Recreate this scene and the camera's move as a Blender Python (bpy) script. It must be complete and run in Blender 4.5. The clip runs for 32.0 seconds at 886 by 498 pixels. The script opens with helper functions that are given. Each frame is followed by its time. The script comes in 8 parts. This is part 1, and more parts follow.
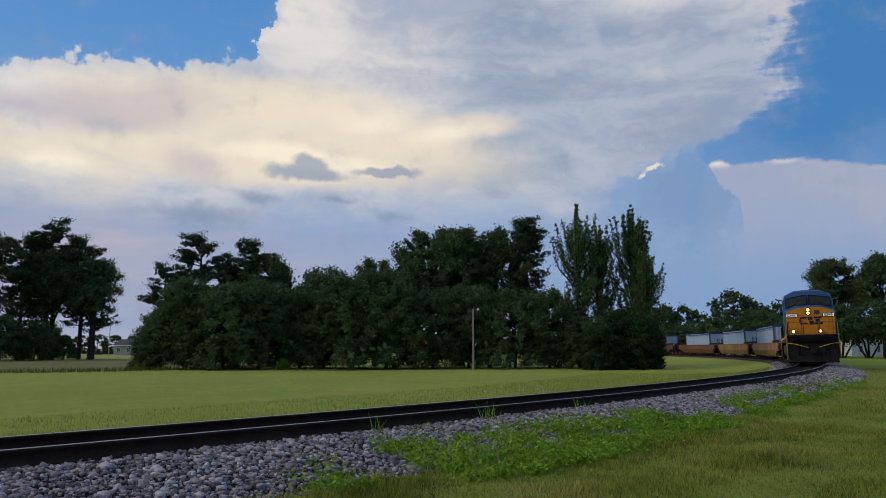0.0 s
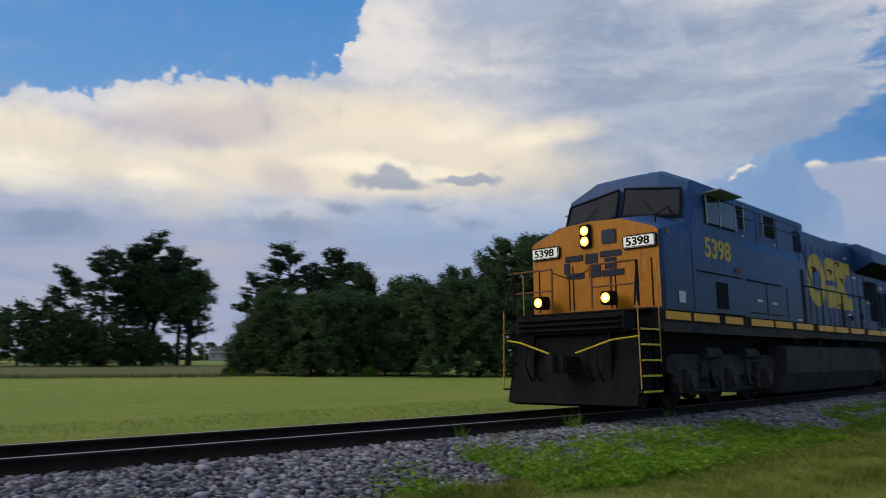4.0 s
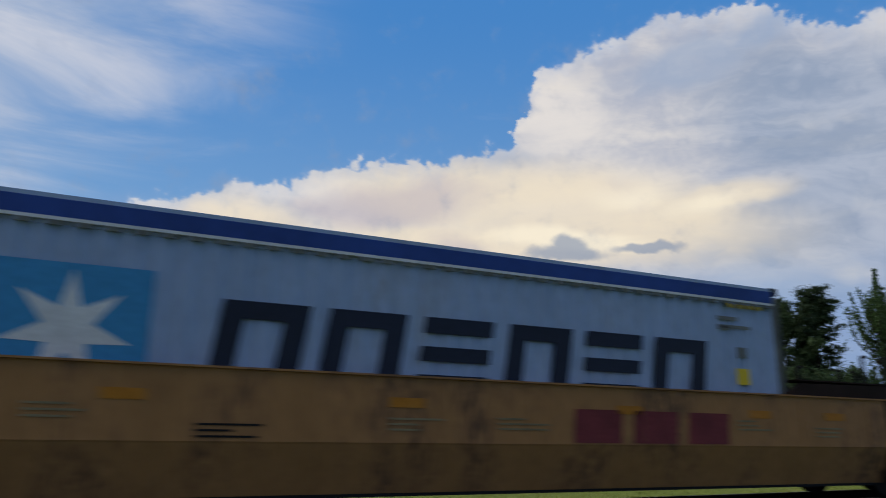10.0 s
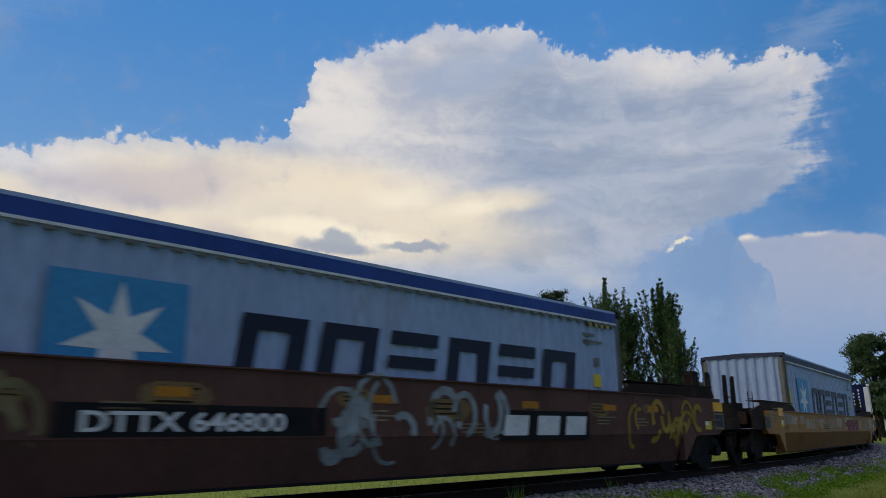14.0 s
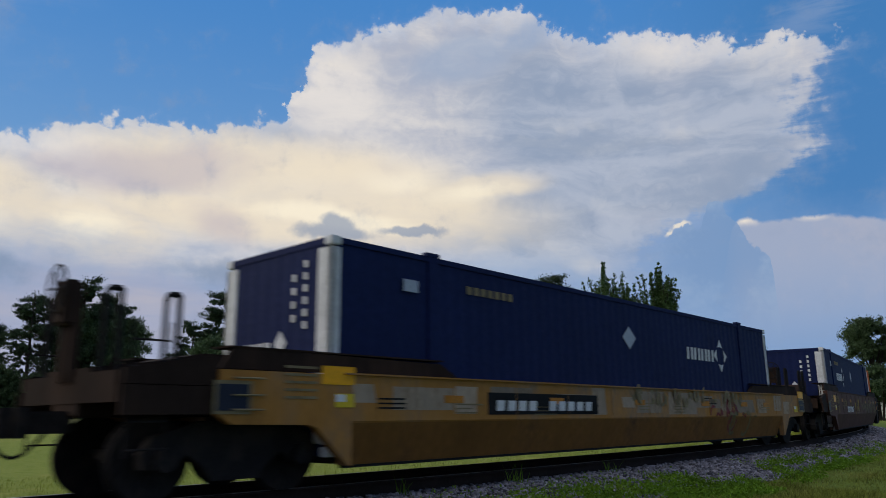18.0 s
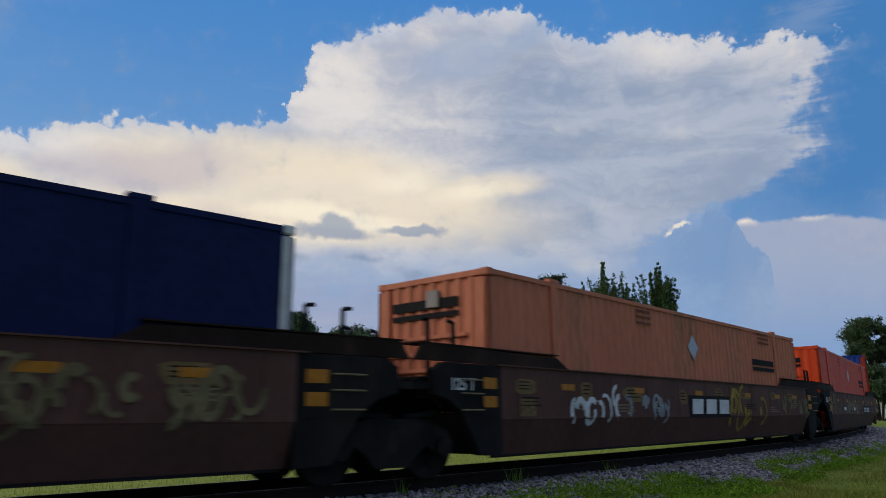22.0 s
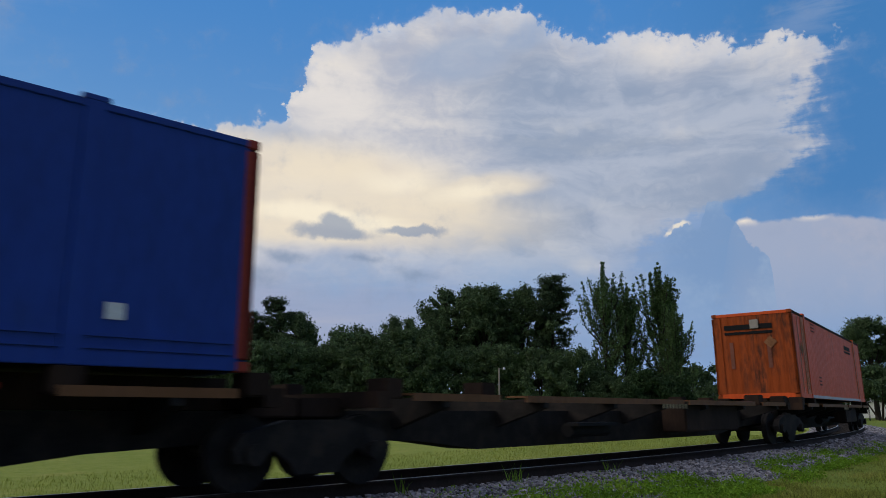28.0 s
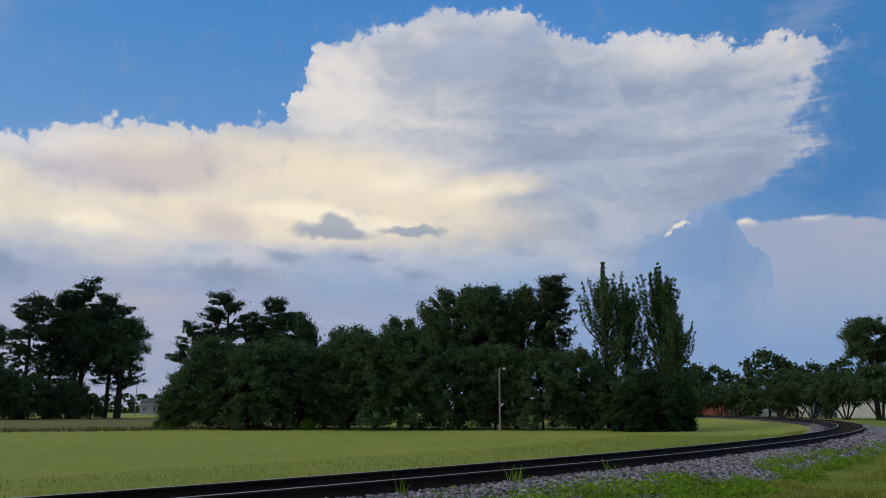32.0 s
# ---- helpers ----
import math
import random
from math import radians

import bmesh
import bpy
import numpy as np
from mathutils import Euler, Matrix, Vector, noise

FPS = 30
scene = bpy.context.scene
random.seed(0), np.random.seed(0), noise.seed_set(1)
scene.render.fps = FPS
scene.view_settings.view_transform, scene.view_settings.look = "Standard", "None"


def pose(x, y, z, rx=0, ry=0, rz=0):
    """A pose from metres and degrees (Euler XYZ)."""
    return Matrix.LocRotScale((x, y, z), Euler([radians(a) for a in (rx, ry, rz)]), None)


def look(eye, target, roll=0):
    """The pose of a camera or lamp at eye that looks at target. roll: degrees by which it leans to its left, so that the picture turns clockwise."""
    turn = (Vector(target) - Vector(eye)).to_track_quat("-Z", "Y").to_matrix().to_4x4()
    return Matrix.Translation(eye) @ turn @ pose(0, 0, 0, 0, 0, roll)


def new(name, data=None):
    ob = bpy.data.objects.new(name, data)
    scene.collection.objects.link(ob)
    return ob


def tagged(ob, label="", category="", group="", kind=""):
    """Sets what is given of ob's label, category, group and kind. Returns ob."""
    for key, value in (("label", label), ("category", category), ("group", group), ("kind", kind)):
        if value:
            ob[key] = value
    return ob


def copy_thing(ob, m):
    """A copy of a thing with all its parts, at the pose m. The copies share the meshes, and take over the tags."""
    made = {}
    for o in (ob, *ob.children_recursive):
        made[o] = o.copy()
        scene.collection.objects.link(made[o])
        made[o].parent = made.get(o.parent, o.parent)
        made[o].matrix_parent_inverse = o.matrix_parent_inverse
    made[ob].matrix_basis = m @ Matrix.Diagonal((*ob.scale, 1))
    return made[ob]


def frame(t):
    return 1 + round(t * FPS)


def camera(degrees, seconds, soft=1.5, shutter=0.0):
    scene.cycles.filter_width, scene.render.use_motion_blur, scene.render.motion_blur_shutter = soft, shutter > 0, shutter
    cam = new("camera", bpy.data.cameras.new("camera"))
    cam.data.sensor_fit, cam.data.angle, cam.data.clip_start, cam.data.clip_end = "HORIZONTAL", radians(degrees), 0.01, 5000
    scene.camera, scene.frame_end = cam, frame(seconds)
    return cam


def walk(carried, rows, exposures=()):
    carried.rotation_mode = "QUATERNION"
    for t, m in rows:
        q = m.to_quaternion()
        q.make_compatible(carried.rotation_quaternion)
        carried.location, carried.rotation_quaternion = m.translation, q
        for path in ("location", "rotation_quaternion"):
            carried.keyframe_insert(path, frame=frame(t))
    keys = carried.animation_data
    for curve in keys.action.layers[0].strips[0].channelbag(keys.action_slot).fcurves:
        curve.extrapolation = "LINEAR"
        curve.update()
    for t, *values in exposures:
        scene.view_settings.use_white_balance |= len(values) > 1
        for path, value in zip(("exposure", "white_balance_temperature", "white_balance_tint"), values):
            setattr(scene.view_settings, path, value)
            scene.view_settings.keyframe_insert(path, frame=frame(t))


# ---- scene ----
from itertools import product
from math import atan2, cos, hypot, pi, sin

# ---- the curve of the track: a circle; s runs along it in the direction of travel, lat towards the camera ----
RADIUS, NEAREST, BEARING, CANT = 166.87, 9.234, radians(42.86), 1.06
EYE = 1.034
TO_TRACK = Vector((-sin(BEARING), cos(BEARING)))
ALONG = Vector((-cos(BEARING), -sin(BEARING)))
CENTRE = TO_TRACK * (RADIUS + NEAREST)


def on_track(s, lat=0.0, z=0.0):
    a = s / RADIUS
    p = CENTRE + (ALONG * sin(a) - TO_TRACK * cos(a)) * (RADIUS + lat)
    return Vector((p.x, p.y, z))


def rail_pose(s, inset=0.15):
    p, a = on_track(s, -inset), s / RADIUS
    d = TO_TRACK * sin(a) + ALONG * cos(a)
    return pose(p.x, p.y, 0, CANT, 0, math.degrees(atan2(d.y, d.x)))


# how far the train has gone at whole seconds
GONE = (0.0, 10.04, 20.14, 30.31, 40.54, 50.82, 61.16, 71.53, 81.86, 92.09, 102.23, 112.3, 122.28, 132.21, 142.09, 151.95, 161.8,
        171.67, 181.6, 191.57, 201.59, 211.66, 221.78, 231.95, 242.17, 252.4, 262.66, 272.92, 283.18, 293.46, 303.73, 314.0, 324.27)


def gone(t):
    i = min(int(t), 31)
    g = [GONE[max(0, min(32, i + k))] for k in (-1, 0, 1, 2)]
    if i == 0:
        g[0] = 2 * g[1] - g[2]
    if i == 31:
        g[3] = 2 * g[2] - g[1]
    u = t - i
    m0, m1 = (g[2] - g[0]) / 2, (g[3] - g[1]) / 2
    return (2 * u**3 - 3 * u**2 + 1) * g[1] + (u**3 - 2 * u**2 + u) * m0 + (-2 * u**3 + 3 * u**2) * g[2] + (u**3 - u**2) * m1


# ---- camera ----
cam = camera(62.5, 32.0, soft=0.9, shutter=0.3)
LOOKS = [(0.0, -1.99, 7.73, 0.01), (1.0, -1.99, 7.73, 0.0), (2.0, -2.16, 7.69, -0.06), (3.0, -2.12, 7.7, -0.03), (3.5, -1.95, 7.72, 0.01),
         (4.0, 4.5, 8.3, -0.2), (4.5, 17.0, 9.6, -0.7), (5.0, 32.5, 10.9, -1.3),
         (5.5, 46.8, 11.9, -1.61), (6.0, 57.3, 13.5, -1.75), (6.5, 66.76, 13.35, -2.21), (7.0, 77.19, 13.24, -2.38),
         (7.5, 84.27, 13.11, -2.45), (8.0, 78.55, 13.31, -2.45), (8.5, 68.2, 13.0, -1.9), (9.0, 53.02, 13.21, -1.77),
         (9.5, 34.4, 13.66, -1.25), (10.0, 18.44, 13.81, -1.02), (10.5, 10.37, 12.73, -0.55), (11.0, 5.72, 12.81, -0.49),
         (11.5, 3.39, 12.88, -0.43), (12.0, 2.05, 12.9, -0.38), (12.5, 0.16, 12.97, -0.35), (13.0, 0.13, 13.51, -0.33),
         (14.5, 0.1, 13.5, -0.34), (16.5, 0.05, 12.33, -0.22), (20.0, 0.01, 12.29, -0.27), (26.0, -0.02, 12.28, -0.27), (32.0, 0.0, 12.3, -0.22)]
walk(cam, [(t, pose(0, 0, EYE, 90 + p, r, y)) for t, y, p, r in LOOKS], exposures=((0.0, 0.0), (5.0, 0.12), (6.0, 0.34), (6.6, 0.20), (7.0, 0.12), (7.4, 0.0), (8.0, -0.10), (9.0, 0.06), (10.0, 0.0), (32.0, 0.0)))

# ---- sky, clouds and sun ----
SUN_AZ, SUN_EL = 100.0, 26.0


def build_world():
    w = bpy.data.worlds.new("sky")
    scene.world = w
    w.use_nodes = True
    nt = w.node_tree
    nt.nodes.clear()
    N, L = nt.nodes, nt.links

    node = N.new

    def put(sock, v):
        if isinstance(v, bpy.types.NodeSocket):
            L.new(v, sock)
        else:
            sock.default_value = v

    def m(op, a, b=0.0, c=0.0):
        n = node("ShaderNodeMath")
        n.operation = op
        for s, v in zip(n.inputs, (a, b, c)):
            put(s, v)
        return n.outputs[0]

    def vm(op, a, b=(0, 0, 0), scale=None):
        n = node("ShaderNodeVectorMath")
        n.operation = op
        put(n.inputs[0], a)
        put(n.inputs[1], b)
        if scale is not None:
            put(n.inputs["Scale"], scale)
        return n.outputs[0]

    def mix(f, a, b):
        n = node("ShaderNodeMix")
        n.data_type = "RGBA"
        put(n.inputs[0], f)
        put(n.inputs[6], a if isinstance(a, bpy.types.NodeSocket) else (*a, 1))
        put(n.inputs[7], b if isinstance(b, bpy.types.NodeSocket) else (*b, 1))
        return n.outputs[2]

    def ramp(v, lo, hi):
        n = node("ShaderNodeMapRange")
        n.interpolation_type = "SMOOTHSTEP"
        put(n.inputs[0], v)
        put(n.inputs[1], lo)
        put(n.inputs[2], hi)
        return n.outputs[0]

    def noise_of(v, scale, detail=5, rough=0.55, dist=0.0):
        n = node("ShaderNodeTexNoise")
        put(n.inputs["Vector"], v)
        n.inputs["Scale"].default_value, n.inputs["Detail"].default_value = scale, detail
        n.inputs["Roughness"].default_value, n.inputs["Distortion"].default_value = rough, dist
        return n.outputs["Fac"], n.outputs["Color"]

    def blob(v, az, el, rx, ry, turn=0.0):
        a = node("ShaderNodeMapping")
        a.vector_type = "TEXTURE"
        put(a.inputs["Vector"], v)
        a.inputs["Location"].default_value = (az, el, 0)
        a.inputs["Rotation"].default_value = (0, 0, radians(turn))
        a.inputs["Scale"].default_value = (rx, ry, 1)
        g = node("ShaderNodeTexGradient")
        g.gradient_type = "SPHERICAL"
        L.new(a.outputs[0], g.inputs[0])
        return g.outputs["Fac"]

    def outline(v, lo, hi, pts):
        """A value that follows the given points over lo..hi; heights are in degrees, 0 to 40."""
        n = node("ShaderNodeFloatCurve")
        c = n.mapping.curves[0]
        q = sorted(((a - lo) / (hi - lo), b / 40) for a, b in pts)
        while len(c.points) < len(q):
            c.points.new(0.5, 0.5)
        for p, (a, b) in zip(c.points, q):
            p.location = (a, b)
            p.handle_type = "AUTO_CLAMPED"
        n.mapping.update()
        put(n.inputs["Value"], ramp_linear(v, lo, hi))
        return m("MULTIPLY", n.outputs[0], 40.0)

    def ramp_linear(v, lo, hi):
        n = node("ShaderNodeMapRange")
        put(n.inputs[0], v)
        n.inputs[1].default_value, n.inputs[2].default_value = lo, hi
        return n.outputs[0]

    def most(*v):
        r = v[0]
        for x in v[1:]:
            r = m("SMOOTH_MAX", r, x, 0.12)
        return r

    direction = node("ShaderNodeTexCoord").outputs["Generated"]
    sep = node("ShaderNodeSeparateXYZ")
    L.new(direction, sep.inputs[0])
    x, y, z = sep.outputs
    az = m("MULTIPLY", m("ARCTAN2", m("MULTIPLY", x, -1.0), y), 57.29578)
    el = m("MULTIPLY", m("ARCSINE", z), 57.29578)
    comb = node("ShaderNodeCombineXYZ")
    put(comb.inputs[0], az)
    put(comb.inputs[1], el)
    flat = comb.outputs[0]

    _, warp = noise_of(direction, 5.0, 4, 0.6)
    _, warp2 = noise_of(direction, 26.0, 5, 0.6)
    v = vm("ADD", flat, vm("SCALE", vm("SUBTRACT", warp, (0.5, 0.5, 0.5)), scale=2.6))
    calm = v
    v = vm("ADD", v, vm("SCALE", vm("SUBTRACT", warp2, (0.5, 0.5, 0.5)), scale=1.3))
    soft, _ = noise_of(direction, 9.0, 6, 0.62)
    fine, _ = noise_of(direction, 22.0, 6, 0.6)
    # streaks that run along the horizon and rise to the left
    st = node("ShaderNodeMapping")
    put(st.inputs["Vector"], flat)
    st.inputs["Rotation"].default_value = (0, 0, radians(24))
    st.inputs["Scale"].default_value = (0.045, 0.17, 1)
    streak, _ = noise_of(st.outputs[0], 1.0, 6, 0.58, 0.6)
    lo = node("ShaderNodeMapping")
    put(lo.inputs["Vector"], flat)
    lo.inputs["Rotation"].default_value = (0, 0, radians(4))
    lo.inputs["Scale"].default_value = (0.07, 0.42, 1)
    bands, _ = noise_of(lo.outputs[0], 1.0, 5, 0.55, 0.4)

    sky = node("ShaderNodeTexSky")
    sky.sky_type = "NISHITA"
    sky.sun_disc, sky.sun_elevation, sky.sun_rotation = False, radians(SUN_EL), radians(-SUN_AZ)
    sky.air_density, sky.dust_density, sky.ozone_density = 1.0, 0.6, 2.0
    sk = vm("SCALE", sky.outputs[0], scale=0.075)
    up = ramp(el, 2.0, 34.0)
    blue = mix(up, (0.23, 0.42, 0.68), (0.060, 0.240, 0.60))
    blue = mix(0.90, sk, blue)
    blue = mix(m("MULTIPLY", ramp(az, -12.0, -30.0), 0.85), blue, (0.050, 0.19, 0.455))

    # haze low down: lavender to the left, slate blue to the right
    side = ramp(az, -30.0, 26.0)
    haze = mix(side, (0.215, 0.345, 0.585), (0.37, 0.395, 0.53))
    haze = mix(m("MULTIPLY", ramp(bands, 0.48, 0.75), 0.7), haze, mix(side, (0.25, 0.38, 0.61), (0.50, 0.46, 0.50)))
    haze = mix(m("MULTIPLY", ramp(bands, 0.5, 0.22), 0.7), haze, (0.22, 0.30, 0.46))
    low = ramp(m("ADD", el, m("MULTIPLY", m("SUBTRACT", soft, 0.5), 9.0)), 17.0, 7.0)
    gap = m("MULTIPLY", m("MULTIPLY", ramp(az, -7.0, -13.0), ramp(az, -23.5, -20.0)), ramp(el, 19.5, 13.5))
    low = m("MAXIMUM", low, gap)
    col = mix(m("MULTIPLY", low, 0.92), blue, haze)

    # high thin cloud over the hidden sun, ending in streaks towards the blue gap
    rough_el = m("ADD", el, m("MULTIPLY", m("SUBTRACT", soft, 0.5), 7.0))
    reach = m("ADD", az, m("MULTIPLY", m("SUBTRACT", el, 16.0), 1.33))
    reach = m("ADD", reach, m("MULTIPLY", m("SUBTRACT", streak, 0.5), 46.0))
    thin = m("ADD", m("MULTIPLY", ramp(reach, 40.0, 66.0), 0.72), m("MULTIPLY", ramp(reach, 60.0, 84.0), 0.25))
    thin = m("MULTIPLY", thin, ramp(az, 24.0, 46.0))
    # unseen cloud behind the viewpoint, added to dim the train's near side
    back = m("MULTIPLY", ramp(soft, 0.36, 0.66), m("ADD", ramp(az, -50.0, -90.0), ramp(az, 125.0, 150.0)))
    veil = mix(ramp(streak, 0.34, 0.66), (0.43, 0.50, 0.63), (0.72, 0.71, 0.74))
    # a slanting edge: smooth grey-blue sheet under it, bright cloud above
    above = m("SUBTRACT", rough_el, m("ADD", 17.3, m("MULTIPLY", m("SUBTRACT", az, 87.3), 0.39)))
    sheet_col = mix(ramp(m("ADD", bands, m("MULTIPLY", streak, 0.4)), 0.50, 0.85), (0.26, 0.32, 0.46), (0.38, 0.41, 0.53))
    veil = mix(m("MULTIPLY", ramp(above, 2.6, -2.0), ramp(az, 62.0, 84.0)), veil, sheet_col)
    glow = most(blob(calm, 90, 26.0, 12, 7.5, 10), m("MULTIPLY", blob(calm, 84, 23.0, 20, 5.0, 10), 0.8), m("MULTIPLY", blob(calm, 85.5, 17.8, 3.4, 2.6, 0), 0.7), m("MULTIPLY", blob(calm, 79.5, 16.0, 6.5, 2.0, 12), 0.6), m("MULTIPLY", blob(calm, 74, 23.5, 22, 9.0, 8), 0.55))
    veil = mix(m("MULTIPLY", ramp(glow, 0.04, 0.62), m("ADD", 0.55, m("MULTIPLY", streak, 0.6))), veil, (0.84, 0.78, 0.71))
    veil = mix(m("MULTIPLY", ramp(m("ADD", most(blob(calm, 89.5, 26.4, 8, 5.0, 16), m("MULTIPLY", blob(calm, 90.5, 22.4, 5, 2.2, -10), 0.9)), m("MULTIPLY", m("SUBTRACT", soft, 0.5), 0.5)), 0.25, 0.85), 0.9), veil, (1.05, 0.97, 0.84))
    veil = mix(m("MULTIPLY", ramp(m("ADD", blob(calm, 80, 19.5, 9.5, 1.5, 9), m("MULTIPLY", m("SUBTRACT", fine, 0.5), 0.5)), 0.05, 0.6), 0.7), veil, (0.38, 0.42, 0.54))
    veil = mix(m("MULTIPLY", low, 0.62), veil, haze)
    col = mix(thin, col, veil)
    col = mix(m("MULTIPLY", back, 0.9), col, (0.22, 0.24, 0.30))

    # bank on the horizon far to the right, behind the tower
    def hump(scale, detail=3):
        """Rounded bosses with sharp creases between them, about zero."""
        h, _ = noise_of(direction, scale, detail, 0.5)
        return m("SUBTRACT", m("MULTIPLY", m("ABSOLUTE", m("SUBTRACT", h, 0.5)), 4.0), 0.45)

    curl = m("ADD", m("MULTIPLY", hump(15.0), 0.9), m("MULTIPLY", hump(38.0), 0.75))
    tiny, _ = noise_of(direction, 90.0, 4, 0.6)
    curl = m("ADD", curl, m("MULTIPLY", m("SUBTRACT", tiny, 0.5), 1.3))
    puffy, _ = noise_of(direction, 10.0, 7, 0.56, 0.5)
    bank_top = outline(az, -60, -12, ((-60, 8), (-45, 11), (-36, 12.1), (-32, 12.7), (-30.1, 13.2), (-27.3, 13.5), (-25.4, 13.4), (-24.1, 13.5), (-23.2, 13.8), (-22.4, 13.5), (-21.6, 11), (-20, 6), (-12, 1)))
    bank_rise = m("SUBTRACT", m("ADD", bank_top, m("MULTIPLY", curl, 0.22)), el)
    bank = m("MULTIPLY", ramp(bank_rise, -0.05, 0.30), ramp(az, -20.6, -23.2))
    lit = m("MULTIPLY", m("MULTIPLY", ramp(bank_rise, 0.45, 0.06), ramp(puffy, 0.47, 0.60)), 0.8)
    lit = m("MAXIMUM", lit, m("MULTIPLY", ramp(bank_rise, 0.9, 0.2), most(blob(flat, -23.0, 13.45, 1.2, 0.7), m("MULTIPLY", blob(flat, -27.6, 13.4, 1.4, 0.5), 0.8))))
    bcol = mix(ramp(el, 2, 12), (0.215, 0.34, 0.57), (0.36, 0.41, 0.545))
    bcol = mix(m("MULTIPLY", m("MULTIPLY", ramp(soft, 0.42, 0.62), ramp(el, 5, 11)), 0.5), bcol, (0.47, 0.46, 0.53))
    bcol = mix(lit, bcol, (0.93, 0.82, 0.68))
    col = mix(m("MULTIPLY", bank, m("MULTIPLY", ramp(el, 0.0, 6.0), 0.9)), col, bcol)

    # the great anvil: its top over the bearing, its right-hand edge over the height
    sway = m("ADD", az, m("ADD", m("MULTIPLY", m("SUBTRACT", fine, 0.5), 5.0), m("MULTIPLY", m("SUBTRACT", tiny, 0.5), 2.0)))
    top = outline(sway, -34, 48, ((48, 3), (44.5, 9), (42.5, 15.6), (40, 17.0), (36, 18.3), (32.9, 18.6), (30.5, 19.2), (29, 20.0), (26.6, 20.5), (22, 21.1), (19, 21.0), (17.6, 21.5), (15, 22.0), (13.4, 22.3), (12.7, 23.6), (12.3, 25.2), (11.2, 26.6), (10.6, 27.8), (9, 28.6), (6.6, 29.5), (4.2, 30.0), (1.3, 30.7), (-0.7, 31.1), (-4, 30.7), (-6.5, 30.1), (-10.7, 28.9), (-12.6, 28.3), (-15, 28.4), (-17.2, 28.3), (-19.7, 27.4), (-22, 26.8), (-26, 26.4), (-30.2, 25.6), (-34, 25.2)))
    right = outline(el, 8, 34, ((8, 22), (11, 22), (14.4, 18.0), (15.2, 14.6), (16.0, 11.9), (17.0, 10.4), (18.3, 9.8), (19.7, 10.0), (21.2, 9.5), (22.8, 9.8), (24, 8.2), (25.4, 7.6), (28, 7.0), (34, 6.5)))   # counted from 38 degrees to the right
    # fibres that fan out of the anvil, and long flat sheets under it
    fib = node("ShaderNodeMapping")
    put(fib.inputs["Vector"], calm)
    fib.inputs["Rotation"].default_value = (0, 0, radians(-34))
    fib.inputs["Scale"].default_value = (0.045, 0.24, 1)
    fibre, _ = noise_of(fib.outputs[0], 1.3, 8, 0.60, 0.35)
    hair = node("ShaderNodeMapping")
    put(hair.inputs["Vector"], flat)
    hair.inputs["Rotation"].default_value = (0, 0, radians(-22))
    hair.inputs["Scale"].default_value = (0.16, 0.9, 1)
    hairs, _ = noise_of(hair.outputs[0], 1.0, 6, 0.6, 0.5)
    from_top = m("SUBTRACT", m("ADD", top, m("MULTIPLY", curl, 1.15)), el)
    from_right = m("ADD", m("SUBTRACT", az, m("SUBTRACT", right, 38.0)), m("ADD", m("MULTIPLY", m("SUBTRACT", hairs, 0.5), 6.0), m("MULTIPLY", curl, 1.5)))
    edge_right = m("ADD", m("MULTIPLY", ramp(from_right, -0.8, 1.2), 0.62), m("MULTIPLY", ramp(from_right, -3.2, 3.6), 0.38))
    crisp = m("ADD", m("MULTIPLY", ramp(from_top, -0.05, 0.50), 0.72), m("MULTIPLY", ramp(from_top, -0.7, 2.4), 0.28))
    cover = m("MULTIPLY", crisp, edge_right)
    # thin veil of blown ice beyond the edges
    wisp = m("MULTIPLY", ramp(m("ADD", hairs, m("MULTIPLY", blob(flat, -29, 27.2, 8, 2.6, -18), 0.35)), 0.56, 0.86), most(blob(flat, -29.5, 27.0, 9, 3.0, -14), m("MULTIPLY", blob(flat, 14.0, 25.5, 4.5, 2.4, -20), 0.8), m("MULTIPLY", blob(flat, -30, 19, 4.5, 5, 0), 0.7)))
    cover = m("MAXIMUM", cover, m("MULTIPLY", wisp, 0.16))
    sheet = node("ShaderNodeMapping")
    put(sheet.inputs["Vector"], calm)
    sheet.inputs["Rotation"].default_value = (0, 0, radians(7))
    sheet.inputs["Scale"].default_value = (0.035, 0.26, 1)
    layers, _ = noise_of(sheet.outputs[0], 1.0, 6, 0.54, 0.3)
    under = ramp(m("ADD", el, m("MULTIPLY", m("SUBTRACT", layers, 0.5), 6.0)), 8.2, 13.6)
    billows = hump(13.0, 4)
    grain = m("ADD", m("MULTIPLY", fibre, 0.56), m("MULTIPLY", puffy, 0.44))
    white = mix(ramp(grain, 0.36, 0.64), (0.43, 0.46, 0.555), (0.74, 0.705, 0.68))
    rimlight = m("MULTIPLY", ramp(from_top, 1.7, 0.25), m("ADD", 0.40, m("MULTIPLY", ramp(billows, -0.35, 0.35), 0.6)))
    white = mix(m("MULTIPLY", rimlight, 0.75), white, (0.80, 0.79, 0.78))
    crown = most(blob(calm, 9.6, 25.0, 6.5, 5.8, 20), m("MULTIPLY", blob(calm, -21.5, 26.2, 11, 1.8, 7), 0.75), m("MULTIPLY", blob(calm, -26.2, 20.6, 2.8, 2.6, -30), 0.8), m("MULTIPLY", blob(calm, 30, 18.0, 9, 2.0, -4), 0.8))
    white = mix(m("MULTIPLY", ramp(crown, 0.02, 0.7), m("ADD", 0.30, m("MULTIPLY", grain, 0.85))), white, (0.80, 0.75, 0.71))
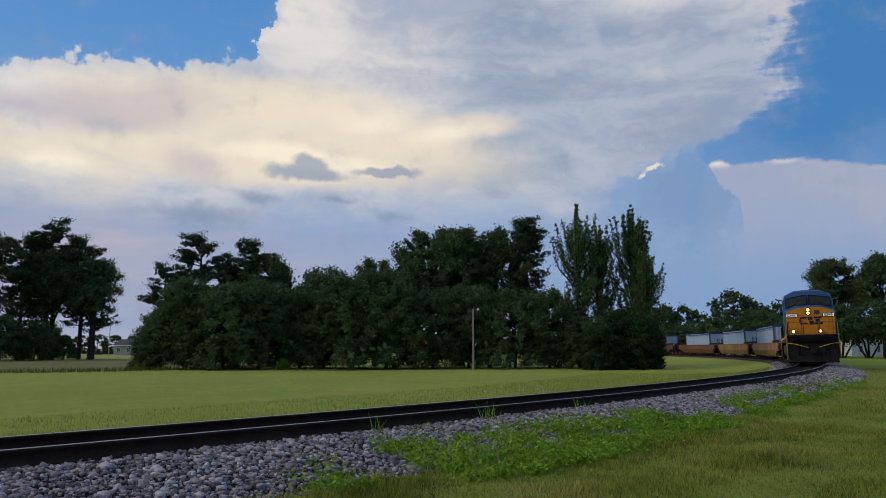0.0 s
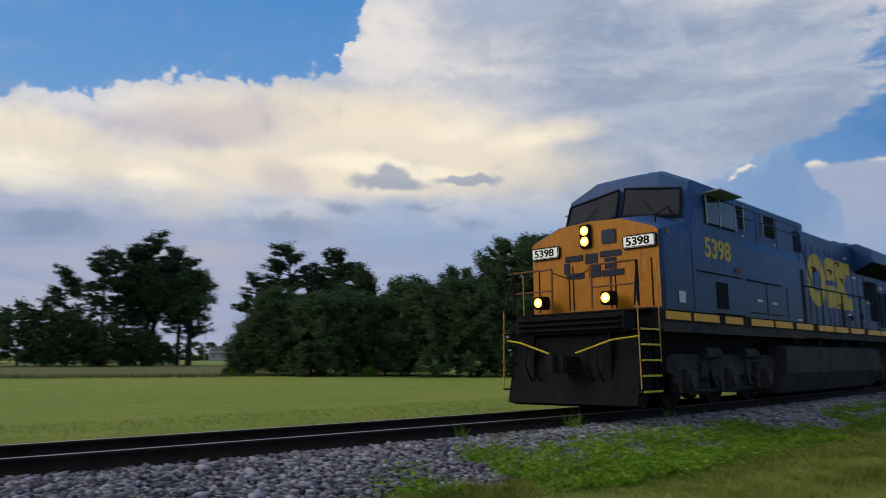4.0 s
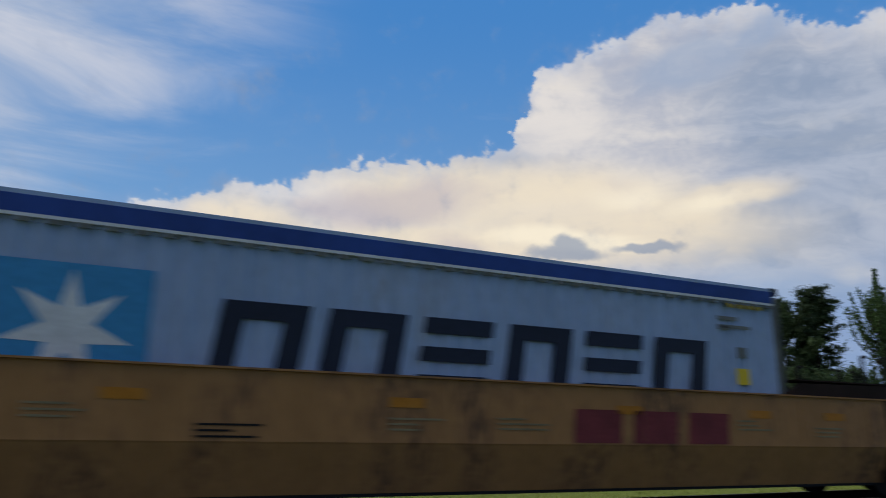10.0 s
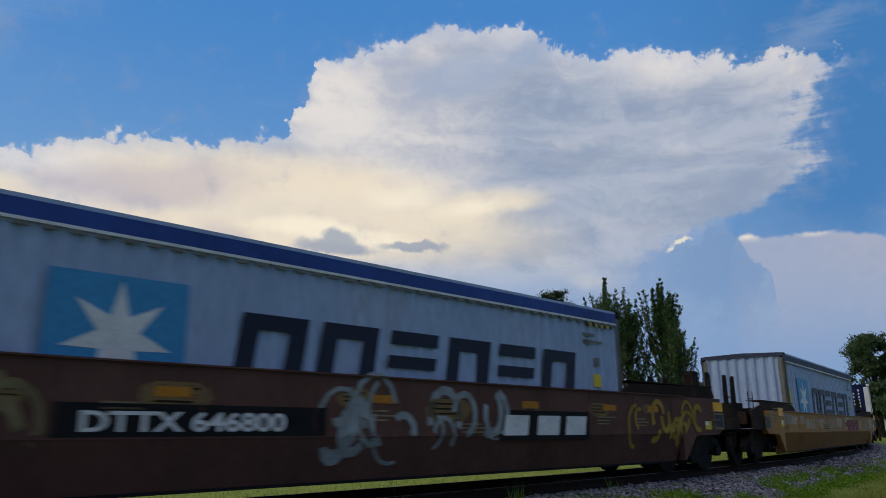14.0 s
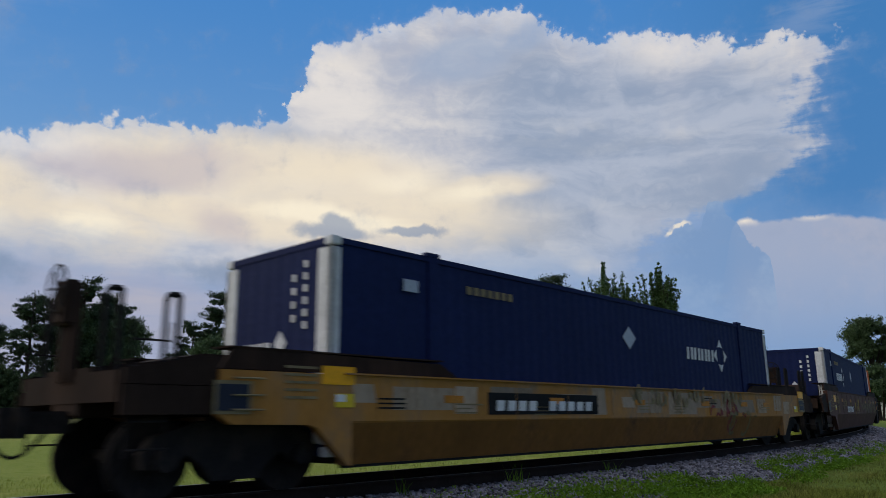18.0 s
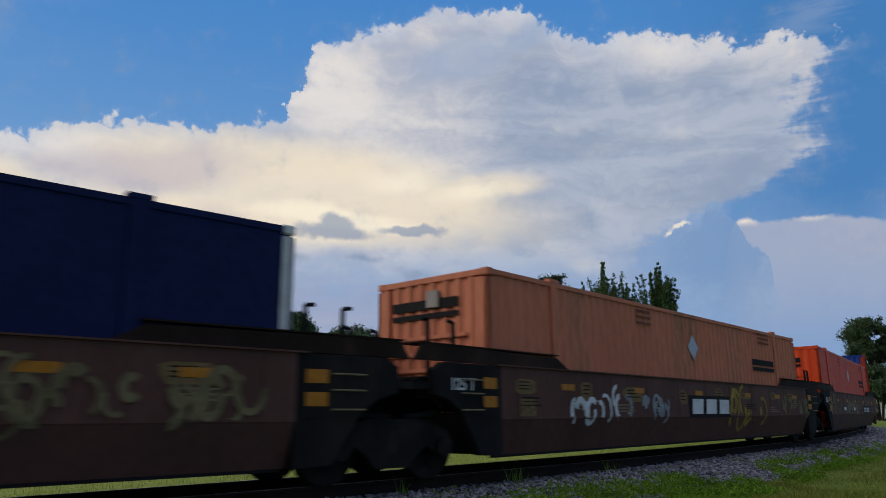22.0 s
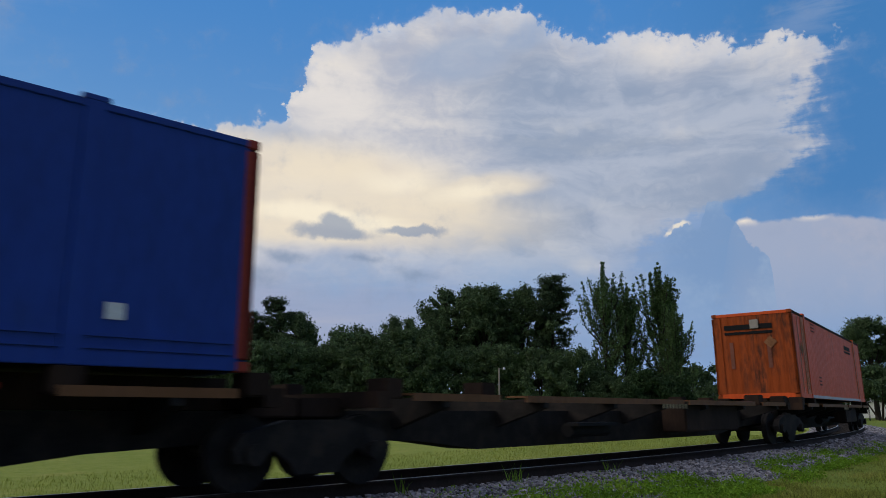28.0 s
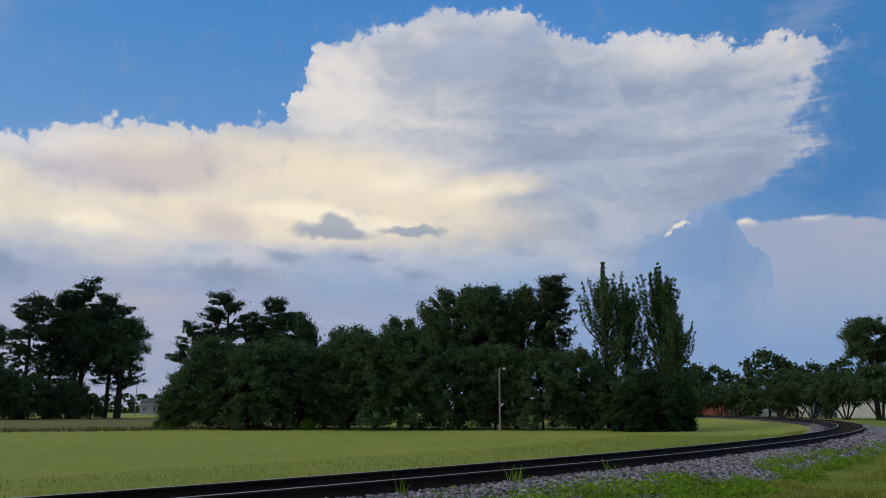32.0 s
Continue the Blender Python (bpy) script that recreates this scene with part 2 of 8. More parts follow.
    gray = most(blob(calm, -13, 20.5, 17, 8.5, 24), blob(calm, -15, 14.5, 22, 8, 0), m("MULTIPLY", blob(calm, -22, 19.5, 9, 8, 0), 0.9))
    gray_col = mix(ramp(fibre, 0.36, 0.62), (0.275, 0.345, 0.475), (0.41, 0.465, 0.58))
    white = mix(m("MULTIPLY", ramp(gray, 0.02, 0.55), m("SUBTRACT", 0.92, m("MULTIPLY", rimlight, 0.7))), white, gray_col)
    dim = most(blob(calm, -0.5, 26.8, 7.5, 2.8, -14), m("MULTIPLY", blob(calm, -6.5, 28.4, 6, 1.6, -14), 0.8), m("MULTIPLY", blob(calm, 13.5, 20.7, 5.0, 1.3, 0), 0.6))
    white = mix(m("MULTIPLY", ramp(m("ADD", dim, m("MULTIPLY", m("SUBTRACT", puffy, 0.5), 1.2)), 0.08, 0.62), 0.72), white, (0.33, 0.41, 0.56))
    mauve = most(blob(calm, 22, 17.2, 11, 2.6, -6), m("MULTIPLY", blob(calm, 17.5, 13.6, 4, 2.0, 20), 0.7), m("MULTIPLY", blob(calm, 28.0, 16.4, 5, 1.6, 10), 0.7))
    warm = most(blob(calm, 10, 16.6, 24, 5.0, 8), m("MULTIPLY", blob(calm, 14, 14.0, 20, 2.6, 3), 0.95), m("MULTIPLY", blob(calm, 26.5, 12.4, 8, 3.2, 0), 1.0), m("MULTIPLY", blob(calm, 33.5, 13.4, 9, 4.4, 10), 1.0), m("MULTIPLY", blob(calm, -3.5, 16.9, 6.5, 1.5, -4), 1.0))
    white = mix(m("MULTIPLY", ramp(warm, 0.03, 0.55), m("ADD", 0.42, m("MULTIPLY", layers, 0.8))), white, (0.87, 0.755, 0.58))
    hot = most(blob(calm, 26.4, 12.6, 3.6, 1.7, -10), blob(calm, 9, 14.3, 9, 1.3, 6), m("MULTIPLY", blob(calm, -3.0, 16.6, 6.5, 1.3, -6), 0.6), blob(calm, 35, 12.6, 5, 2.4, 10), m("MULTIPLY", blob(calm, 3.5, 17.4, 5, 1.4, 0), 0.7))
    white = mix(m("MULTIPLY", ramp(m("ADD", hot, m("MULTIPLY", m("SUBTRACT", layers, 0.5), 0.9)), 0.05, 0.7), 0.8), white, (0.98, 0.88, 0.69))
    white = mix(m("MULTIPLY", ramp(m("ADD", mauve, m("MULTIPLY", m("SUBTRACT", puffy, 0.5), 0.9)), 0.06, 0.62), 0.62), white, (0.53, 0.47, 0.51))
    col = mix(m("MULTIPLY", m("MULTIPLY", cover, under), 0.97), col, white)

    # dark tower in front, with lit rims beside it
    tower_top = outline(az, -30, -13, ((-30, 0), (-26.0, 0), (-25.0, 3), (-24.7, 8), (-24.55, 10.4), (-24.2, 11.3), (-23.4, 11.8), (-22.8, 12.8), (-22.3, 13.7), (-21.8, 14.4), (-21.5, 15.1), (-20.7, 15.3), (-20.2, 14.4), (-19.8, 13.4), (-19.0, 13.7), (-18.2, 13.4), (-17.2, 12.7), (-15.7, 11.8), (-13, 9)))
    boss = m("ADD", m("MULTIPLY", hump(34.0), 0.42), m("MULTIPLY", hump(85.0), 0.26))
    rise = m("ADD", m("SUBTRACT", tower_top, el), boss)
    rim = m("MULTIPLY", ramp(m("ABSOLUTE", m("SUBTRACT", rise, -0.10)), 0.40, 0.0), most(blob(flat, -18.5, 13.5, 1.0, 0.6), m("MULTIPLY", blob(flat, -17.6, 13.0, 0.8, 0.5), 0.6)))
    col = mix(m("MULTIPLY", ramp(rim, 0.06, 0.6), 0.7), col, (0.97, 0.86, 0.66))
    solid = m("MULTIPLY", ramp(rise, -0.02, 0.22), m("MULTIPLY", ramp(el, 3.5, 11.0), ramp(az, -14.5, -20.0)))
    tcol = mix(ramp(m("ADD", puffy, m("MULTIPLY", boss, 0.25)), 0.36, 0.64), (0.195, 0.315, 0.53), (0.275, 0.39, 0.575))
    col = mix(m("MULTIPLY", solid, 0.86), col, tcol)

    # small dark puffs
    puff = most(blob(v, 8.9, 13.1, 4.4, 0.85, 2), blob(v, 8.8, 13.7, 2.2, 1.2, 0), blob(v, 2.2, 13.5, 3.6, 0.55, -2), m("MULTIPLY", blob(v, 12.5, 11.4, 4.0, 0.8, 10), 0.55), m("MULTIPLY", blob(v, 6.3, 11.1, 3.4, 0.5, 0), 0.4), m("MULTIPLY", blob(v, 2.2, 10.2, 3.0, 0.9, 0), 0.45), m("MULTIPLY", blob(v, 17, 10.0, 8, 1.6, 3), 0.55), m("MULTIPLY", blob(v, 33, 9.2, 5, 1.6, 0), 0.75))
    col = mix(m("MULTIPLY", ramp(m("ADD", puff, m("MULTIPLY", m("SUBTRACT", fine, 0.5), 0.6)), 0.08, 0.52), 0.72), col, (0.215, 0.29, 0.425))
    sunward = most(blob(calm, 79.3, 13.4, 6, 1.2, 2), blob(calm, 65.8, 15.0, 7, 1.7, 2), blob(calm, 67, 10.4, 13, 2.4, 2), m("MULTIPLY", blob(calm, 68.4, 22.2, 3.0, 1.1, 40), 0.7), m("MULTIPLY", blob(calm, 104, 18.2, 4, 1.5, 20), 0.7), m("MULTIPLY", blob(calm, 109, 16.3, 3, 0.9, 0), 0.5), m("MULTIPLY", blob(calm, 84, 13.6, 7, 1.5, 0), 0.6), m("MULTIPLY", blob(calm, 78.5, 27.6, 1.8, 0.7, 30), 0.5))
    col = mix(m("MULTIPLY", ramp(m("ADD", sunward, m("MULTIPLY", m("SUBTRACT", fine, 0.5), 0.9)), 0.06, 0.60), 0.68), col, (0.27, 0.335, 0.47))
    col = mix(m("MULTIPLY", ramp(blob(v, 72, 7.8, 6, 1.0, 0), 0.1, 0.6), 0.6), col, (0.70, 0.50, 0.46))

    # unseen bright veil overhead, added to light the meadow from above
    col = mix(m("MULTIPLY", ramp(el, 40.0, 62.0), 0.85), col, mix(soft, (0.62, 0.63, 0.66), (0.86, 0.86, 0.86)))

    ground = ramp(el, -1.5, -0.2)
    col = mix(ground, (0.10, 0.12, 0.09), col)
    bg = node("ShaderNodeBackground")
    put(bg.inputs[0], col)
    bg.inputs[1].default_value = 1.0
    out = node("ShaderNodeOutputWorld")
    L.new(bg.outputs[0], out.inputs[0])


build_world()
lamp = bpy.data.lights.new("sun", "SUN")
lamp.energy, lamp.angle, lamp.color = 1.0, radians(30), (1.0, 0.90, 0.76)
sun = new("sun", lamp)
_a, _e = radians(SUN_AZ), radians(SUN_EL)
sun.matrix_world = look((0, 0, 60), Vector((0, 0, 60)) - Vector((-sin(_a) * cos(_e), cos(_a) * cos(_e), sin(_e))))

# ---- materials ----
def material(name, col, rough=0.6, metal=0.0, vary=0.3, scale=1.2, fine=22.0, bump=0.15, second=None, streak=1.0, amount=0.5, island=0.0, each=0.0, through_light=0.0, dust=None):
    """Paint, metal, stone or leaf: a base colour, a second colour in patches, fine grain, and variation by island or object."""
    mt = bpy.data.materials.new(name)
    mt.use_nodes = True
    nt = mt.node_tree
    N, L = nt.nodes, nt.links
    b = N["Principled BSDF"]
    b.inputs["Specular IOR Level"].default_value = 0.15 if rough > 0.68 else 0.24
    b.inputs["Roughness"].default_value, b.inputs["Metallic"].default_value = rough, metal
    if through_light:
        b.inputs["Specular IOR Level"].default_value = 0.12
    tc = N.new("ShaderNodeTexCoord")
    mp = N.new("ShaderNodeMapping")
    mp.inputs["Scale"].default_value = (1, 1, streak)
    L.new(tc.outputs["Object"], mp.inputs[0])
    n1, n2 = N.new("ShaderNodeTexNoise"), N.new("ShaderNodeTexNoise")
    for n, s, d in ((n1, scale, 6), (n2, fine, 4)):
        n.inputs["Scale"].default_value, n.inputs["Detail"].default_value, n.inputs["Roughness"].default_value = s, d, 0.62
        L.new(mp.outputs[0], n.inputs["Vector"])
    dark = tuple(c * (1 - vary) for c in col)
    light = tuple(min(1.0, c * (1 + vary * 0.8)) for c in col)

    def blend(f, a, c, mode="MIX"):
        x = N.new("ShaderNodeMix")
        x.data_type, x.blend_type = "RGBA", mode
        for sock, v in ((x.inputs[0], f), (x.inputs[6], a), (x.inputs[7], c)):
            if isinstance(v, bpy.types.NodeSocket):
                L.new(v, sock)
            else:
                sock.default_value = v if not isinstance(v, tuple) else (*v, 1)
        return x.outputs[2]

    def spread(v, lo, hi):
        r = N.new("ShaderNodeMapRange")
        r.inputs[1].default_value, r.inputs[2].default_value = lo, hi
        L.new(v, r.inputs[0])
        return r.outputs[0]

    c = blend(spread(n1.outputs["Fac"], 0.3, 0.7), dark, light)
    if second:
        mask = N.new("ShaderNodeMath")
        mask.operation = "MULTIPLY"
        L.new(spread(n1.outputs["Fac"], 0.62 - 0.22 * amount, 0.78 - 0.22 * amount), mask.inputs[0])
        L.new(spread(n2.outputs["Fac"], 0.25, 0.6), mask.inputs[1])
        c = blend(mask.outputs[0], c, second)
    c = blend(spread(n2.outputs["Fac"], 0.25, 0.75), c, blend(1.0, c, (0.72, 0.72, 0.72), "MULTIPLY"))
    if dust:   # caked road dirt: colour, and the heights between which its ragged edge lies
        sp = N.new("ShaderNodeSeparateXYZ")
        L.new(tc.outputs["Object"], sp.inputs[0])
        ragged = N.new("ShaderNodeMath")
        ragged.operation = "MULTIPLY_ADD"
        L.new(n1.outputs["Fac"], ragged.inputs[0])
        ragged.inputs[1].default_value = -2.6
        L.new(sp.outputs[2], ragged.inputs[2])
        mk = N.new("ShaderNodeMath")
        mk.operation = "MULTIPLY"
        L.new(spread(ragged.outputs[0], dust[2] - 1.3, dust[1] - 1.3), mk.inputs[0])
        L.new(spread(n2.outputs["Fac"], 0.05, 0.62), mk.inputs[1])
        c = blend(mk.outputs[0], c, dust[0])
    for amt, src in ((island, "ShaderNodeNewGeometry"), (each, "ShaderNodeObjectInfo")):
        if amt:
            g = N.new(src)
            o = g.outputs["Random Per Island"] if island and src.endswith("Geometry") else g.outputs["Random"]
            hv = N.new("ShaderNodeHueSaturation")
            r = N.new("ShaderNodeMapRange")
            r.inputs[3].default_value, r.inputs[4].default_value = 1 - amt, 1 + amt
            L.new(o, r.inputs[0])
            L.new(r.outputs[0], hv.inputs["Value"])
            L.new(c, hv.inputs["Color"])
            c = hv.outputs[0]
    L.new(c, b.inputs["Base Color"])
    rr = N.new("ShaderNodeMapRange")
    rr.inputs[3].default_value, rr.inputs[4].default_value = max(0.03, rough - 0.12), min(1, rough + 0.15)
    L.new(n2.outputs["Fac"], rr.inputs[0])
    L.new(rr.outputs[0], b.inputs["Roughness"])
    if bump:
        bp = N.new("ShaderNodeBump")
        bp.inputs["Strength"].default_value, bp.inputs["Distance"].default_value = bump, 0.02
        L.new(n2.outputs["Fac"], bp.inputs["Height"])
        L.new(bp.outputs[0], b.inputs["Normal"])
    if through_light:
        b.inputs["Subsurface Weight"].default_value = 0.0
        tr = N.new("ShaderNodeBsdfTranslucent")
        L.new(c, tr.inputs[0])
        ms = N.new("ShaderNodeMixShader")
        ms.inputs[0].default_value = through_light
        L.new(b.outputs[0], ms.inputs[1])
        L.new(tr.outputs[0], ms.inputs[2])
        L.new(ms.outputs[0], N["Material Output"].inputs[0])
    return mt


def glowing(name, col, strength):
    mt = bpy.data.materials.new(name)
    mt.use_nodes = True
    b = mt.node_tree.nodes["Principled BSDF"]
    b.inputs["Base Color"].default_value = (*col, 1)
    b.inputs["Emission Color"].default_value, b.inputs["Emission Strength"].default_value = (*col, 1), strength
    return mt


M = {
    "rail": material("rail_steel", (0.030, 0.020, 0.016), 0.85, 0.0, 0.3, 3),
    "shine": material("worn_rail_head", (0.42, 0.40, 0.38), 0.34, 0.9, 0.15, 3, bump=0.02),
    "tie": material("creosoted_wood", (0.035, 0.027, 0.021), 0.95, 0, 0.35, 2, 30, 0.5, each=0.3),
    "stone": material("crushed_granite", (0.285, 0.272, 0.305), 0.9, 0, 0.35, 9, 60, 0.6, second=(0.24, 0.19, 0.16), island=0.75),
    # far darker than the stones: the shade in their gaps is this colour
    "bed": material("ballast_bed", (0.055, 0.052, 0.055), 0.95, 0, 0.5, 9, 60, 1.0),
    "blade": material("grass_blades", (0.275, 0.305, 0.056), 0.75, 0, 0.45, 0.7, 3, 0, second=(0.37, 0.32, 0.11), amount=0.55, island=0.55, through_light=0.35),
    "meadow_blade": material("meadow_blades", (0.27, 0.315, 0.052), 0.75, 0, 0.25, 0.2, 3, 0, second=(0.38, 0.35, 0.09), island=0.25, through_light=0.35),
    "tussock": material("dull_grass_tussocks", (0.12, 0.14, 0.045), 0.8, 0, 0.3, 0.3, 3, 0, second=(0.17, 0.15, 0.06), island=0.4, through_light=0.3),
    "weed": material("weed_leaves", (0.21, 0.37, 0.03), 0.6, 0, 0.3, 0.8, 6, 0, second=(0.30, 0.40, 0.05), island=0.35, through_light=0.35),
    "bark": material("bark", (0.05, 0.043, 0.036), 0.95, 0, 0.35, 3, 20, 0.8, streak=0.2),
    "leaf": material("broad_leaves", (0.085, 0.135, 0.060), 0.6, 0, 0.3, 0.25, 3, 0, island=0.45, through_light=0.25),
    "leaf_light": material("poplar_leaves", (0.090, 0.155, 0.055), 0.55, 0, 0.3, 0.25, 3, 0, island=0.45, through_light=0.3),
    "needle": material("pine_needles", (0.055, 0.088, 0.044), 0.65, 0, 0.3, 0.25, 3, 0, island=0.4, through_light=0.15),
    "cedar": material("cedar_needles", (0.036, 0.068, 0.026), 0.7, 0, 0.3, 0.4, 3, 0, island=0.4, through_light=0.1),
    "far_leaf": material("distant_leaves", (0.070, 0.115, 0.052), 0.7, 0, 0.3, 0.1, 2, 0, island=0.4, through_light=0.2),
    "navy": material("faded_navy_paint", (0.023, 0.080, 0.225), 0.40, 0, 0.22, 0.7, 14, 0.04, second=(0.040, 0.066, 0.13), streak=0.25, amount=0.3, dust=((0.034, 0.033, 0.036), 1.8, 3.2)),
    "grime": material("road_grime", (0.066, 0.059, 0.056), 0.85, 0, 0.4, 1.6, 18, 0.1, second=(0.075, 0.062, 0.052)),
    "yellow": material("faded_yellow_paint", (0.76, 0.50, 0.05), 0.5, 0, 0.15, 1.0, 16, 0.04, second=(0.40, 0.27, 0.05), streak=0.3, amount=0.2),
    "nose": material("orange_yellow_paint", (0.60, 0.225, 0.010), 0.45, 0, 0.2, 0.9, 14, 0.03, second=(0.30, 0.12, 0.02), streak=0.3, amount=0.35),
    "stripe": material("reflective_yellow", (1.0, 0.44, 0.004), 0.4, 0, 0.15, 2, 16, 0.02),
    "cream": material("weathered_cream", (0.60, 0.37, 0.09), 0.5, 0, 0.15, 1.0, 16, 0.03, second=(0.36, 0.28, 0.14), streak=0.3, amount=0.3),
    "joint_black": material("soot_black_steel", (0.017, 0.016, 0.017), 0.9, 0, 0.4, 1.4, 18, 0.1, second=(0.034, 0.024, 0.018), streak=0.3, amount=0.5),
    "stencil": material("ochre_stencil_smudge", (0.25, 0.175, 0.075), 0.75, 0, 0.4, 3, 18, 0.02, second=(0.13, 0.07, 0.045), amount=0.8),
    "black": material("black_paint", (0.012, 0.012, 0.014), 0.75, 0, 0.3, 2, 20, 0.05),
    "screen": material("dark_screen", (0.010, 0.010, 0.012), 0.8, 0, 0.3, 2, 60, 0.6),
    "steel": material("dirty_steel", (0.021, 0.019, 0.019), 0.85, 0.0, 0.4, 3, 26, 0.2, second=(0.040, 0.031, 0.025)),
    "wheel": material("polished_wheel_rim", (0.42, 0.42, 0.44), 0.3, 0.9, 0.2, 3, 20, 0.02),
    "brown": material("oxide_brown_paint", (0.122, 0.058, 0.047), 0.7, 0, 0.25, 0.8, 14, 0.06, second=(0.13, 0.07, 0.05), streak=0.3, amount=0.3),
    "tan": material("mustard_tan_paint", (0.44, 0.215, 0.075), 0.6, 0, 0.30, 0.9, 14, 0.06, second=(0.13, 0.066, 0.036), streak=0.3, amount=0.75),
    "tan_dark": material("sooty_brown_tan_paint", (0.19, 0.085, 0.034), 0.65, 0, 0.3, 0.7, 14, 0.06, second=(0.075, 0.038, 0.026), streak=0.25, amount=0.65),
    "amber": material("worn_amber_reflector", (0.52, 0.20, 0.016), 0.6, 0, 0.3, 4, 20, 0.02, second=(0.30, 0.16, 0.05), amount=0.5),
    "sooty": material("sooty_brown_steel", (0.028, 0.017, 0.013), 0.85, 0, 0.35, 1.2, 16, 0.1, second=(0.06, 0.034, 0.022), streak=0.3, amount=0.4),
    "gold": material("weathered_gold_paint", (0.44, 0.205, 0.042), 0.65, 0, 0.2, 0.8, 14, 0.06, second=(0.26, 0.17, 0.10), streak=0.4, amount=0.85),
    "white": material("dull_white_paint", (0.34, 0.45, 0.66), 0.5, 0, 0.10, 0.6, 12, 0.03, second=(0.33, 0.38, 0.47), streak=0.3, amount=0.25),
    # the gold darkened, with the shade of the inward slope in its colour
    "gold_low": material("shaded_rusty_gold_paint", (0.27, 0.115, 0.026), 0.65, 0, 0.3, 0.8, 14, 0.06, second=(0.12, 0.055, 0.025), streak=0.3, amount=0.6),
    "touch_up": material("pale_tan_touch_up_paint", (0.40, 0.315, 0.235), 0.7, 0, 0.3, 1.6, 14, 0.04, second=(0.25, 0.17, 0.10), streak=0.5, amount=0.7, each=0.25),
    "post": material("grey_green_steel", (0.17, 0.18, 0.17), 0.6, 0, 0.3, 1.5, 16, 0.05),
    "tarp": material("blue_tarpaulin", (0.022, 0.065, 0.29), 0.5, 0, 0.25, 0.8, 7, 0.3, streak=0.6),
    "tarp_dark": material("worn_dark_tarpaulin", (0.035, 0.045, 0.085), 0.6, 0, 0.4, 0.8, 7, 0.3, streak=0.6),
    "sky_blue": material("light_blue_panel", (0.05, 0.29, 0.58), 0.5, 0, 0.08, 1, 14, 0.02),
    "ink": material("dark_navy_lettering", (0.012, 0.018, 0.040), 0.5, 0, 0.2, 1, 14, 0.02),
    "box_navy": material("dark_blue_container_paint", (0.007, 0.016, 0.078), 0.7, 0, 0.15, 0.6, 12, 0.03),
    "box_orange": material("orange_container_paint", (0.76, 0.100, 0.014), 0.5, 0, 0.12, 0.6, 12, 0.04, second=(0.42, 0.085, 0.03), streak=0.25, amount=0.15),
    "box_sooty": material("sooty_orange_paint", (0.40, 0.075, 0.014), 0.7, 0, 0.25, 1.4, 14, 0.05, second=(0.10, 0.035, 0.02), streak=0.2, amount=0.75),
    "box_faded": material("sun_faded_orange_paint", (0.64, 0.215, 0.115), 0.65, 0, 0.15, 0.6, 12, 0.04, second=(0.33, 0.15, 0.085), streak=0.25, amount=0.45),
    "box_red": material("red_orange_container_paint", (0.72, 0.068, 0.012), 0.5, 0, 0.15, 0.6, 12, 0.04, second=(0.25, 0.05, 0.02), streak=0.25, amount=0.25),
    "box_blue": material("royal_blue_container_paint", (0.010, 0.047, 0.29), 0.45, 0, 0.2, 0.6, 12, 0.03, second=(0.02, 0.045, 0.15), streak=0.25, amount=0.25),
    "red": material("red_paint", (0.32, 0.040, 0.022), 0.5, 0, 0.2, 1, 14, 0.03),
    "mark": material("white_stencil_paint", (0.72, 0.74, 0.76), 0.6, 0, 0.15, 3, 20, 0.02),
    "mark_dim": material("faded_stencil_paint", (0.26, 0.21, 0.12), 0.7, 0, 0.3, 3, 20, 0.02),
    "scrawl": material("faded_spray_paint", (0.30, 0.34, 0.36), 0.7, 0, 0.4, 2, 20, 0.02),
    "scrawl_gold": material("gold_spray_paint", (0.36, 0.24, 0.04), 0.7, 0, 0.4, 2, 20, 0.02),
    "scrawl_green": material("olive_spray_paint", (0.20, 0.165, 0.085), 0.7, 0, 0.4, 2, 20, 0.02),
    "wine": material("wine_red_paint", (0.20, 0.035, 0.04), 0.65, 0, 0.3, 2, 20, 0.02),
    "label": material("hazard_label_yellow", (0.75, 0.55, 0.03), 0.5, 0, 0.1, 3, 20, 0),
    "rust": material("rusty_tank", (0.26, 0.12, 0.06), 0.8, 0, 0.3, 3, 20, 0.1),
    "silver": material("bare_aluminium", (0.45, 0.47, 0.50), 0.4, 0.6, 0.15, 2, 20, 0.03),
    "brick": material("red_brick", (0.22, 0.085, 0.06), 0.9, 0, 0.25, 1, 10, 0.2),
    "house_white": material("white_siding", (0.72, 0.73, 0.74), 0.7, 0, 0.08, 1, 10, 0.05),
    "house_grey": material("grey_siding", (0.30, 0.32, 0.36), 0.8, 0, 0.15, 1, 10, 0.1),
    "shingle": material("dark_shingles", (0.09, 0.09, 0.10), 0.95, 0, 0.3, 2, 20, 0.3),
    "road": material("pale_concrete_road", (0.36, 0.35, 0.33), 0.9, 0, 0.15, 0.4, 10, 0.1),
    "pole": material("weathered_wood_pole", (0.34, 0.31, 0.28), 0.9, 0, 0.25, 2, 20, 0.3, streak=0.2),
    "asphalt": material("old_asphalt", (0.06, 0.06, 0.06), 0.9, 0, 0.2, 0.4, 10, 0.1),
}
GLASS = bpy.data.materials.new("dark_window_glass")
GLASS.use_nodes = True
_b = GLASS.node_tree.nodes["Principled BSDF"]
_b.inputs["Base Color"].default_value, _b.inputs["Roughness"].default_value = (0.030, 0.036, 0.044, 1), 0.05
_b.inputs["Specular IOR Level"].default_value = 0.6
M["glass"] = GLASS
M["head_lamp"] = glowing("lit_headlamp", (1.0, 0.40, 0.06), 3.5)
M["head_core"] = glowing("lit_headlamp_bulb", (1.0, 0.55, 0.14), 45.0)
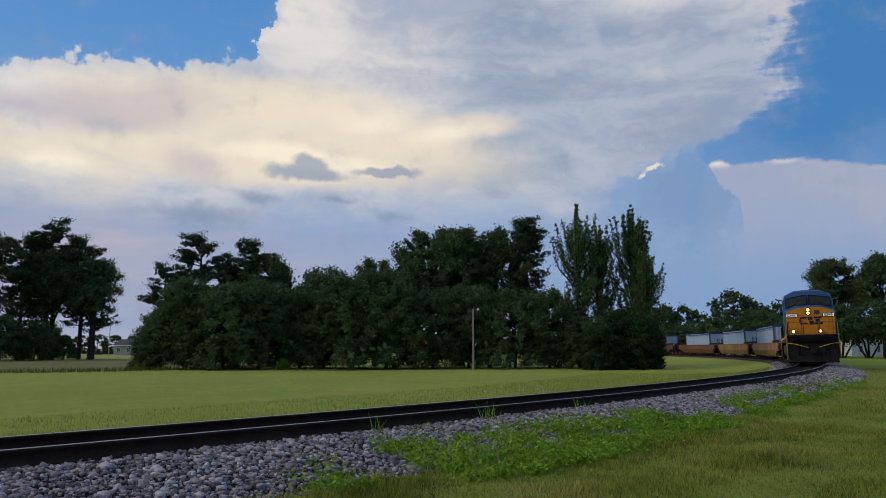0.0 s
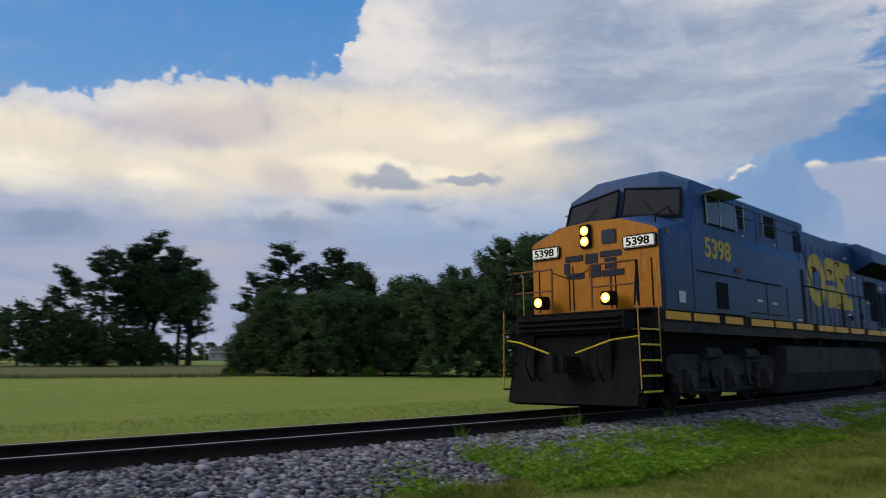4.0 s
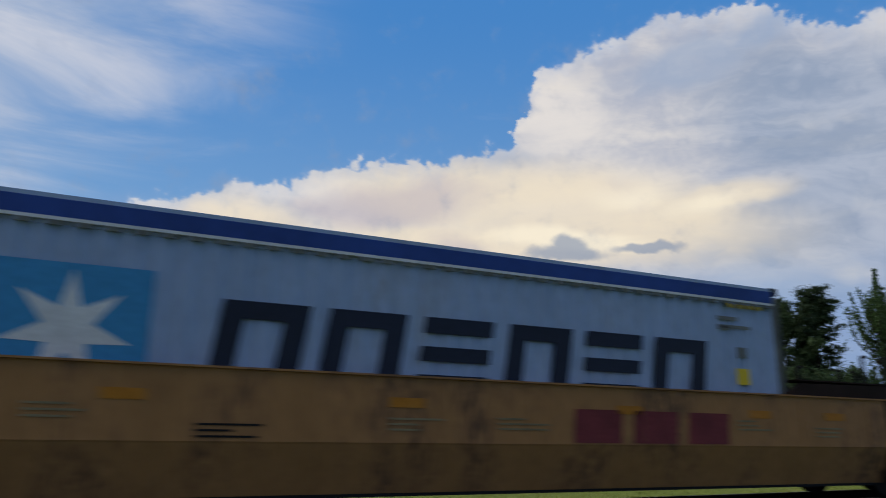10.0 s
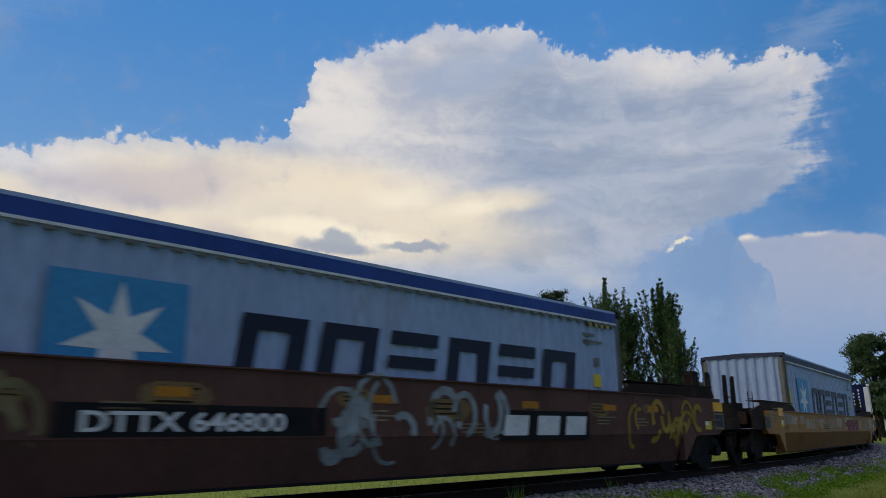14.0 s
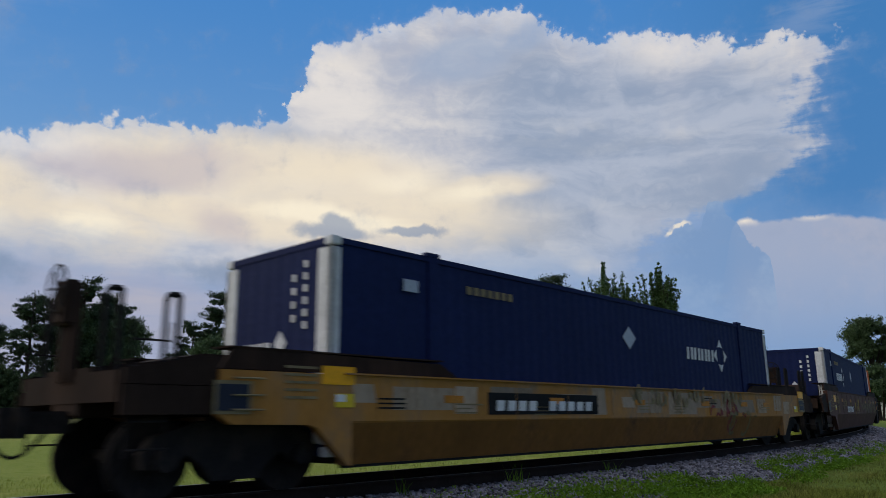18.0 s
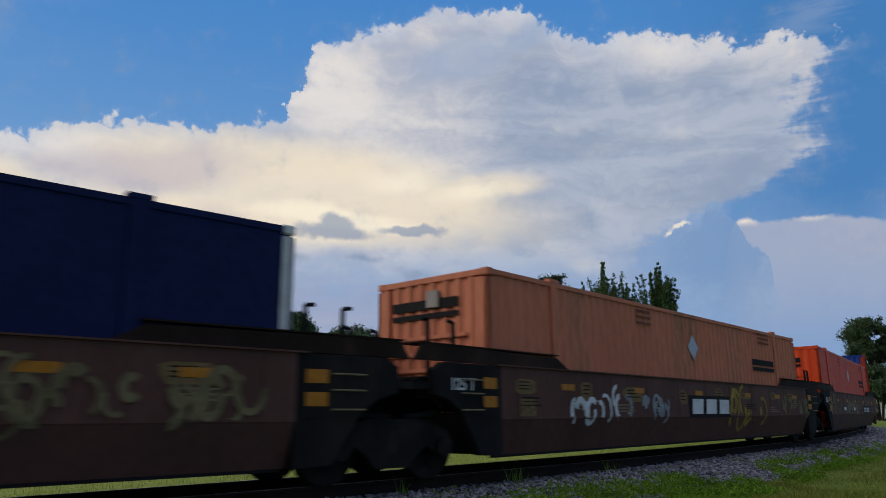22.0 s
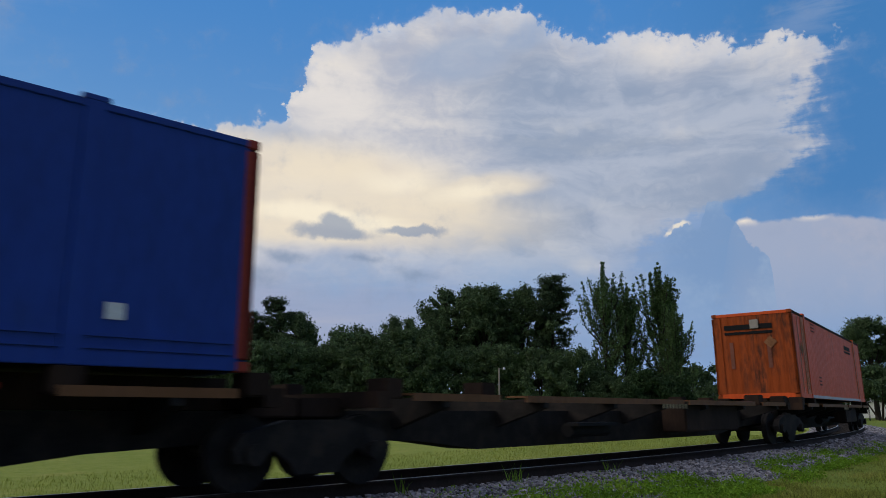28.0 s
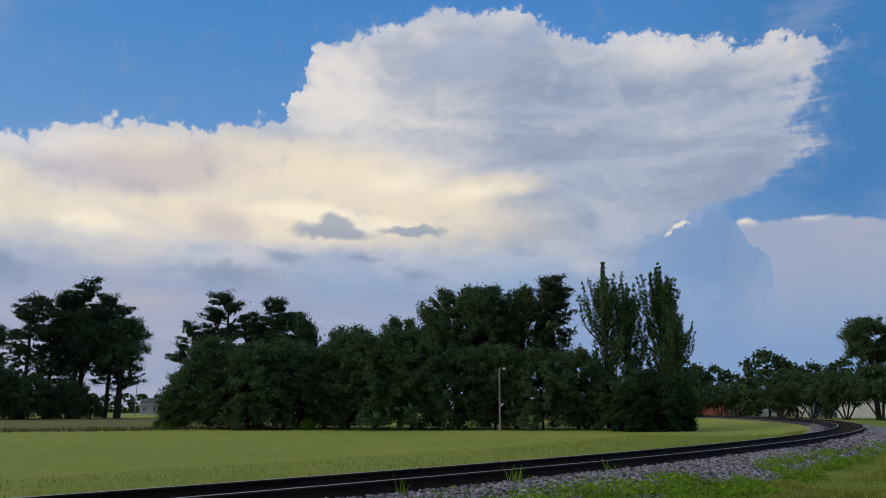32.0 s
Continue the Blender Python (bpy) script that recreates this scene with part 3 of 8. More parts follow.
M["signal_red"] = glowing("lit_red_signal", (1.0, 0.05, 0.12), 6.0)
M["number_board"] = glowing("lit_number_board", (0.85, 0.85, 0.80), 0.25)


ROUGH = (-sin(radians(28)) * 125, cos(radians(28)) * 125, -1.15)   # middle of the unmown far corner


def ground_material():
    mt = bpy.data.materials.new("meadow_grass")
    mt.use_nodes = True
    N, L = mt.node_tree.nodes, mt.node_tree.links
    b = N["Principled BSDF"]
    b.inputs["Roughness"].default_value = 0.95
    b.inputs["Specular IOR Level"].default_value = 0.15
    tc = N.new("ShaderNodeTexCoord")
    prev = None
    for scale, detail, a, c, lo, hi in ((0.045, 5, (0.235, 0.290, 0.052), (0.295, 0.330, 0.070), 0.35, 0.65), (0.35, 6, None, (0.40, 0.36, 0.10), 0.56, 0.8), (2.4, 6, None, (0.20, 0.26, 0.036), 0.46, 0.72), (22.0, 4, None, (0.08, 0.115, 0.02), 0.5, 0.8)):
        n = N.new("ShaderNodeTexNoise")
        n.inputs["Scale"].default_value, n.inputs["Detail"].default_value, n.inputs["Roughness"].default_value = scale, detail, 0.6
        L.new(tc.outputs["Object"], n.inputs["Vector"])
        r = N.new("ShaderNodeMapRange")
        r.inputs[1].default_value, r.inputs[2].default_value = lo, hi
        L.new(n.outputs["Fac"], r.inputs[0])
        x = N.new("ShaderNodeMix")
        x.data_type = "RGBA"
        L.new(r.outputs[0], x.inputs[0])
        if prev is None:
            x.inputs[6].default_value = (*a, 1)
        else:
            L.new(prev, x.inputs[6])
        x.inputs[7].default_value = (*c, 1)
        prev = x.outputs[2]
        last = n
        if scale == 0.35:
            patchy = n
    far = N.new("ShaderNodeVectorMath")
    far.operation = "DISTANCE"
    L.new(tc.outputs["Object"], far.inputs[0])
    far.inputs[1].default_value = (CENTRE.x, CENTRE.y, -0.5)
    edge = N.new("ShaderNodeMapRange")
    edge.inputs[1].default_value, edge.inputs[2].default_value = RADIUS - 2.0, RADIUS + 3.0
    L.new(far.outputs["Value"], edge.inputs[0])
    x = N.new("ShaderNodeMix")
    x.data_type, x.blend_type = "RGBA", "MULTIPLY"
    L.new(edge.outputs[0], x.inputs[0])
    L.new(prev, x.inputs[6])
    x.inputs[7].default_value = (0.72, 0.78, 0.64, 1)
    prev = x.outputs[2]
    away = N.new("ShaderNodeVectorMath")
    away.operation = "DISTANCE"
    L.new(tc.outputs["Object"], away.inputs[0])
    away.inputs[1].default_value = ROUGH
    ragged = N.new("ShaderNodeMath")
    ragged.operation = "MULTIPLY_ADD"
    L.new(patchy.outputs["Fac"], ragged.inputs[0])
    ragged.inputs[1].default_value = 14.0
    L.new(away.outputs["Value"], ragged.inputs[2])
    rim = N.new("ShaderNodeMapRange")
    rim.inputs[1].default_value, rim.inputs[2].default_value = 56.0, 50.0
    L.new(ragged.outputs[0], rim.inputs[0])
    x = N.new("ShaderNodeMix")
    x.data_type = "RGBA"
    L.new(rim.outputs[0], x.inputs[0])
    L.new(prev, x.inputs[6])
    x.inputs[7].default_value = (0.155, 0.150, 0.058, 1)
    prev = x.outputs[2]
    L.new(prev, b.inputs["Base Color"])
    bp = N.new("ShaderNodeBump")
    bp.inputs["Strength"].default_value, bp.inputs["Distance"].default_value = 0.8, 0.08
    L.new(last.outputs["Fac"], bp.inputs["Height"])
    L.new(bp.outputs[0], b.inputs["Normal"])
    return mt


M["meadow"] = ground_material()


# ---- mesh helpers ----
def box(bm, x, y, z, sx, sy, sz, bevel=0.0):
    vs = [bm.verts.new((x + i * sx / 2, y + j * sy / 2, z + k * sz / 2)) for i, j, k in product((-1, 1), repeat=3)]
    fs = [bm.faces.new([vs[i] for i in q]) for q in ((0, 1, 3, 2), (4, 6, 7, 5), (0, 4, 5, 1), (2, 3, 7, 6), (0, 2, 6, 4), (1, 5, 7, 3))]
    if bevel:
        es = list({e for q in fs for e in q.edges})
        bmesh.ops.bevel(bm, geom=es, offset=bevel, segments=2, affect="EDGES")
    return bm


def prism(bm, outline, a, b, axis="x"):
    """An outline of (u, v) drawn out from a to b: along x with (y, z), along y with (x, z), along z with (x, y)."""
    def at(w, u, v):
        return (w, u, v) if axis == "x" else (u, w, v) if axis == "y" else (u, v, w)
    n = len(outline)
    p = [bm.verts.new(at(a, *q)) for q in outline]
    r = [bm.verts.new(at(b, *q)) for q in outline]
    for i in range(n):
        bm.faces.new((p[i], p[(i + 1) % n], r[(i + 1) % n], r[i]))
    bm.faces.new(p[::-1])
    bm.faces.new(r)
    return bm


def rod(bm, a, b, r=0.02, r2=None, n=8):
    a, b = Vector(a), Vector(b)
    q = (b - a).to_track_quat("Z", "Y")
    r2 = r if r2 is None else r2
    rings = [[bm.verts.new(c + q @ Vector((cos(2 * pi * i / n) * k, sin(2 * pi * i / n) * k, 0))) for i in range(n)] for c, k in ((a, r), (b, r2))]
    for i in range(n):
        bm.faces.new((rings[0][i], rings[0][(i + 1) % n], rings[1][(i + 1) % n], rings[1][i]))
    bm.faces.new(rings[0][::-1])
    bm.faces.new(rings[1])
    return bm


def mesh_of(name, bm, mats):
    bmesh.ops.recalc_face_normals(bm, faces=bm.faces)
    me = bpy.data.meshes.new(name)
    bm.to_mesh(me)
    bm.free()
    for mt in mats if isinstance(mats, (list, tuple)) else [mats]:
        me.materials.append(M[mt] if isinstance(mt, str) else mt)
    return me


def part(name, bm, mat, parent, label="", at=None):
    ob = new(name, mesh_of(name, bm, mat))
    ob.parent = parent
    if at is not None:
        ob.matrix_basis = at
    return tagged(ob, label) if label else ob


def thing(name, label, category, group="", kind=""):
    return tagged(new(name), label, category, group, kind)


def raw(name, verts, faces, mat, smooth=False):
    me = bpy.data.meshes.new(name)
    verts, faces = np.asarray(verts, dtype=np.float32), np.asarray(faces, dtype=np.int32)
    k = faces.shape[1]
    me.vertices.add(len(verts))
    me.vertices.foreach_set("co", verts.ravel())
    me.loops.add(faces.size)
    me.loops.foreach_set("vertex_index", faces.ravel())
    me.polygons.add(len(faces))
    me.polygons.foreach_set("loop_start", np.arange(0, faces.size, k, dtype=np.int32))
    me.update(calc_edges=True)
    me.materials.append(M[mat] if isinstance(mat, str) else mat)
    return me


def letters(text, height, mat, depth=0.004):
    cu = bpy.data.curves.new("writing", "FONT")
    cu.body, cu.size, cu.extrude, cu.offset = text, height * 1.42, depth, height * 0.035
    ob = bpy.data.objects.new("writing", cu)
    scene.collection.objects.link(ob)
    bpy.context.view_layer.update()
    me = bpy.data.meshes.new_from_object(ob.evaluated_get(bpy.context.evaluated_depsgraph_get()))
    bpy.data.objects.remove(ob)
    me.materials.clear()
    me.materials.append(M[mat])
    return me


SIDE = Matrix(((-1, 0, 0, 0), (0, 0, 1, 0), (0, 1, 0, 0), (0, 0, 0, 1)))  # writing on a side that faces +y
ENDON = Matrix(((0, 0, 1, 0), (1, 0, 0, 0), (0, 1, 0, 0), (0, 0, 0, 1)))  # writing on an end that faces +x


def writing(name, text, height, mat, parent, x, y, z, turn=SIDE, label="", wide=1.0):
    ob = new(name, letters(text, height, mat))
    ob.parent = parent
    ob.matrix_basis = Matrix.Translation((x, y, z)) @ turn @ Matrix.Diagonal((wide, 1, 1, 1))
    return tagged(ob, label) if label else ob


# ---- ground: one sheet that reaches the horizon ----
def ground_height(r):
    lat = r - RADIUS
    pts = ((-400, -1.2), (-40, -1.15), (-9, -1.05), (-5, -0.85), (-3.2, -0.55), (-2.4, -0.42), (2.2, -0.42), (3.4, -0.44), (5.5, -0.47), (9.0, -0.52), (30, -0.62), (120, -0.9), (400, -1.0))
    return float(np.interp(lat, [p[0] for p in pts], [p[1] for p in pts]))


def build_ground():
    radii = [0.5, 20, 50, 80, 105, 125, 138, 147, 153, 156.5, 158.5, 160, 161.2, 162.2, 163, 163.7, 164.4, 169.1, 169.7, 170.3, 171, 171.8, 172.6, 173.6, 175, 177, 180, 185, 193, 205, 225, 260, 320, 420, 600, 1000, 2000, 4500]
    turns = 720
    v, f = [], []
    for r in radii:
        for k in range(turns):
            a = 2 * pi * k / turns
            d = -TO_TRACK * cos(a) + ALONG * sin(a)
            p = CENTRE + d * r
            bumpy = 0.05 * noise.noise((p.x * 0.6, p.y * 0.6, 0)) + 0.10 * noise.noise((p.x * 0.08, p.y * 0.08, 3)) if abs(r - RADIUS) > 3.6 else 0
            bumpy *= min(1.0, max(0.12, (abs(r - RADIUS) - 8.0) / 20))
            v.append((p.x, p.y, ground_height(r) + bumpy))
    for i in range(len(radii) - 1):
        for k in range(turns):
            f.append((i * turns + k, i * turns + (k + 1) % turns, (i + 1) * turns + (k + 1) % turns, (i + 1) * turns + k))
    me = raw("ground", v, f, "meadow")
    me.polygons.foreach_set("use_smooth", [True] * len(me.polygons))
    tagged(new("ground", me), "mown meadow and rough grass running to the horizon", "ground", kind="structure")


def sweep(name, outline, s0, s1, step, mat):
    """An outline of (lat, z) swept along the curve."""
    n, k = int((s1 - s0) / step) + 1, len(outline)
    v = [on_track(s0 + i * step, lat, z) for i in range(n) for lat, z in outline]
    f = [(i * k + j, i * k + (j + 1) % k, (i + 1) * k + (j + 1) % k, (i + 1) * k + j) for i in range(n - 1) for j in range(k)]
    return raw(name, [tuple(p) for p in v], f, mat)


def build_track():
    lift = sin(radians(CANT))
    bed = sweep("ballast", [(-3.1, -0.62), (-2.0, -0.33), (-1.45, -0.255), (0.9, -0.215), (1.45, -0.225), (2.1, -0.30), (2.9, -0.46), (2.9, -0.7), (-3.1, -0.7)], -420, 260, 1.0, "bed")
    tagged(new("ballast_bed", bed), "crushed-stone ballast bed under the curved track, stone-gap shade painted in", "ballast", kind="structure")
    for name, lat in (("rail_near", 0.7525), ("rail_far", -0.7525)):
        z = lat * lift
        o = [(-0.037, 0), (0.037, 0), (0.037, -0.03), (0.012, -0.05), (0.009, -0.14), (0.075, -0.165), (0.075, -0.185), (-0.075, -0.185), (-0.075, -0.165), (-0.009, -0.14), (-0.012, -0.05), (-0.037, -0.03)]
        rail = tagged(new(name, sweep(name, [(lat + a, z + b) for a, b in o], -420, 260, 1.0, "rail")), "rusty steel rail with a worn bright head", "rail", kind="structure")
        head = new("worn_head", sweep("worn_head", [(lat - 0.028, z + 0.003), (lat + 0.028, z + 0.003), (lat + 0.028, z - 0.004), (lat - 0.028, z - 0.004)], -420, 260, 1.0, "shine"))
        head.parent = rail


build_ground()
build_track()

# ---- the train: each vehicle's own space has x ahead, y towards the camera, z up from the rail heads ----
MOVING = []   # (thing, place along the track at the start, height above the rails)
WHEELS = []   # (wheelset, radius, its place in its truck)


def ellipse(rx, rz, n=20, x=0.0, z=0.0):
    return [(x + cos(2 * pi * i / n) * rx, z + sin(2 * pi * i / n) * rz) for i in range(n)]


def patch(name, x0, x1, z0, z1, y, mat, parent, label="", skew=0.0, thick=0.006):
    """A flat painted or stuck-on panel on a side that faces y."""
    bm = bmesh.new()
    prism(bm, [(x0 + skew * (z1 - z0), z1), (x1 + skew * (z1 - z0), z1), (x1, z0), (x0, z0)], y, y + thick, "y")
    return part(name, bm, mat, parent, label)


def wheelset_mesh(r, name):
    bm = bmesh.new()
    for s in (-1, 1):
        prism(bm, ellipse(r + 0.025, r + 0.025, 28), s * 0.66, s * 0.70, "y")
        prism(bm, ellipse(r, r, 28), s * 0.70, s * 0.80, "y")
        for k in range(4):
            a = k * pi / 2
            prism(bm, ellipse(0.05, 0.05, 8, cos(a) * r * 0.5, sin(a) * r * 0.5), s * 0.79, s * 0.815, "y")
        prism(bm, ellipse(0.11, 0.11, 12), s * 0.80, s * 0.86, "y")
    rod(bm, (0, -0.9, 0), (0, 0.9, 0), 0.08, n=10)
    return mesh_of(name, bm, "steel")


def rim_mesh(r):
    bm = bmesh.new()
    n = 32
    for s in (-1, 1):
        a = [[bm.verts.new((cos(2 * pi * i / n) * q, s * y, sin(2 * pi * i / n) * q)) for i in range(n)] for q, y in ((r * 0.86, 0.803), (r + 0.003, 0.803), (r + 0.003, 0.70), (r + 0.003, 0.702))]
        for u, v in ((0, 1), (1, 2)):
            for i in range(n):
                bm.faces.new((a[u][i], a[u][(i + 1) % n], a[v][(i + 1) % n], a[v][i]))
    return mesh_of("rim", bm, "wheel")


FREIGHT_R, LOCO_R = 0.457, 0.533
MESH_WHEEL = {FREIGHT_R: wheelset_mesh(FREIGHT_R, "wheelset"), LOCO_R: wheelset_mesh(LOCO_R, "wheelset")}
MESH_RIM = {FREIGHT_R: rim_mesh(FREIGHT_R), LOCO_R: rim_mesh(LOCO_R)}


def add_wheelset(truck, x, r):
    w = new("wheelset", MESH_WHEEL[r])
    w.parent = truck
    w.matrix_basis = pose(x, 0, r - truck.location.z)
    WHEELS.append((w, r, x, r - truck.location.z))
    return w


def side_frame_mesh():
    bm = bmesh.new()
    for s in (-1, 1):
        prism(bm, [(-1.15, 0.52), (-1.02, 0.70), (-0.45, 0.86), (0.45, 0.86), (1.02, 0.70), (1.15, 0.52), (1.12, 0.36), (0.80, 0.36), (0.62, 0.50), (0.40, 0.34), (0.30, 0.20), (-0.30, 0.20), (-0.40, 0.34), (-0.62, 0.50), (-0.80, 0.36), (-1.12, 0.36)], s * 0.93, s * 1.10, "y")
        for x in (-0.89, 0.89):
            prism(bm, ellipse(0.13, 0.13, 12, x, 0.457), s * 1.04, s * 1.18, "y")
        for x in (-0.18, 0, 0.18):
            rod(bm, (x, s * 1.0, 0.26), (x, s * 1.0, 0.56), 0.075, n=8)
    box(bm, 0, 0, 0.60, 0.42, 2.1, 0.30)
    return mesh_of("side_frame", bm, "steel")


MESH_FRAME = side_frame_mesh()


def add_truck(car, x, name="truck"):
    t = new(name, MESH_FRAME)
    t.parent = car
    t.matrix_basis = pose(x, 0, 0)
    tagged(t, "grimy cast-steel four-wheel truck")
    for dx in (-0.89, 0.89):
        add_wheelset(t, dx, FREIGHT_R)
    return t


# ---- containers ----
def corrugated(x0, x1, z0, z1, y, pitch=0.278, depth=0.036, out=1, end=False):
    """A corrugated wall: real trapezoid ribs, with a backing."""
    bm = bmesh.new()
    n = max(2, int(abs(x1 - x0) / pitch))
    w = (x1 - x0) / n
    pts = []
    for i in range(n):
        a = x0 + i * w
        pts += [(a, 0), (a + w * 0.26, 0), (a + w * 0.5, -depth), (a + w * 0.76, -depth)]
    pts.append((x1, 0))
    def at(u, d, z):
        return (y + out * d, u, z) if end else (u, y + out * d, z)
    lo = [bm.verts.new(at(u, d, z0)) for u, d in pts]
    hi = [bm.verts.new(at(u, d, z1)) for u, d in pts]
    for i in range(len(pts) - 1):
        bm.faces.new((lo[i], lo[i + 1], hi[i + 1], hi[i]))
    if end:
        box(bm, y - out * (depth + 0.02), (x0 + x1) / 2, (z0 + z1) / 2, 0.03, abs(x1 - x0), z1 - z0)
    else:
        box(bm, (x0 + x1) / 2, y - out * (depth + 0.02), (z0 + z1) / 2, abs(x1 - x0), 0.03, z1 - z0)
    return bm


def container(label, length, paint, post, at, lift, roof="", rib=0.036, front="", end_rib=0.0):
    """An ISO or domestic box: walls, posts, rails, roof, castings, doors."""
    c = thing("container", label, "container", "containers on the train")
    h, w, L = 2.896, 2.59, length
    for s, nm in ((1, "side_wall"), (-1, "side_wall")):
        part(nm, corrugated(-L / 2 + 0.14, L / 2 - 0.14, 0.16, h - 0.10, s * (w / 2 - 0.015), depth=rib, out=s), paint, c)
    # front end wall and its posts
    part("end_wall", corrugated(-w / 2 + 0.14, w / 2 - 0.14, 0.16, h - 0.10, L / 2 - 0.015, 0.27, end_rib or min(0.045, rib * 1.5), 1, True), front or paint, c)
    bm = bmesh.new()
    box(bm, -L / 2 + 0.03, 0, h / 2, 0.05, w - 0.2, h - 0.22)
    doors = part("door", bm, paint, c)
    bm = bmesh.new()
    for y in (-0.85, -0.35, 0.35, 0.85):
        rod(bm, (-L / 2 - 0.03, y, 0.15), (-L / 2 - 0.03, y, h - 0.15), 0.022)
        for z in (0.4, 1.2, 2.4):
            box(bm, -L / 2 - 0.02, y, z, 0.05, 0.14, 0.06)
    bar = new("lock_rod", mesh_of("lock_rod", bm, "post"))
    bar.parent = doors
    for x, y in product((-1, 1), (-1, 1)):
        bm = bmesh.new()
        wide = 0.30 if (L > 13 and x > 0) else 0.20
        box(bm, x * (L / 2 - 0.085), y * (w / 2 - 0.045), h / 2, 0.17, 0.09, h - 0.30, 0.012)
        box(bm, x * (L / 2 - 0.05), y * (w / 2 - wide / 2), h / 2, 0.10, wide, h - 0.30, 0.012)
        p = part("corner_post", bm, post, c)
        for z in (0.06, h - 0.06):
            bm = bmesh.new()
            box(bm, x * (L / 2 - 0.088), y * (w / 2 - 0.08), z, 0.182, 0.17, 0.125, 0.015)
            k = new("corner_casting", mesh_of("corner_casting", bm, "steel" if roof else post))
            k.parent = p
    for y in (-1, 1):
        bm = bmesh.new()
        box(bm, 0, y * (w / 2 - 0.03), 0.085, L - 0.3, 0.06, 0.15, 0.008)
        part("bottom_rail", bm, paint if not roof else "white", c)
        bm = bmesh.new()
        box(bm, 0, y * (w / 2 - 0.03), h - 0.06, L - 0.3, 0.065, 0.09, 0.008)
        part("top_rail", bm, "white" if roof else "sooty" if post == "box_sooty" else paint, c)
    for x, (z, t) in product((-1, 1), ((0.09, 0.16), (h - 0.06, 0.10))):
        bm = bmesh.new()
        box(bm, x * (L / 2 - 0.04), 0, z, 0.07, w - 0.3, t)
        part("end_rail", bm, paint if not roof else "white", c)
    bm = bmesh.new()
    box(bm, 0, 0, 0.06, L - 0.2, w - 0.2, 0.06)
    part("floor", bm, "steel", c)
    if roof:
        bm = bmesh.new()
        o = [(-w / 2 - 0.012, h - 0.26), (-w / 2 - 0.012, h - 0.07), (-w / 2 + 0.12, h + 0.01), (0, h + 0.05), (w / 2 - 0.12, h + 0.01), (w / 2 + 0.012, h - 0.07), (w / 2 + 0.012, h - 0.26), (w / 2 - 0.03, h - 0.26), (w / 2 - 0.03, h - 0.1), (-w / 2 + 0.03, h - 0.1), (-w / 2 + 0.03, h - 0.26)]
        prism(bm, o, -L / 2 + 0.16, L / 2 + 0.012)
        part("tarpaulin", bm, roof, c, "blue tarpaulin roof pulled over the edge")
        for y in (-1, 1):
            bm = bmesh.new()
            for i in range(int(L / 0.278)):
                x = -L / 2 + 0.3 + i * 0.278
                box(bm, x, y * (w / 2 + 0.012), h - 0.32, 0.16, 0.018, 0.05)
            tagged(part("lashing", bm, "post", c), kind="stuff")
            bm = bmesh.new()
            box(bm, 0, y * (w / 2 - 0.002), h - 0.275, L - 0.3, 0.03, 0.035)
            part("eave_rail", bm, "mark", c)
    else:
        bm = bmesh.new()
        box(bm, 0, 0, h - 0.035, L - 0.15, w - 0.05, 0.05)
        for i in range(int(L / 0.55)):
            box(bm, -L / 2 + 0.5 + i * 0.55, 0, h - 0.01, 0.22, w - 0.3, 0.02)
        part("roof", bm, paint, c)
    if L > 13:   # stacking posts at forty feet
        for x, y in product((-6.1, 6.1), (-1, 1)):
            bm = bmesh.new()
            box(bm, x, y * (w / 2 - 0.02), h / 2, 0.22, 0.075, h - 0.02, 0.01)
            box(bm, x, y * (w / 2 - 0.04), h + 0.01, 0.30, 0.12, 0.07, 0.01)
            part("stacking_post", bm, paint, c)
    MOVING.append((c, at, lift))
    return c


def star(bm, x, z, r, inner, points, y0, y1):
    o = [(x + sin(pi * i / points) * (r if i % 2 == 0 else inner), z + cos(pi * i / points) * (r if i % 2 == 0 else inner)) for i in range(points * 2)]
    n = len(o)
    lo = [bm.verts.new((u, y1, v)) for u, v in o]
    back = [bm.verts.new((u, y0, v)) for u, v in o]
    mid = bm.verts.new((x, y1, z))
    for i in range(n):
        bm.faces.new((mid, lo[i], lo[(i + 1) % n]))
        bm.faces.new((lo[i], back[i], back[(i + 1) % n], lo[(i + 1) % n]))


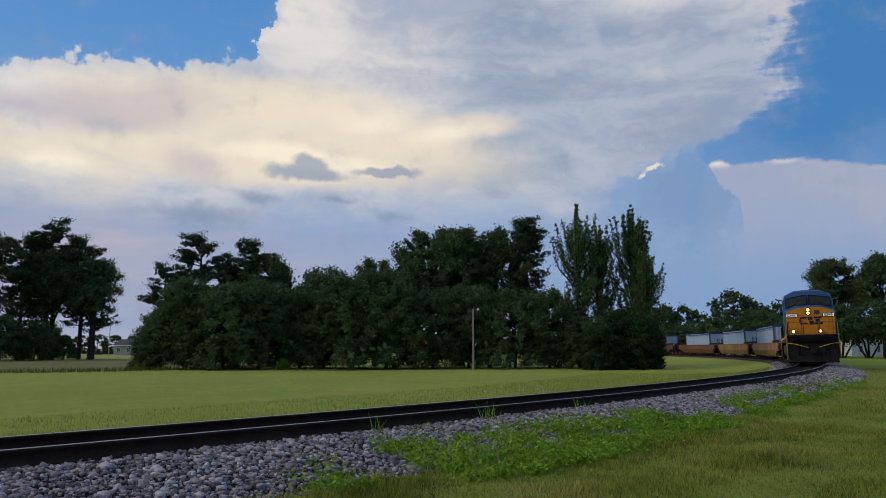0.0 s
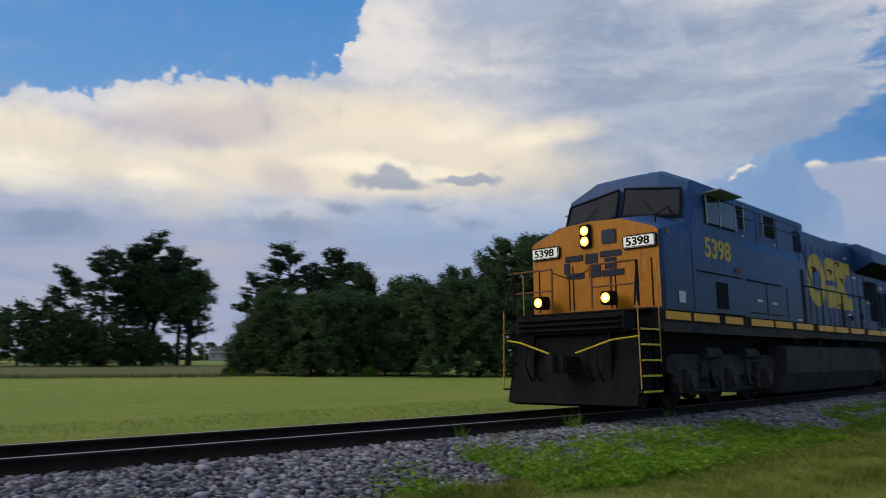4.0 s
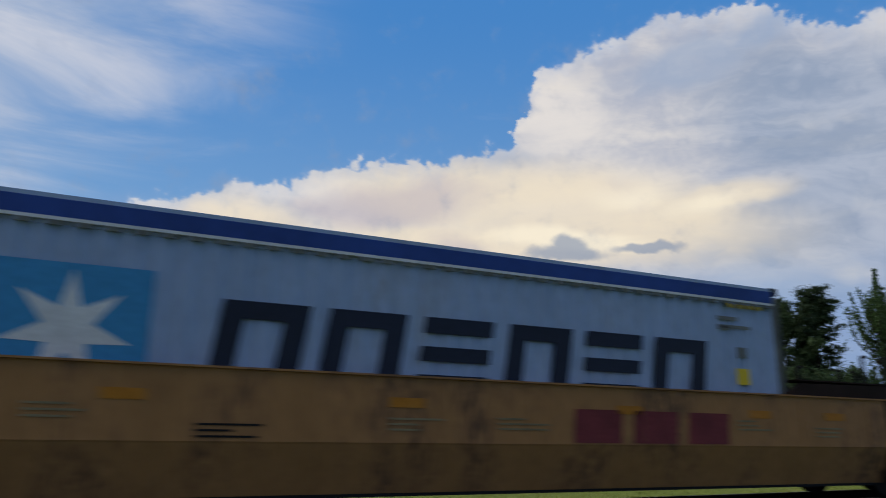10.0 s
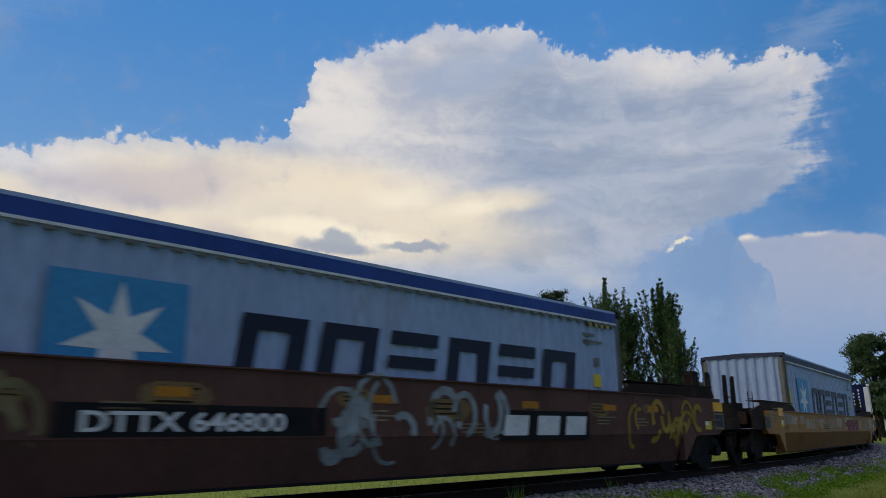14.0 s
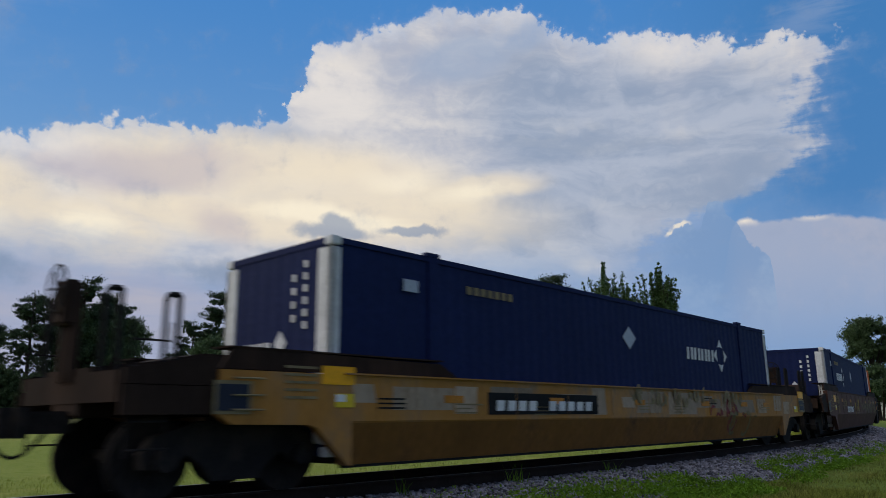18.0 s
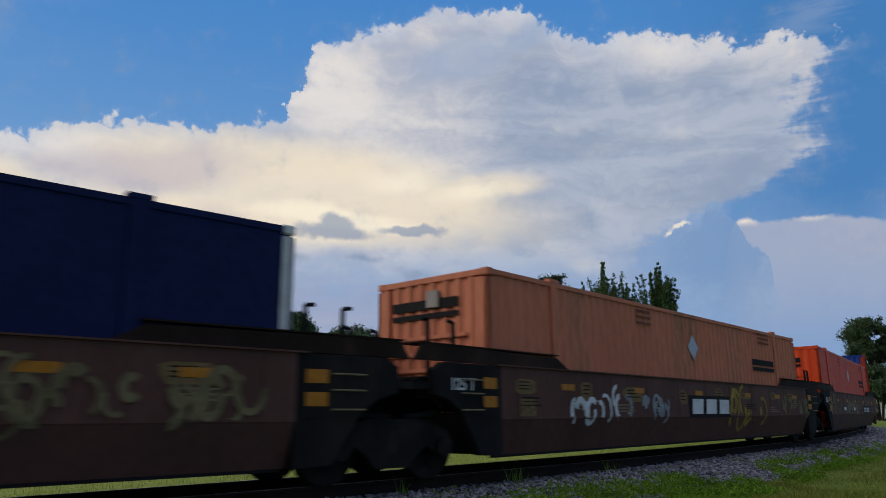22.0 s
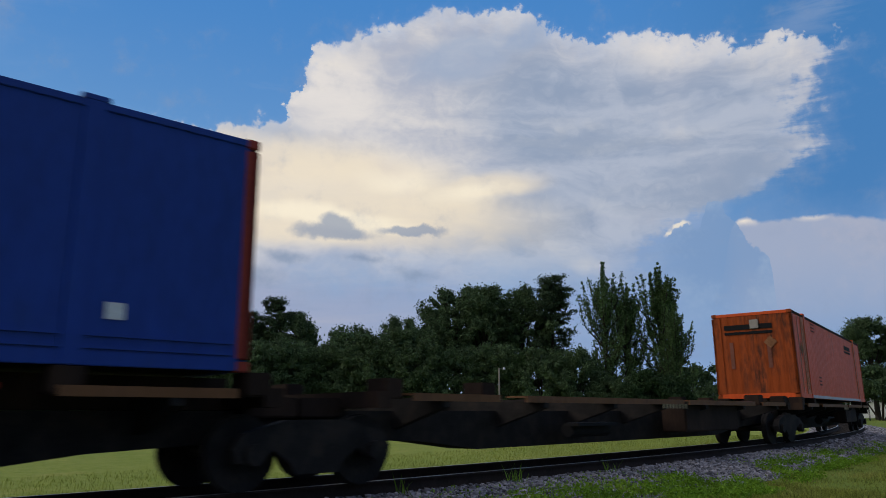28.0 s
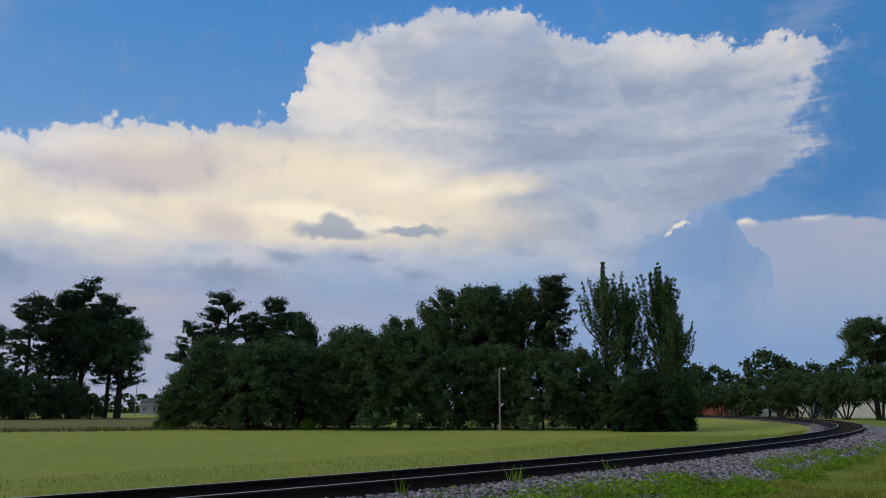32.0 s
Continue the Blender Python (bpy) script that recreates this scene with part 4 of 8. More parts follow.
def white_box(at, roof="tarp"):
    c = container("pale grey container with a blue tarpaulin in a well car" if roof == "tarp" else "pale grey container with a worn dark tarpaulin in a well car", 12.19, "white", "post", at, 0.385, roof=roof, rib=0.03)
    y = 1.293
    patch("logo_square", 3.20, 4.72, 0.95, 2.18, y, "sky_blue", c, "light blue square with a white star")
    bm = bmesh.new()
    star(bm, 3.96, 1.52, 0.60, 0.235, 7, y, y + 0.010)
    part("logo_star", bm, "mark", c)
    # the maker's name as plain slanted blocks
    for i in range(6):
        x = 2.62 - i * 1.20
        if i in (2, 4):
            for z0, z1 in ((1.05, 1.25), (1.41, 1.59), (1.75, 1.95)):
                d = -0.16 * (z0 - 1.05)
                patch("name_bar", x + d, x - 0.96 + d, z0, z1, y, "ink", c, skew=-0.16)
        else:   # two uprights under a bar
            bm = bmesh.new()
            for o in ([(0, 1.05), (0.26, 1.05), (0.26, 1.75), (0, 1.75)], [(0.70, 1.05), (0.97, 1.05), (0.97, 1.75), (0.70, 1.75)], [(0, 1.75), (0.97, 1.75), (0.97, 1.95), (0, 1.95)]):
                prism(bm, [(x - u - 0.16 * (v - 1.05), v) for u, v in o], y, y + 0.006, "y")
            part("name_bar", bm, "ink", c)
    patch("hazard_label", -5.30, -5.05, 1.34, 1.58, y, "label", c)
    for k, (a, b, z0, z1) in enumerate(((-4.75, -5.15, 2.30, 2.36), (-4.75, -5.0, 2.15, 2.21), (-4.75, -5.4, 2.18, 2.23), (-5.1, -5.28, 1.74, 1.90))):
        patch("data_bar", a, b, z0, z1, y, "post", c)
    patch("corner_mark", 5.92, 5.78, 1.25, 1.75, y + 0.002, "label", c)
    for i in range(9):   # tape under the eave
        patch("tape", -4.9 - i * 0.1, -4.96 - i * 0.1, 2.50, 2.56, y + 0.02, "label" if i % 2 else "black", c, skew=0.5)
    return c


def navy_box(at, text_x):
    c = container("dark blue container with white corner posts in a well car", 16.15, "box_navy", "mark", at, 0.40, rib=0.006)
    y = 1.287
    for i in range(4):   # the owner's name as plain blocks, and its ring of chevrons
        x = text_x - i * 0.40
        patch("name_block", x, x - 0.11, 1.78, 2.07, y, "mark", c, skew=-0.1)
        patch("name_block", x - 0.22, x - 0.33, 1.78, 2.07, y, "mark", c, skew=-0.1)
    bm = bmesh.new()
    for k in range(4):
        a = k * pi / 2
        cx, cz = text_x - 1.98 + cos(a) * 0.26, 1.95 + sin(a) * 0.26
        prism(bm, [(cx + cos(a + q) * r, cz + sin(a + q) * r) for q, r in ((0, 0.15), (1.9, 0.16), (pi, 0.02), (-1.9, 0.16))], y, y + 0.006, "y")
    part("logo_diamond", bm, "mark", c)
    bm = bmesh.new()
    prism(bm, [(0.34, 2.08), (0.06, 2.32), (-0.22, 2.08), (0.06, 1.84)], y, y + 0.006, "y")
    part("placard_holder", bm, "silver", c)
    patch("data_plate", 6.75, 6.45, 2.28, 2.46, y + 0.03, "silver", c)
    for i in range(7):
        patch("data_bar", 5.3 - i * 0.18, 5.18 - i * 0.18, 2.40, 2.53, y, "mark_dim", c)
    x = 8.075
    for i in range(4):
        bm = bmesh.new()
        box(bm, x, -0.66 + i * 0.18, 1.48, 0.010, 0.11, 0.12)
        part("name_block", bm, "mark", c)
    bm = bmesh.new()
    prism(bm, [(0.06, 1.50), (0.20, 1.68), (0.34, 1.50), (0.20, 1.32)], x - 0.006, x + 0.008)
    part("logo_diamond", bm, "mark", c)
    for i in range(10):
        bm = bmesh.new()
        box(bm, x, 0.48 if i < 4 else 0.74, (2.40 - i * 0.19) if i < 4 else (3.25 - i * 0.17), 0.010, 0.075, 0.10)
        part("number_bar", bm, "mark", c)
    return c


def orange_box(at, paint, lift, name_x, label, ribs=0.03, old=False):
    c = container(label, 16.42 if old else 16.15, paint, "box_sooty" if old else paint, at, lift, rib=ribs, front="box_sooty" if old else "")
    y = 1.290
    patch("name_block", name_x, name_x - 1.78, 1.86 if not old else 2.28, 2.02 if not old else 2.46, y, "black", c, skew=-0.1)
    patch("name_bar", name_x, name_x - 1.82, 1.70 if not old else 2.14, 1.80 if not old else 2.22, y, "black", c, skew=-0.1)
    bm = bmesh.new()
    zx = 0.0 if not old else 7.05
    prism(bm, [(zx + 0.3, 2.08), (zx, 2.38), (zx - 0.3, 2.08), (zx, 1.78)] if not old else [(zx + 0.25, 1.65), (zx, 1.9), (zx - 0.25, 1.65), (zx, 1.4)], y, y + 0.006, "y")
    part("placard_holder", bm, "rust" if old else "silver", c)
    for a, b, z0, z1 in ((4.9, 4.2, 2.42, 2.47), (4.3, 3.8, 0.5, 0.9)) if old else ((-4.7, -5.6, 2.5, 2.56), (2.9, 2.2, 2.42, 2.48)):
        for k in range(3):
            patch("data_bar", a - 0.02 * k, b, z0 + 0.13 * k, z0 + 0.05 + 0.13 * k, y, "brick", c)
    x = 8.213 if old else 8.078
    for z, t in ((2.40, 0.17), (2.20, 0.09)):
        bm = bmesh.new()
        box(bm, x, -0.12, z, 0.012, 1.55, t)
        part("name_block", bm, "black", c)
    bm = bmesh.new()
    box(bm, x + 0.02, 0.10, 2.48, 0.06, 0.28, 0.30, 0.01)
    part("vent_box", bm, "pole", c)
    if old:
        for xs in (6.3, -6.2):
            patch("stacking_panel", xs + 0.38, xs - 0.38, 0.14, 2.82, y - 0.002, "box_faded", c, "scraped faded panel")
            for k in (-0.22, 0.0, 0.22):
                patch("panel_stripe", xs + k + 0.03, xs + k - 0.03, 0.3, 2.6, y + 0.005, "rust", c)
        bm = bmesh.new()
        prism(bm, [(0.35, 1.85), (0.56, 2.06), (0.77, 1.85), (0.56, 1.64)], x - 0.004, x + 0.01)
        part("placard_holder", bm, "rust", c)
        for yy in (-0.7, 0.5):
            bm = bmesh.new()
            box(bm, x, yy, 1.45, 0.008, 0.12, 0.9)
            part("soot_streak", bm, "brick", c)
        for xs in (7.4, 6.75):
            patch("yellow_line", xs + 0.025, xs - 0.025, 0.15, 2.75, y, "mark_dim", c)
        patch("bottom_band", 6.2, -6.4, 0.02, 0.12, y + 0.012, "silver", c, "pale grey lower rail")
    else:
        for k in range(5):   # pressed ribs low on the front
            bm = bmesh.new()
            box(bm, x, -0.1, 0.7 + 0.28 * k, 0.05, 1.9, 0.07, 0.01)
            part("rib", bm, paint, c)
    return c


def blue_box(at):
    c = container("royal blue container with red corner posts on a spine car", 16.15, "box_blue", "red", at, 1.41, rib=0.006, end_rib=0.04)
    y = 1.292
    writing("length_mark", "53", 0.40, "mark", c, 7.28, y, 1.93, label="white stencilled length mark")
    patch("data_plate", 7.34, 6.86, 1.45, 1.75, y, "mark", c)
    writing("plate_text", "110", 0.17, "box_blue", c, 7.28, y + 0.008, 1.52, wide=0.9)
    patch("yellow_label", 7.22, 7.0, 0.45, 0.63, y, "label", c)
    patch("data_plate", 0.16, -0.24, 2.30, 2.62, y, "mark", c)
    bm = bmesh.new()
    prism(bm, [(5.56, 2.15), (5.22, 2.5), (4.9, 2.15), (5.22, 1.76)], y, y + 0.006, "y")
    d = part("logo_diamond", bm, "mark", c, "white diamond with blue waves beside it")
    bm = bmesh.new()
    prism(bm, ellipse(0.17, 0.2, 16, 5.22, 2.14), y + 0.006, y + 0.011, "y")
    k = new("logo_core", mesh_of("logo_core", bm, "box_blue"))
    k.parent = d
    for i in range(12):   # wave lines
        bm = bmesh.new()
        z = 2.48 - i * 0.066
        prism(bm, [(4.98 - j * 0.1, z + 0.016 + 0.018 * sin(j * 1.9)) for j in range(11)] + [(4.98 - j * 0.1, z - 0.010 + 0.018 * sin(j * 1.9)) for j in range(10, -1, -1)], y, y + 0.005, "y")
        part("wave_line", bm, "mark", c)
    for i in range(5):
        patch("name_block", 2.82 - i * 0.42, 2.50 - i * 0.42, 1.28 if i == 0 else 1.30, 1.72 if i == 0 else 1.62, y, "red", c)
    for i in range(10):
        patch("name_block", 0.66 - i * 0.375, 0.40 - i * 0.375, 1.24, 1.76 if i == 0 else 1.62, y, "mark", c)
    patch("data_bar", 5.72, 5.5, 0.50, 0.64, y, "mark", c)
    patch("data_bar", 5.74, 5.48, 0.68, 0.71, y, "mark", c)
    patch("data_bar", -6.4, -6.6, 0.50, 0.68, y, "mark", c)
    bm = bmesh.new()
    box(bm, 0, 1.29, 0.33, 15.7, 0.03, 0.03)
    box(bm, 0, 1.29, 0.20, 15.7, 0.03, 0.03)
    part("lower_flange", bm, "box_blue", c)
    writing("length_mark", "53", 0.36, "mark", c, 8.082, -0.32, 1.95, ENDON)
    for z0, z1, a, b in ((1.50, 1.80, -0.36, 0.06), (0.78, 0.98, -0.38, 0.06)):
        bm = bmesh.new()
        box(bm, 8.08, (a + b) / 2, (z0 + z1) / 2, 0.012, b - a, z1 - z0)
        part("data_plate", bm, "mark", c)
    for i in range(10):
        bm = bmesh.new()
        box(bm, 8.08, 0.55, 2.4 - i * 0.13, 0.012, 0.09, 0.08)
        part("number_bar", bm, "mark_dim", c)
    return c


# ---- well cars and spine cars ----
def graffiti(car, x, w, z, h, y, mat, seed):
    """Faded spray strokes as one painted part of bent bands."""
    r = random.Random(seed)
    bm = bmesh.new()
    for k in range(max(5, int(w / 0.19))):
        cx, cz = x - r.random() * w, z + h * (0.3 + 0.4 * r.random())
        a0, sw, rad = r.random() * 6.28, 2.0 + 3.0 * r.random(), h * (0.22 + 0.25 * r.random())
        t = 0.05 + 0.09 * r.random()
        n = 9
        o = [(cx + cos(a0 + sw * i / n) * rad * 0.8, cz + sin(a0 + sw * i / n) * rad) for i in range(n + 1)]
        q = [(cx + cos(a0 + sw * i / n) * (rad * 0.8 - t), cz + sin(a0 + sw * i / n) * (rad - t)) for i in range(n + 1)]
        d = y + 0.0012 * k
        def deep(v):
            return d if v > 0.84 else d - 0.012 - (0.84 - v) * 0.40
        for i in range(n):
            bm.faces.new([bm.verts.new((u, deep(v), v)) for u, v in (o[i], o[i + 1], q[i + 1], q[i])])
    return tagged(part("graffiti", bm, mat, car, "faded looping spray paint"), kind="stuff")


def ladder(bm, x, y, z0, z1, w=0.4):
    for s in (-1, 1):
        rod(bm, (x + s * w / 2, y, z0), (x + s * w / 2, y, z1), 0.013, n=6)
    n = int((z1 - z0) / 0.28) + 1
    for i in range(n):
        rod(bm, (x - w / 2, y, z0 + 0.08 + i * 0.28), (x + w / 2, y, z0 + 0.08 + i * 0.28), 0.013, n=6)


def well_car(at, paint, top, front_end, rear_end, label, decals, tank=False, seed=1):
    """One well unit. Ends are 'coupler' or 'joint'."""
    c = thing("well_car", label, "rail car", "well cars of the train")
    lo, mid = 0.29, 0.84
    soot = "sooty"
    for s in (-1, 1):
        bm = bmesh.new()
        y = 1.50
        o = [(s * y, top), (s * y, mid), (s * (y - 0.012), mid - 0.02), (s * (y - 0.22), lo), (s * (y - 0.30), lo), (s * (y - 0.30), lo + 0.05), (s * (y - 0.13), mid - 0.02), (s * (y - 0.13), top - 0.1), (s * (y - 0.2), top)]
        prism(bm, o, -8.05, 8.05)
        # sloped ends of the side wall
        for e in (-1, 1):
            b2 = bmesh.new()
            if (front_end if e > 0 else rear_end) == "coupler":
                prism(b2, [(e * 8.05, lo), (e * 8.12, lo + 0.02), (e * 8.60, 0.76), (e * 8.72, 0.80), (e * 9.78, 0.82), (e * 9.95, 0.92), (e * 9.95, top), (e * 8.05, top)], s * (y - 0.13), s * (y - 0.001), "y")
                part("side_end", b2, paint, c)
            else:   # cut back in an arch over the shared truck
                prism(b2, [(e * 8.05, lo), (e * 8.60, lo + 0.03), (e * 8.78, 0.62), (e * 9.02, 0.94), (e * 9.30, 1.12), (e * 9.62, 1.20), (e * 9.62, top - 0.12), (e * 9.40, top), (e * 8.05, top)], s * (y - 0.13), s * (y - 0.001), "y")
                part("side_end", b2, "joint_black", c)
                b2 = bmesh.new()
                box(b2, e * 9.42, s * 1.08, 1.30, 0.62, 0.34, 0.30, 0.03)
                rod(b2, (e * 9.75, s * 1.22, 1.42), (e * 9.15, s * 1.22, 1.02), 0.035, n=8)
                part("side_bearing_arm", b2, "rust" if paint == "tan" and e > 0 else "joint_black", c)
        part("side_wall", bm, paint, c)
        bm = bmesh.new()
        box(bm, 0, s * (y - 0.04), top + 0.012, 16.4, 0.16, 0.022)
        part("top_chord", bm, paint, c)
        bm = bmesh.new()
        box(bm, 0, s * (y - 0.26), lo - 0.02, 16.0, 0.10, 0.035)
        part("bottom_chord", bm, "black", c)
        for i in range(-5, 6):
            bm = bmesh.new()
            box(bm, i * 1.52, s * (y + 0.004), (top + mid) / 2, 0.012, 0.008, top - mid - 0.1)
            part("weld_seam", bm, paint, c)
        for e in (-1, 1):   # raised deflector plates over the ends of the well
            bm = bmesh.new()
            prism(bm, [(e * 5.85, top + 0.02), (e * 6.25, top + 0.22), (e * 9.75, top + 0.27), (e * 9.9, top + 0.02)], s * (y - 0.16), s * (y - 0.10), "y")
            box(bm, e * 8.0, s * (y - 0.30), top + 0.27, 3.6, 0.42, 0.02)
            part("deflector_plate", bm, soot, c)
    for i in range(-6, 7):
        bm = bmesh.new()
        box(bm, i * 1.3, 0, lo + 0.04, 0.18, 2.5, 0.08)
        part("cross_bearer", bm, "steel", c)
    for e, kind in ((1, front_end), (-1, rear_end)):
        reach = 11.0 if kind == "coupler" else 9.85
        bm = bmesh.new()
        box(bm, e * (8.5 + reach) / 2, 0, 1.12, reach - 8.5, 0.75, 0.42, 0.02)
        box(bm, e * 8.7, 0, 1.24, 0.20, 2.6, 0.56)
        prism(bm, [(e * 8.7, 1.42), (e * 9.95, 1.36), (e * 9.95, 1.26), (e * 8.7, 1.30)], -1.42, 1.42, "y")
        part("end_platform", bm, soot if kind == "coupler" else "joint_black", c)
        bm = bmesh.new()
        box(bm, e * 8.13, 0, 0.64, 0.03, 2.3, 0.62)
        part("well_bulkhead", bm, "joint_black", c)
        if kind == "coupler":
            bm = bmesh.new()
            box(bm, e * 10.45, 0, 1.36, 1.1, 2.5, 0.05)
            box(bm, e * 10.98, 0, 1.22, 0.06, 2.6, 0.32)
            part("crossover_deck", bm, soot, c)
            bm = bmesh.new()
            box(bm, e * 11.2, 0, 0.86, 0.5, 0.24, 0.24)
            prism(bm, [(e * 11.42, -0.16), (e * 11.66, -0.14), (e * 11.66, 0.02), (e * 11.54, 0.04), (e * 11.54, 0.16), (e * 11.42, 0.18)], 0.70, 1.02, "z")
            rod(bm, (e * 11.05, -1.1, 0.78), (e * 11.3, 0.0, 0.95), 0.015)
            part("coupler", bm, "steel", c)
            bm = bmesh.new()
            pts = [(e * (11.05 + 0.55 * i / 6), -0.35 - 0.05 * i, 0.75 - 0.28 * sin(pi * i / 6)) for i in range(7)]
            for p, q in zip(pts, pts[1:]):
                rod(bm, p, q, 0.022, n=6)
            part("air_hose", bm, "black", c)
            for s in (-1, 1):
                bm = bmesh.new()
                ladder(bm, e * 10.7, s * 1.36, 0.5, 1.9, 0.42)
                part("ladder", bm, "steel", c)
            for yy, xx in ((0.8, 10.29), (0.8, 10.98), (-0.8, 10.98)):   # bent guide posts on the deck
                bm = bmesh.new()
                for p, q in zip(((xx, 1.40), (xx, 2.22), (xx - 0.03, 2.30), (xx - 0.16, 2.31)), ((xx, 2.22), (xx - 0.03, 2.30), (xx - 0.16, 2.31), (xx - 0.18, 1.40))):
                    rod(bm, (e * p[0], yy, p[1]), (e * q[0], yy, q[1]), 0.036, n=6)
                part("end_stanchion", bm, "black", c)
            bm = bmesh.new()   # sloping end casting between the deck and the well
            prism(bm, [(e * 8.75, top + 0.24), (e * 9.7, top + 0.24), (e * 10.15, 1.56), (e * 11.0, 1.44), (e * 11.0, 1.24), (e * 8.75, 1.24)], -0.62, 0.62, "y")
            part("end_casting", bm, soot, c)
            for s in (-1, 1):
                bm = bmesh.new()
                prism(bm, [(e * 9.95, 1.56), (e * 10.2, 1.54), (e * 11.0, 1.40), (e * 11.0, 1.24), (e * 9.95, 1.24)], s * 1.38, s * 1.44, "y")
                part("end_gusset", bm, soot, c)
                bm = bmesh.new()
                box(bm, e * 10.45, s * 1.44, 1.08, 1.15, 0.05, 0.30)
                part("side_step", bm, "sooty", c)
                for z in (0.98, 1.14, 1.33):
                    bm = bmesh.new()
                    rod(bm, (e * 9.4, s * 1.53, z), (e * 9.8, s * 1.53, z), 0.013, n=6)
                    part("grab_iron", bm, "mark_dim", c)
                bm = bmesh.new()   # reporting frame at the end of the side
                o = [(e * 9.55, 0.93), (e * 10.03, 0.93), (e * 10.03, 1.30), (e * 9.55, 1.30)]
                prism(bm, o, s * 1.505, s * 1.512, "y")
                fr = part("placard_frame", bm, "mark_dim", c)
                bm = bmesh.new()
                prism(bm, [(e * 9.59, 0.97), (e * 9.99, 0.97), (e * 9.99, 1.26), (e * 9.59, 1.26)], s * 1.512, s * 1.516, "y")
                part("placard", bm, "ink", fr)
            if e > 0 or tank:
                bm = bmesh.new()
                ring = [Vector((e * 11.22, cos(2 * pi * k / 18) * 0.27, 2.36 + sin(2 * pi * k / 18) * 0.27)) for k in range(18)]
                for k in range(18):
                    rod(bm, ring[k], ring[(k + 1) % 18], 0.016, n=5)
                for k in range(3):
                    rod(bm, ring[k * 3], ring[k * 3 + 9], 0.012, n=5)
                wheel = part("hand_brake", bm, "black", c, "spoked hand-brake wheel")
                bm = bmesh.new()
                box(bm, e * 11.08, 0.0, 2.20, 0.20, 0.34, 0.52, 0.03)
                box(bm, e * 11.02, -0.12, 1.75, 0.09, 0.09, 0.9)
                box(bm, e * 11.02, 0.12, 1.75, 0.09, 0.09, 0.9)
                part("brake_housing", bm, soot, c)
        else:
            for s in (-1, 1):
                for xx in (8.5, 9.1):
                    bm = bmesh.new()
                    rod(bm, (e * xx, s * 0.9, 1.4), (e * xx, s * 0.9, 2.36), 0.035)
                    rod(bm, (e * xx, s * 0.9, 2.36), (e * (xx + 0.14), s * 0.9, 2.38), 0.03)
                    part("guide_post", bm, "black", c)
                bm = bmesh.new()   # blackened end of the side, with its rungs
                prism(bm, [(e * 8.16, mid + 0.03), (e * 8.96, mid + 0.08), (e * 9.30, 1.14), (e * 9.58, 1.22), (e * 9.58, top - 0.14), (e * 8.16, top - 0.02)], s * 1.498, s * 1.506, "y")
                part("black_panel", bm, "joint_black", c)
                for z in (0.98, 1.22, 1.42):
                    bm = bmesh.new()
                    rod(bm, (e * 8.55, s * 1.54, z), (e * 9.05, s * 1.54, z), 0.013, n=6)
                    part("grab_iron", bm, "mark_dim", c)
                for z in (1.02, 1.30):
                    bm = bmesh.new()
                    prism(bm, [(e * 8.18, z), (e * 8.5, z), (e * 8.5, z + 0.17), (e * 8.18, z + 0.17)], s * 1.508, s * 1.512, "y")
                    part("reflector", bm, "amber", c)
        for s in (-1, 1):
            bm = bmesh.new()
            rod(bm, (e * 9.0, s * 1.05, 0.95), (e * 9.8, s * 1.05, 0.88), 0.05)
            part("brake_rod", bm, "joint_black", c)
            bm = bmesh.new()
            box(bm, e * 7.85, s * 1.1, 0.62, 0.3, 0.2, 0.35, 0.02)
            part("brake_valve", bm, "joint_black", c)
    if tank:
        bm = bmesh.new()
        rod(bm, (-10.38, 0.1, 2.16), (-9.50, 0.1, 2.16), 0.20, n=18)
        rod(bm, (-10.38, 0.1, 2.16), (-10.46, 0.1, 2.16), 0.20, 0.11, n=18)
        rod(bm, (-9.50, 0.1, 2.16), (-9.42, 0.1, 2.16), 0.20, 0.11, n=18)
        for x in (-10.2, -9.7):
            box(bm, x, 0.1, 1.85, 0.06, 0.28, 0.44)
        part("air_reservoir", bm, "rust", c, "rust-brown air reservoir")
    add_truck(c, -9.85 if rear_end == "joint" else -9.45)
    if front_end == "coupler":
        add_truck(c, 9.45)
    y = 1.501
    for name, x0, x1, z0, z1, mt in decals:
        patch(name, x0, x1, z0, z1, y, mt, c)
    for i, x in enumerate((6.3, 3.6, 0.6, -2.6, -5.0, -6.6)):   # reflective squares along the side
        patch("reflector", x, x - 0.42, top - 0.34, top - 0.23, y + 0.001, "amber", c)
    if front_end == "coupler":
        ahead = 1.05 if paint == "tan" else 0.0
        patch("reflector", 8.55 + ahead, 8.02 + ahead, 1.29, 1.52, y + 0.001, "stripe", c)
    else:
        writing("load_mark", "125 T", 0.17, "mark", c, 9.28, y + 0.008, 1.27)
    if rear_end == "coupler":
        patch("reflector", -9.55, -10.02, 1.33, 1.54, y + 0.002, "stripe", c)
    if front_end == "coupler":
        patch("routing_label", 8.33 + ahead * 0.8, 8.03 + ahead * 0.8, 1.01, 1.18, y + 0.001, "label", c)
        patch("routing_square", 8.33 + ahead * 0.8, 8.18 + ahead * 0.8, 1.08, 1.17, y + 0.008, "mark", c)
        for k in range(5):
            patch("stencil_bar", 9.1, 8.62, 1.50 - 0.09 * k, 1.47 - 0.09 * k, y, "mark_dim", c)
    if rear_end == "coupler":
        patch("routing_label", -9.1, -9.4, 0.93, 1.11, y + 0.001, "label", c)
        patch("routing_square", -9.1, -9.25, 1.02, 1.10, y + 0.008, "mark", c)
    r = random.Random(seed)
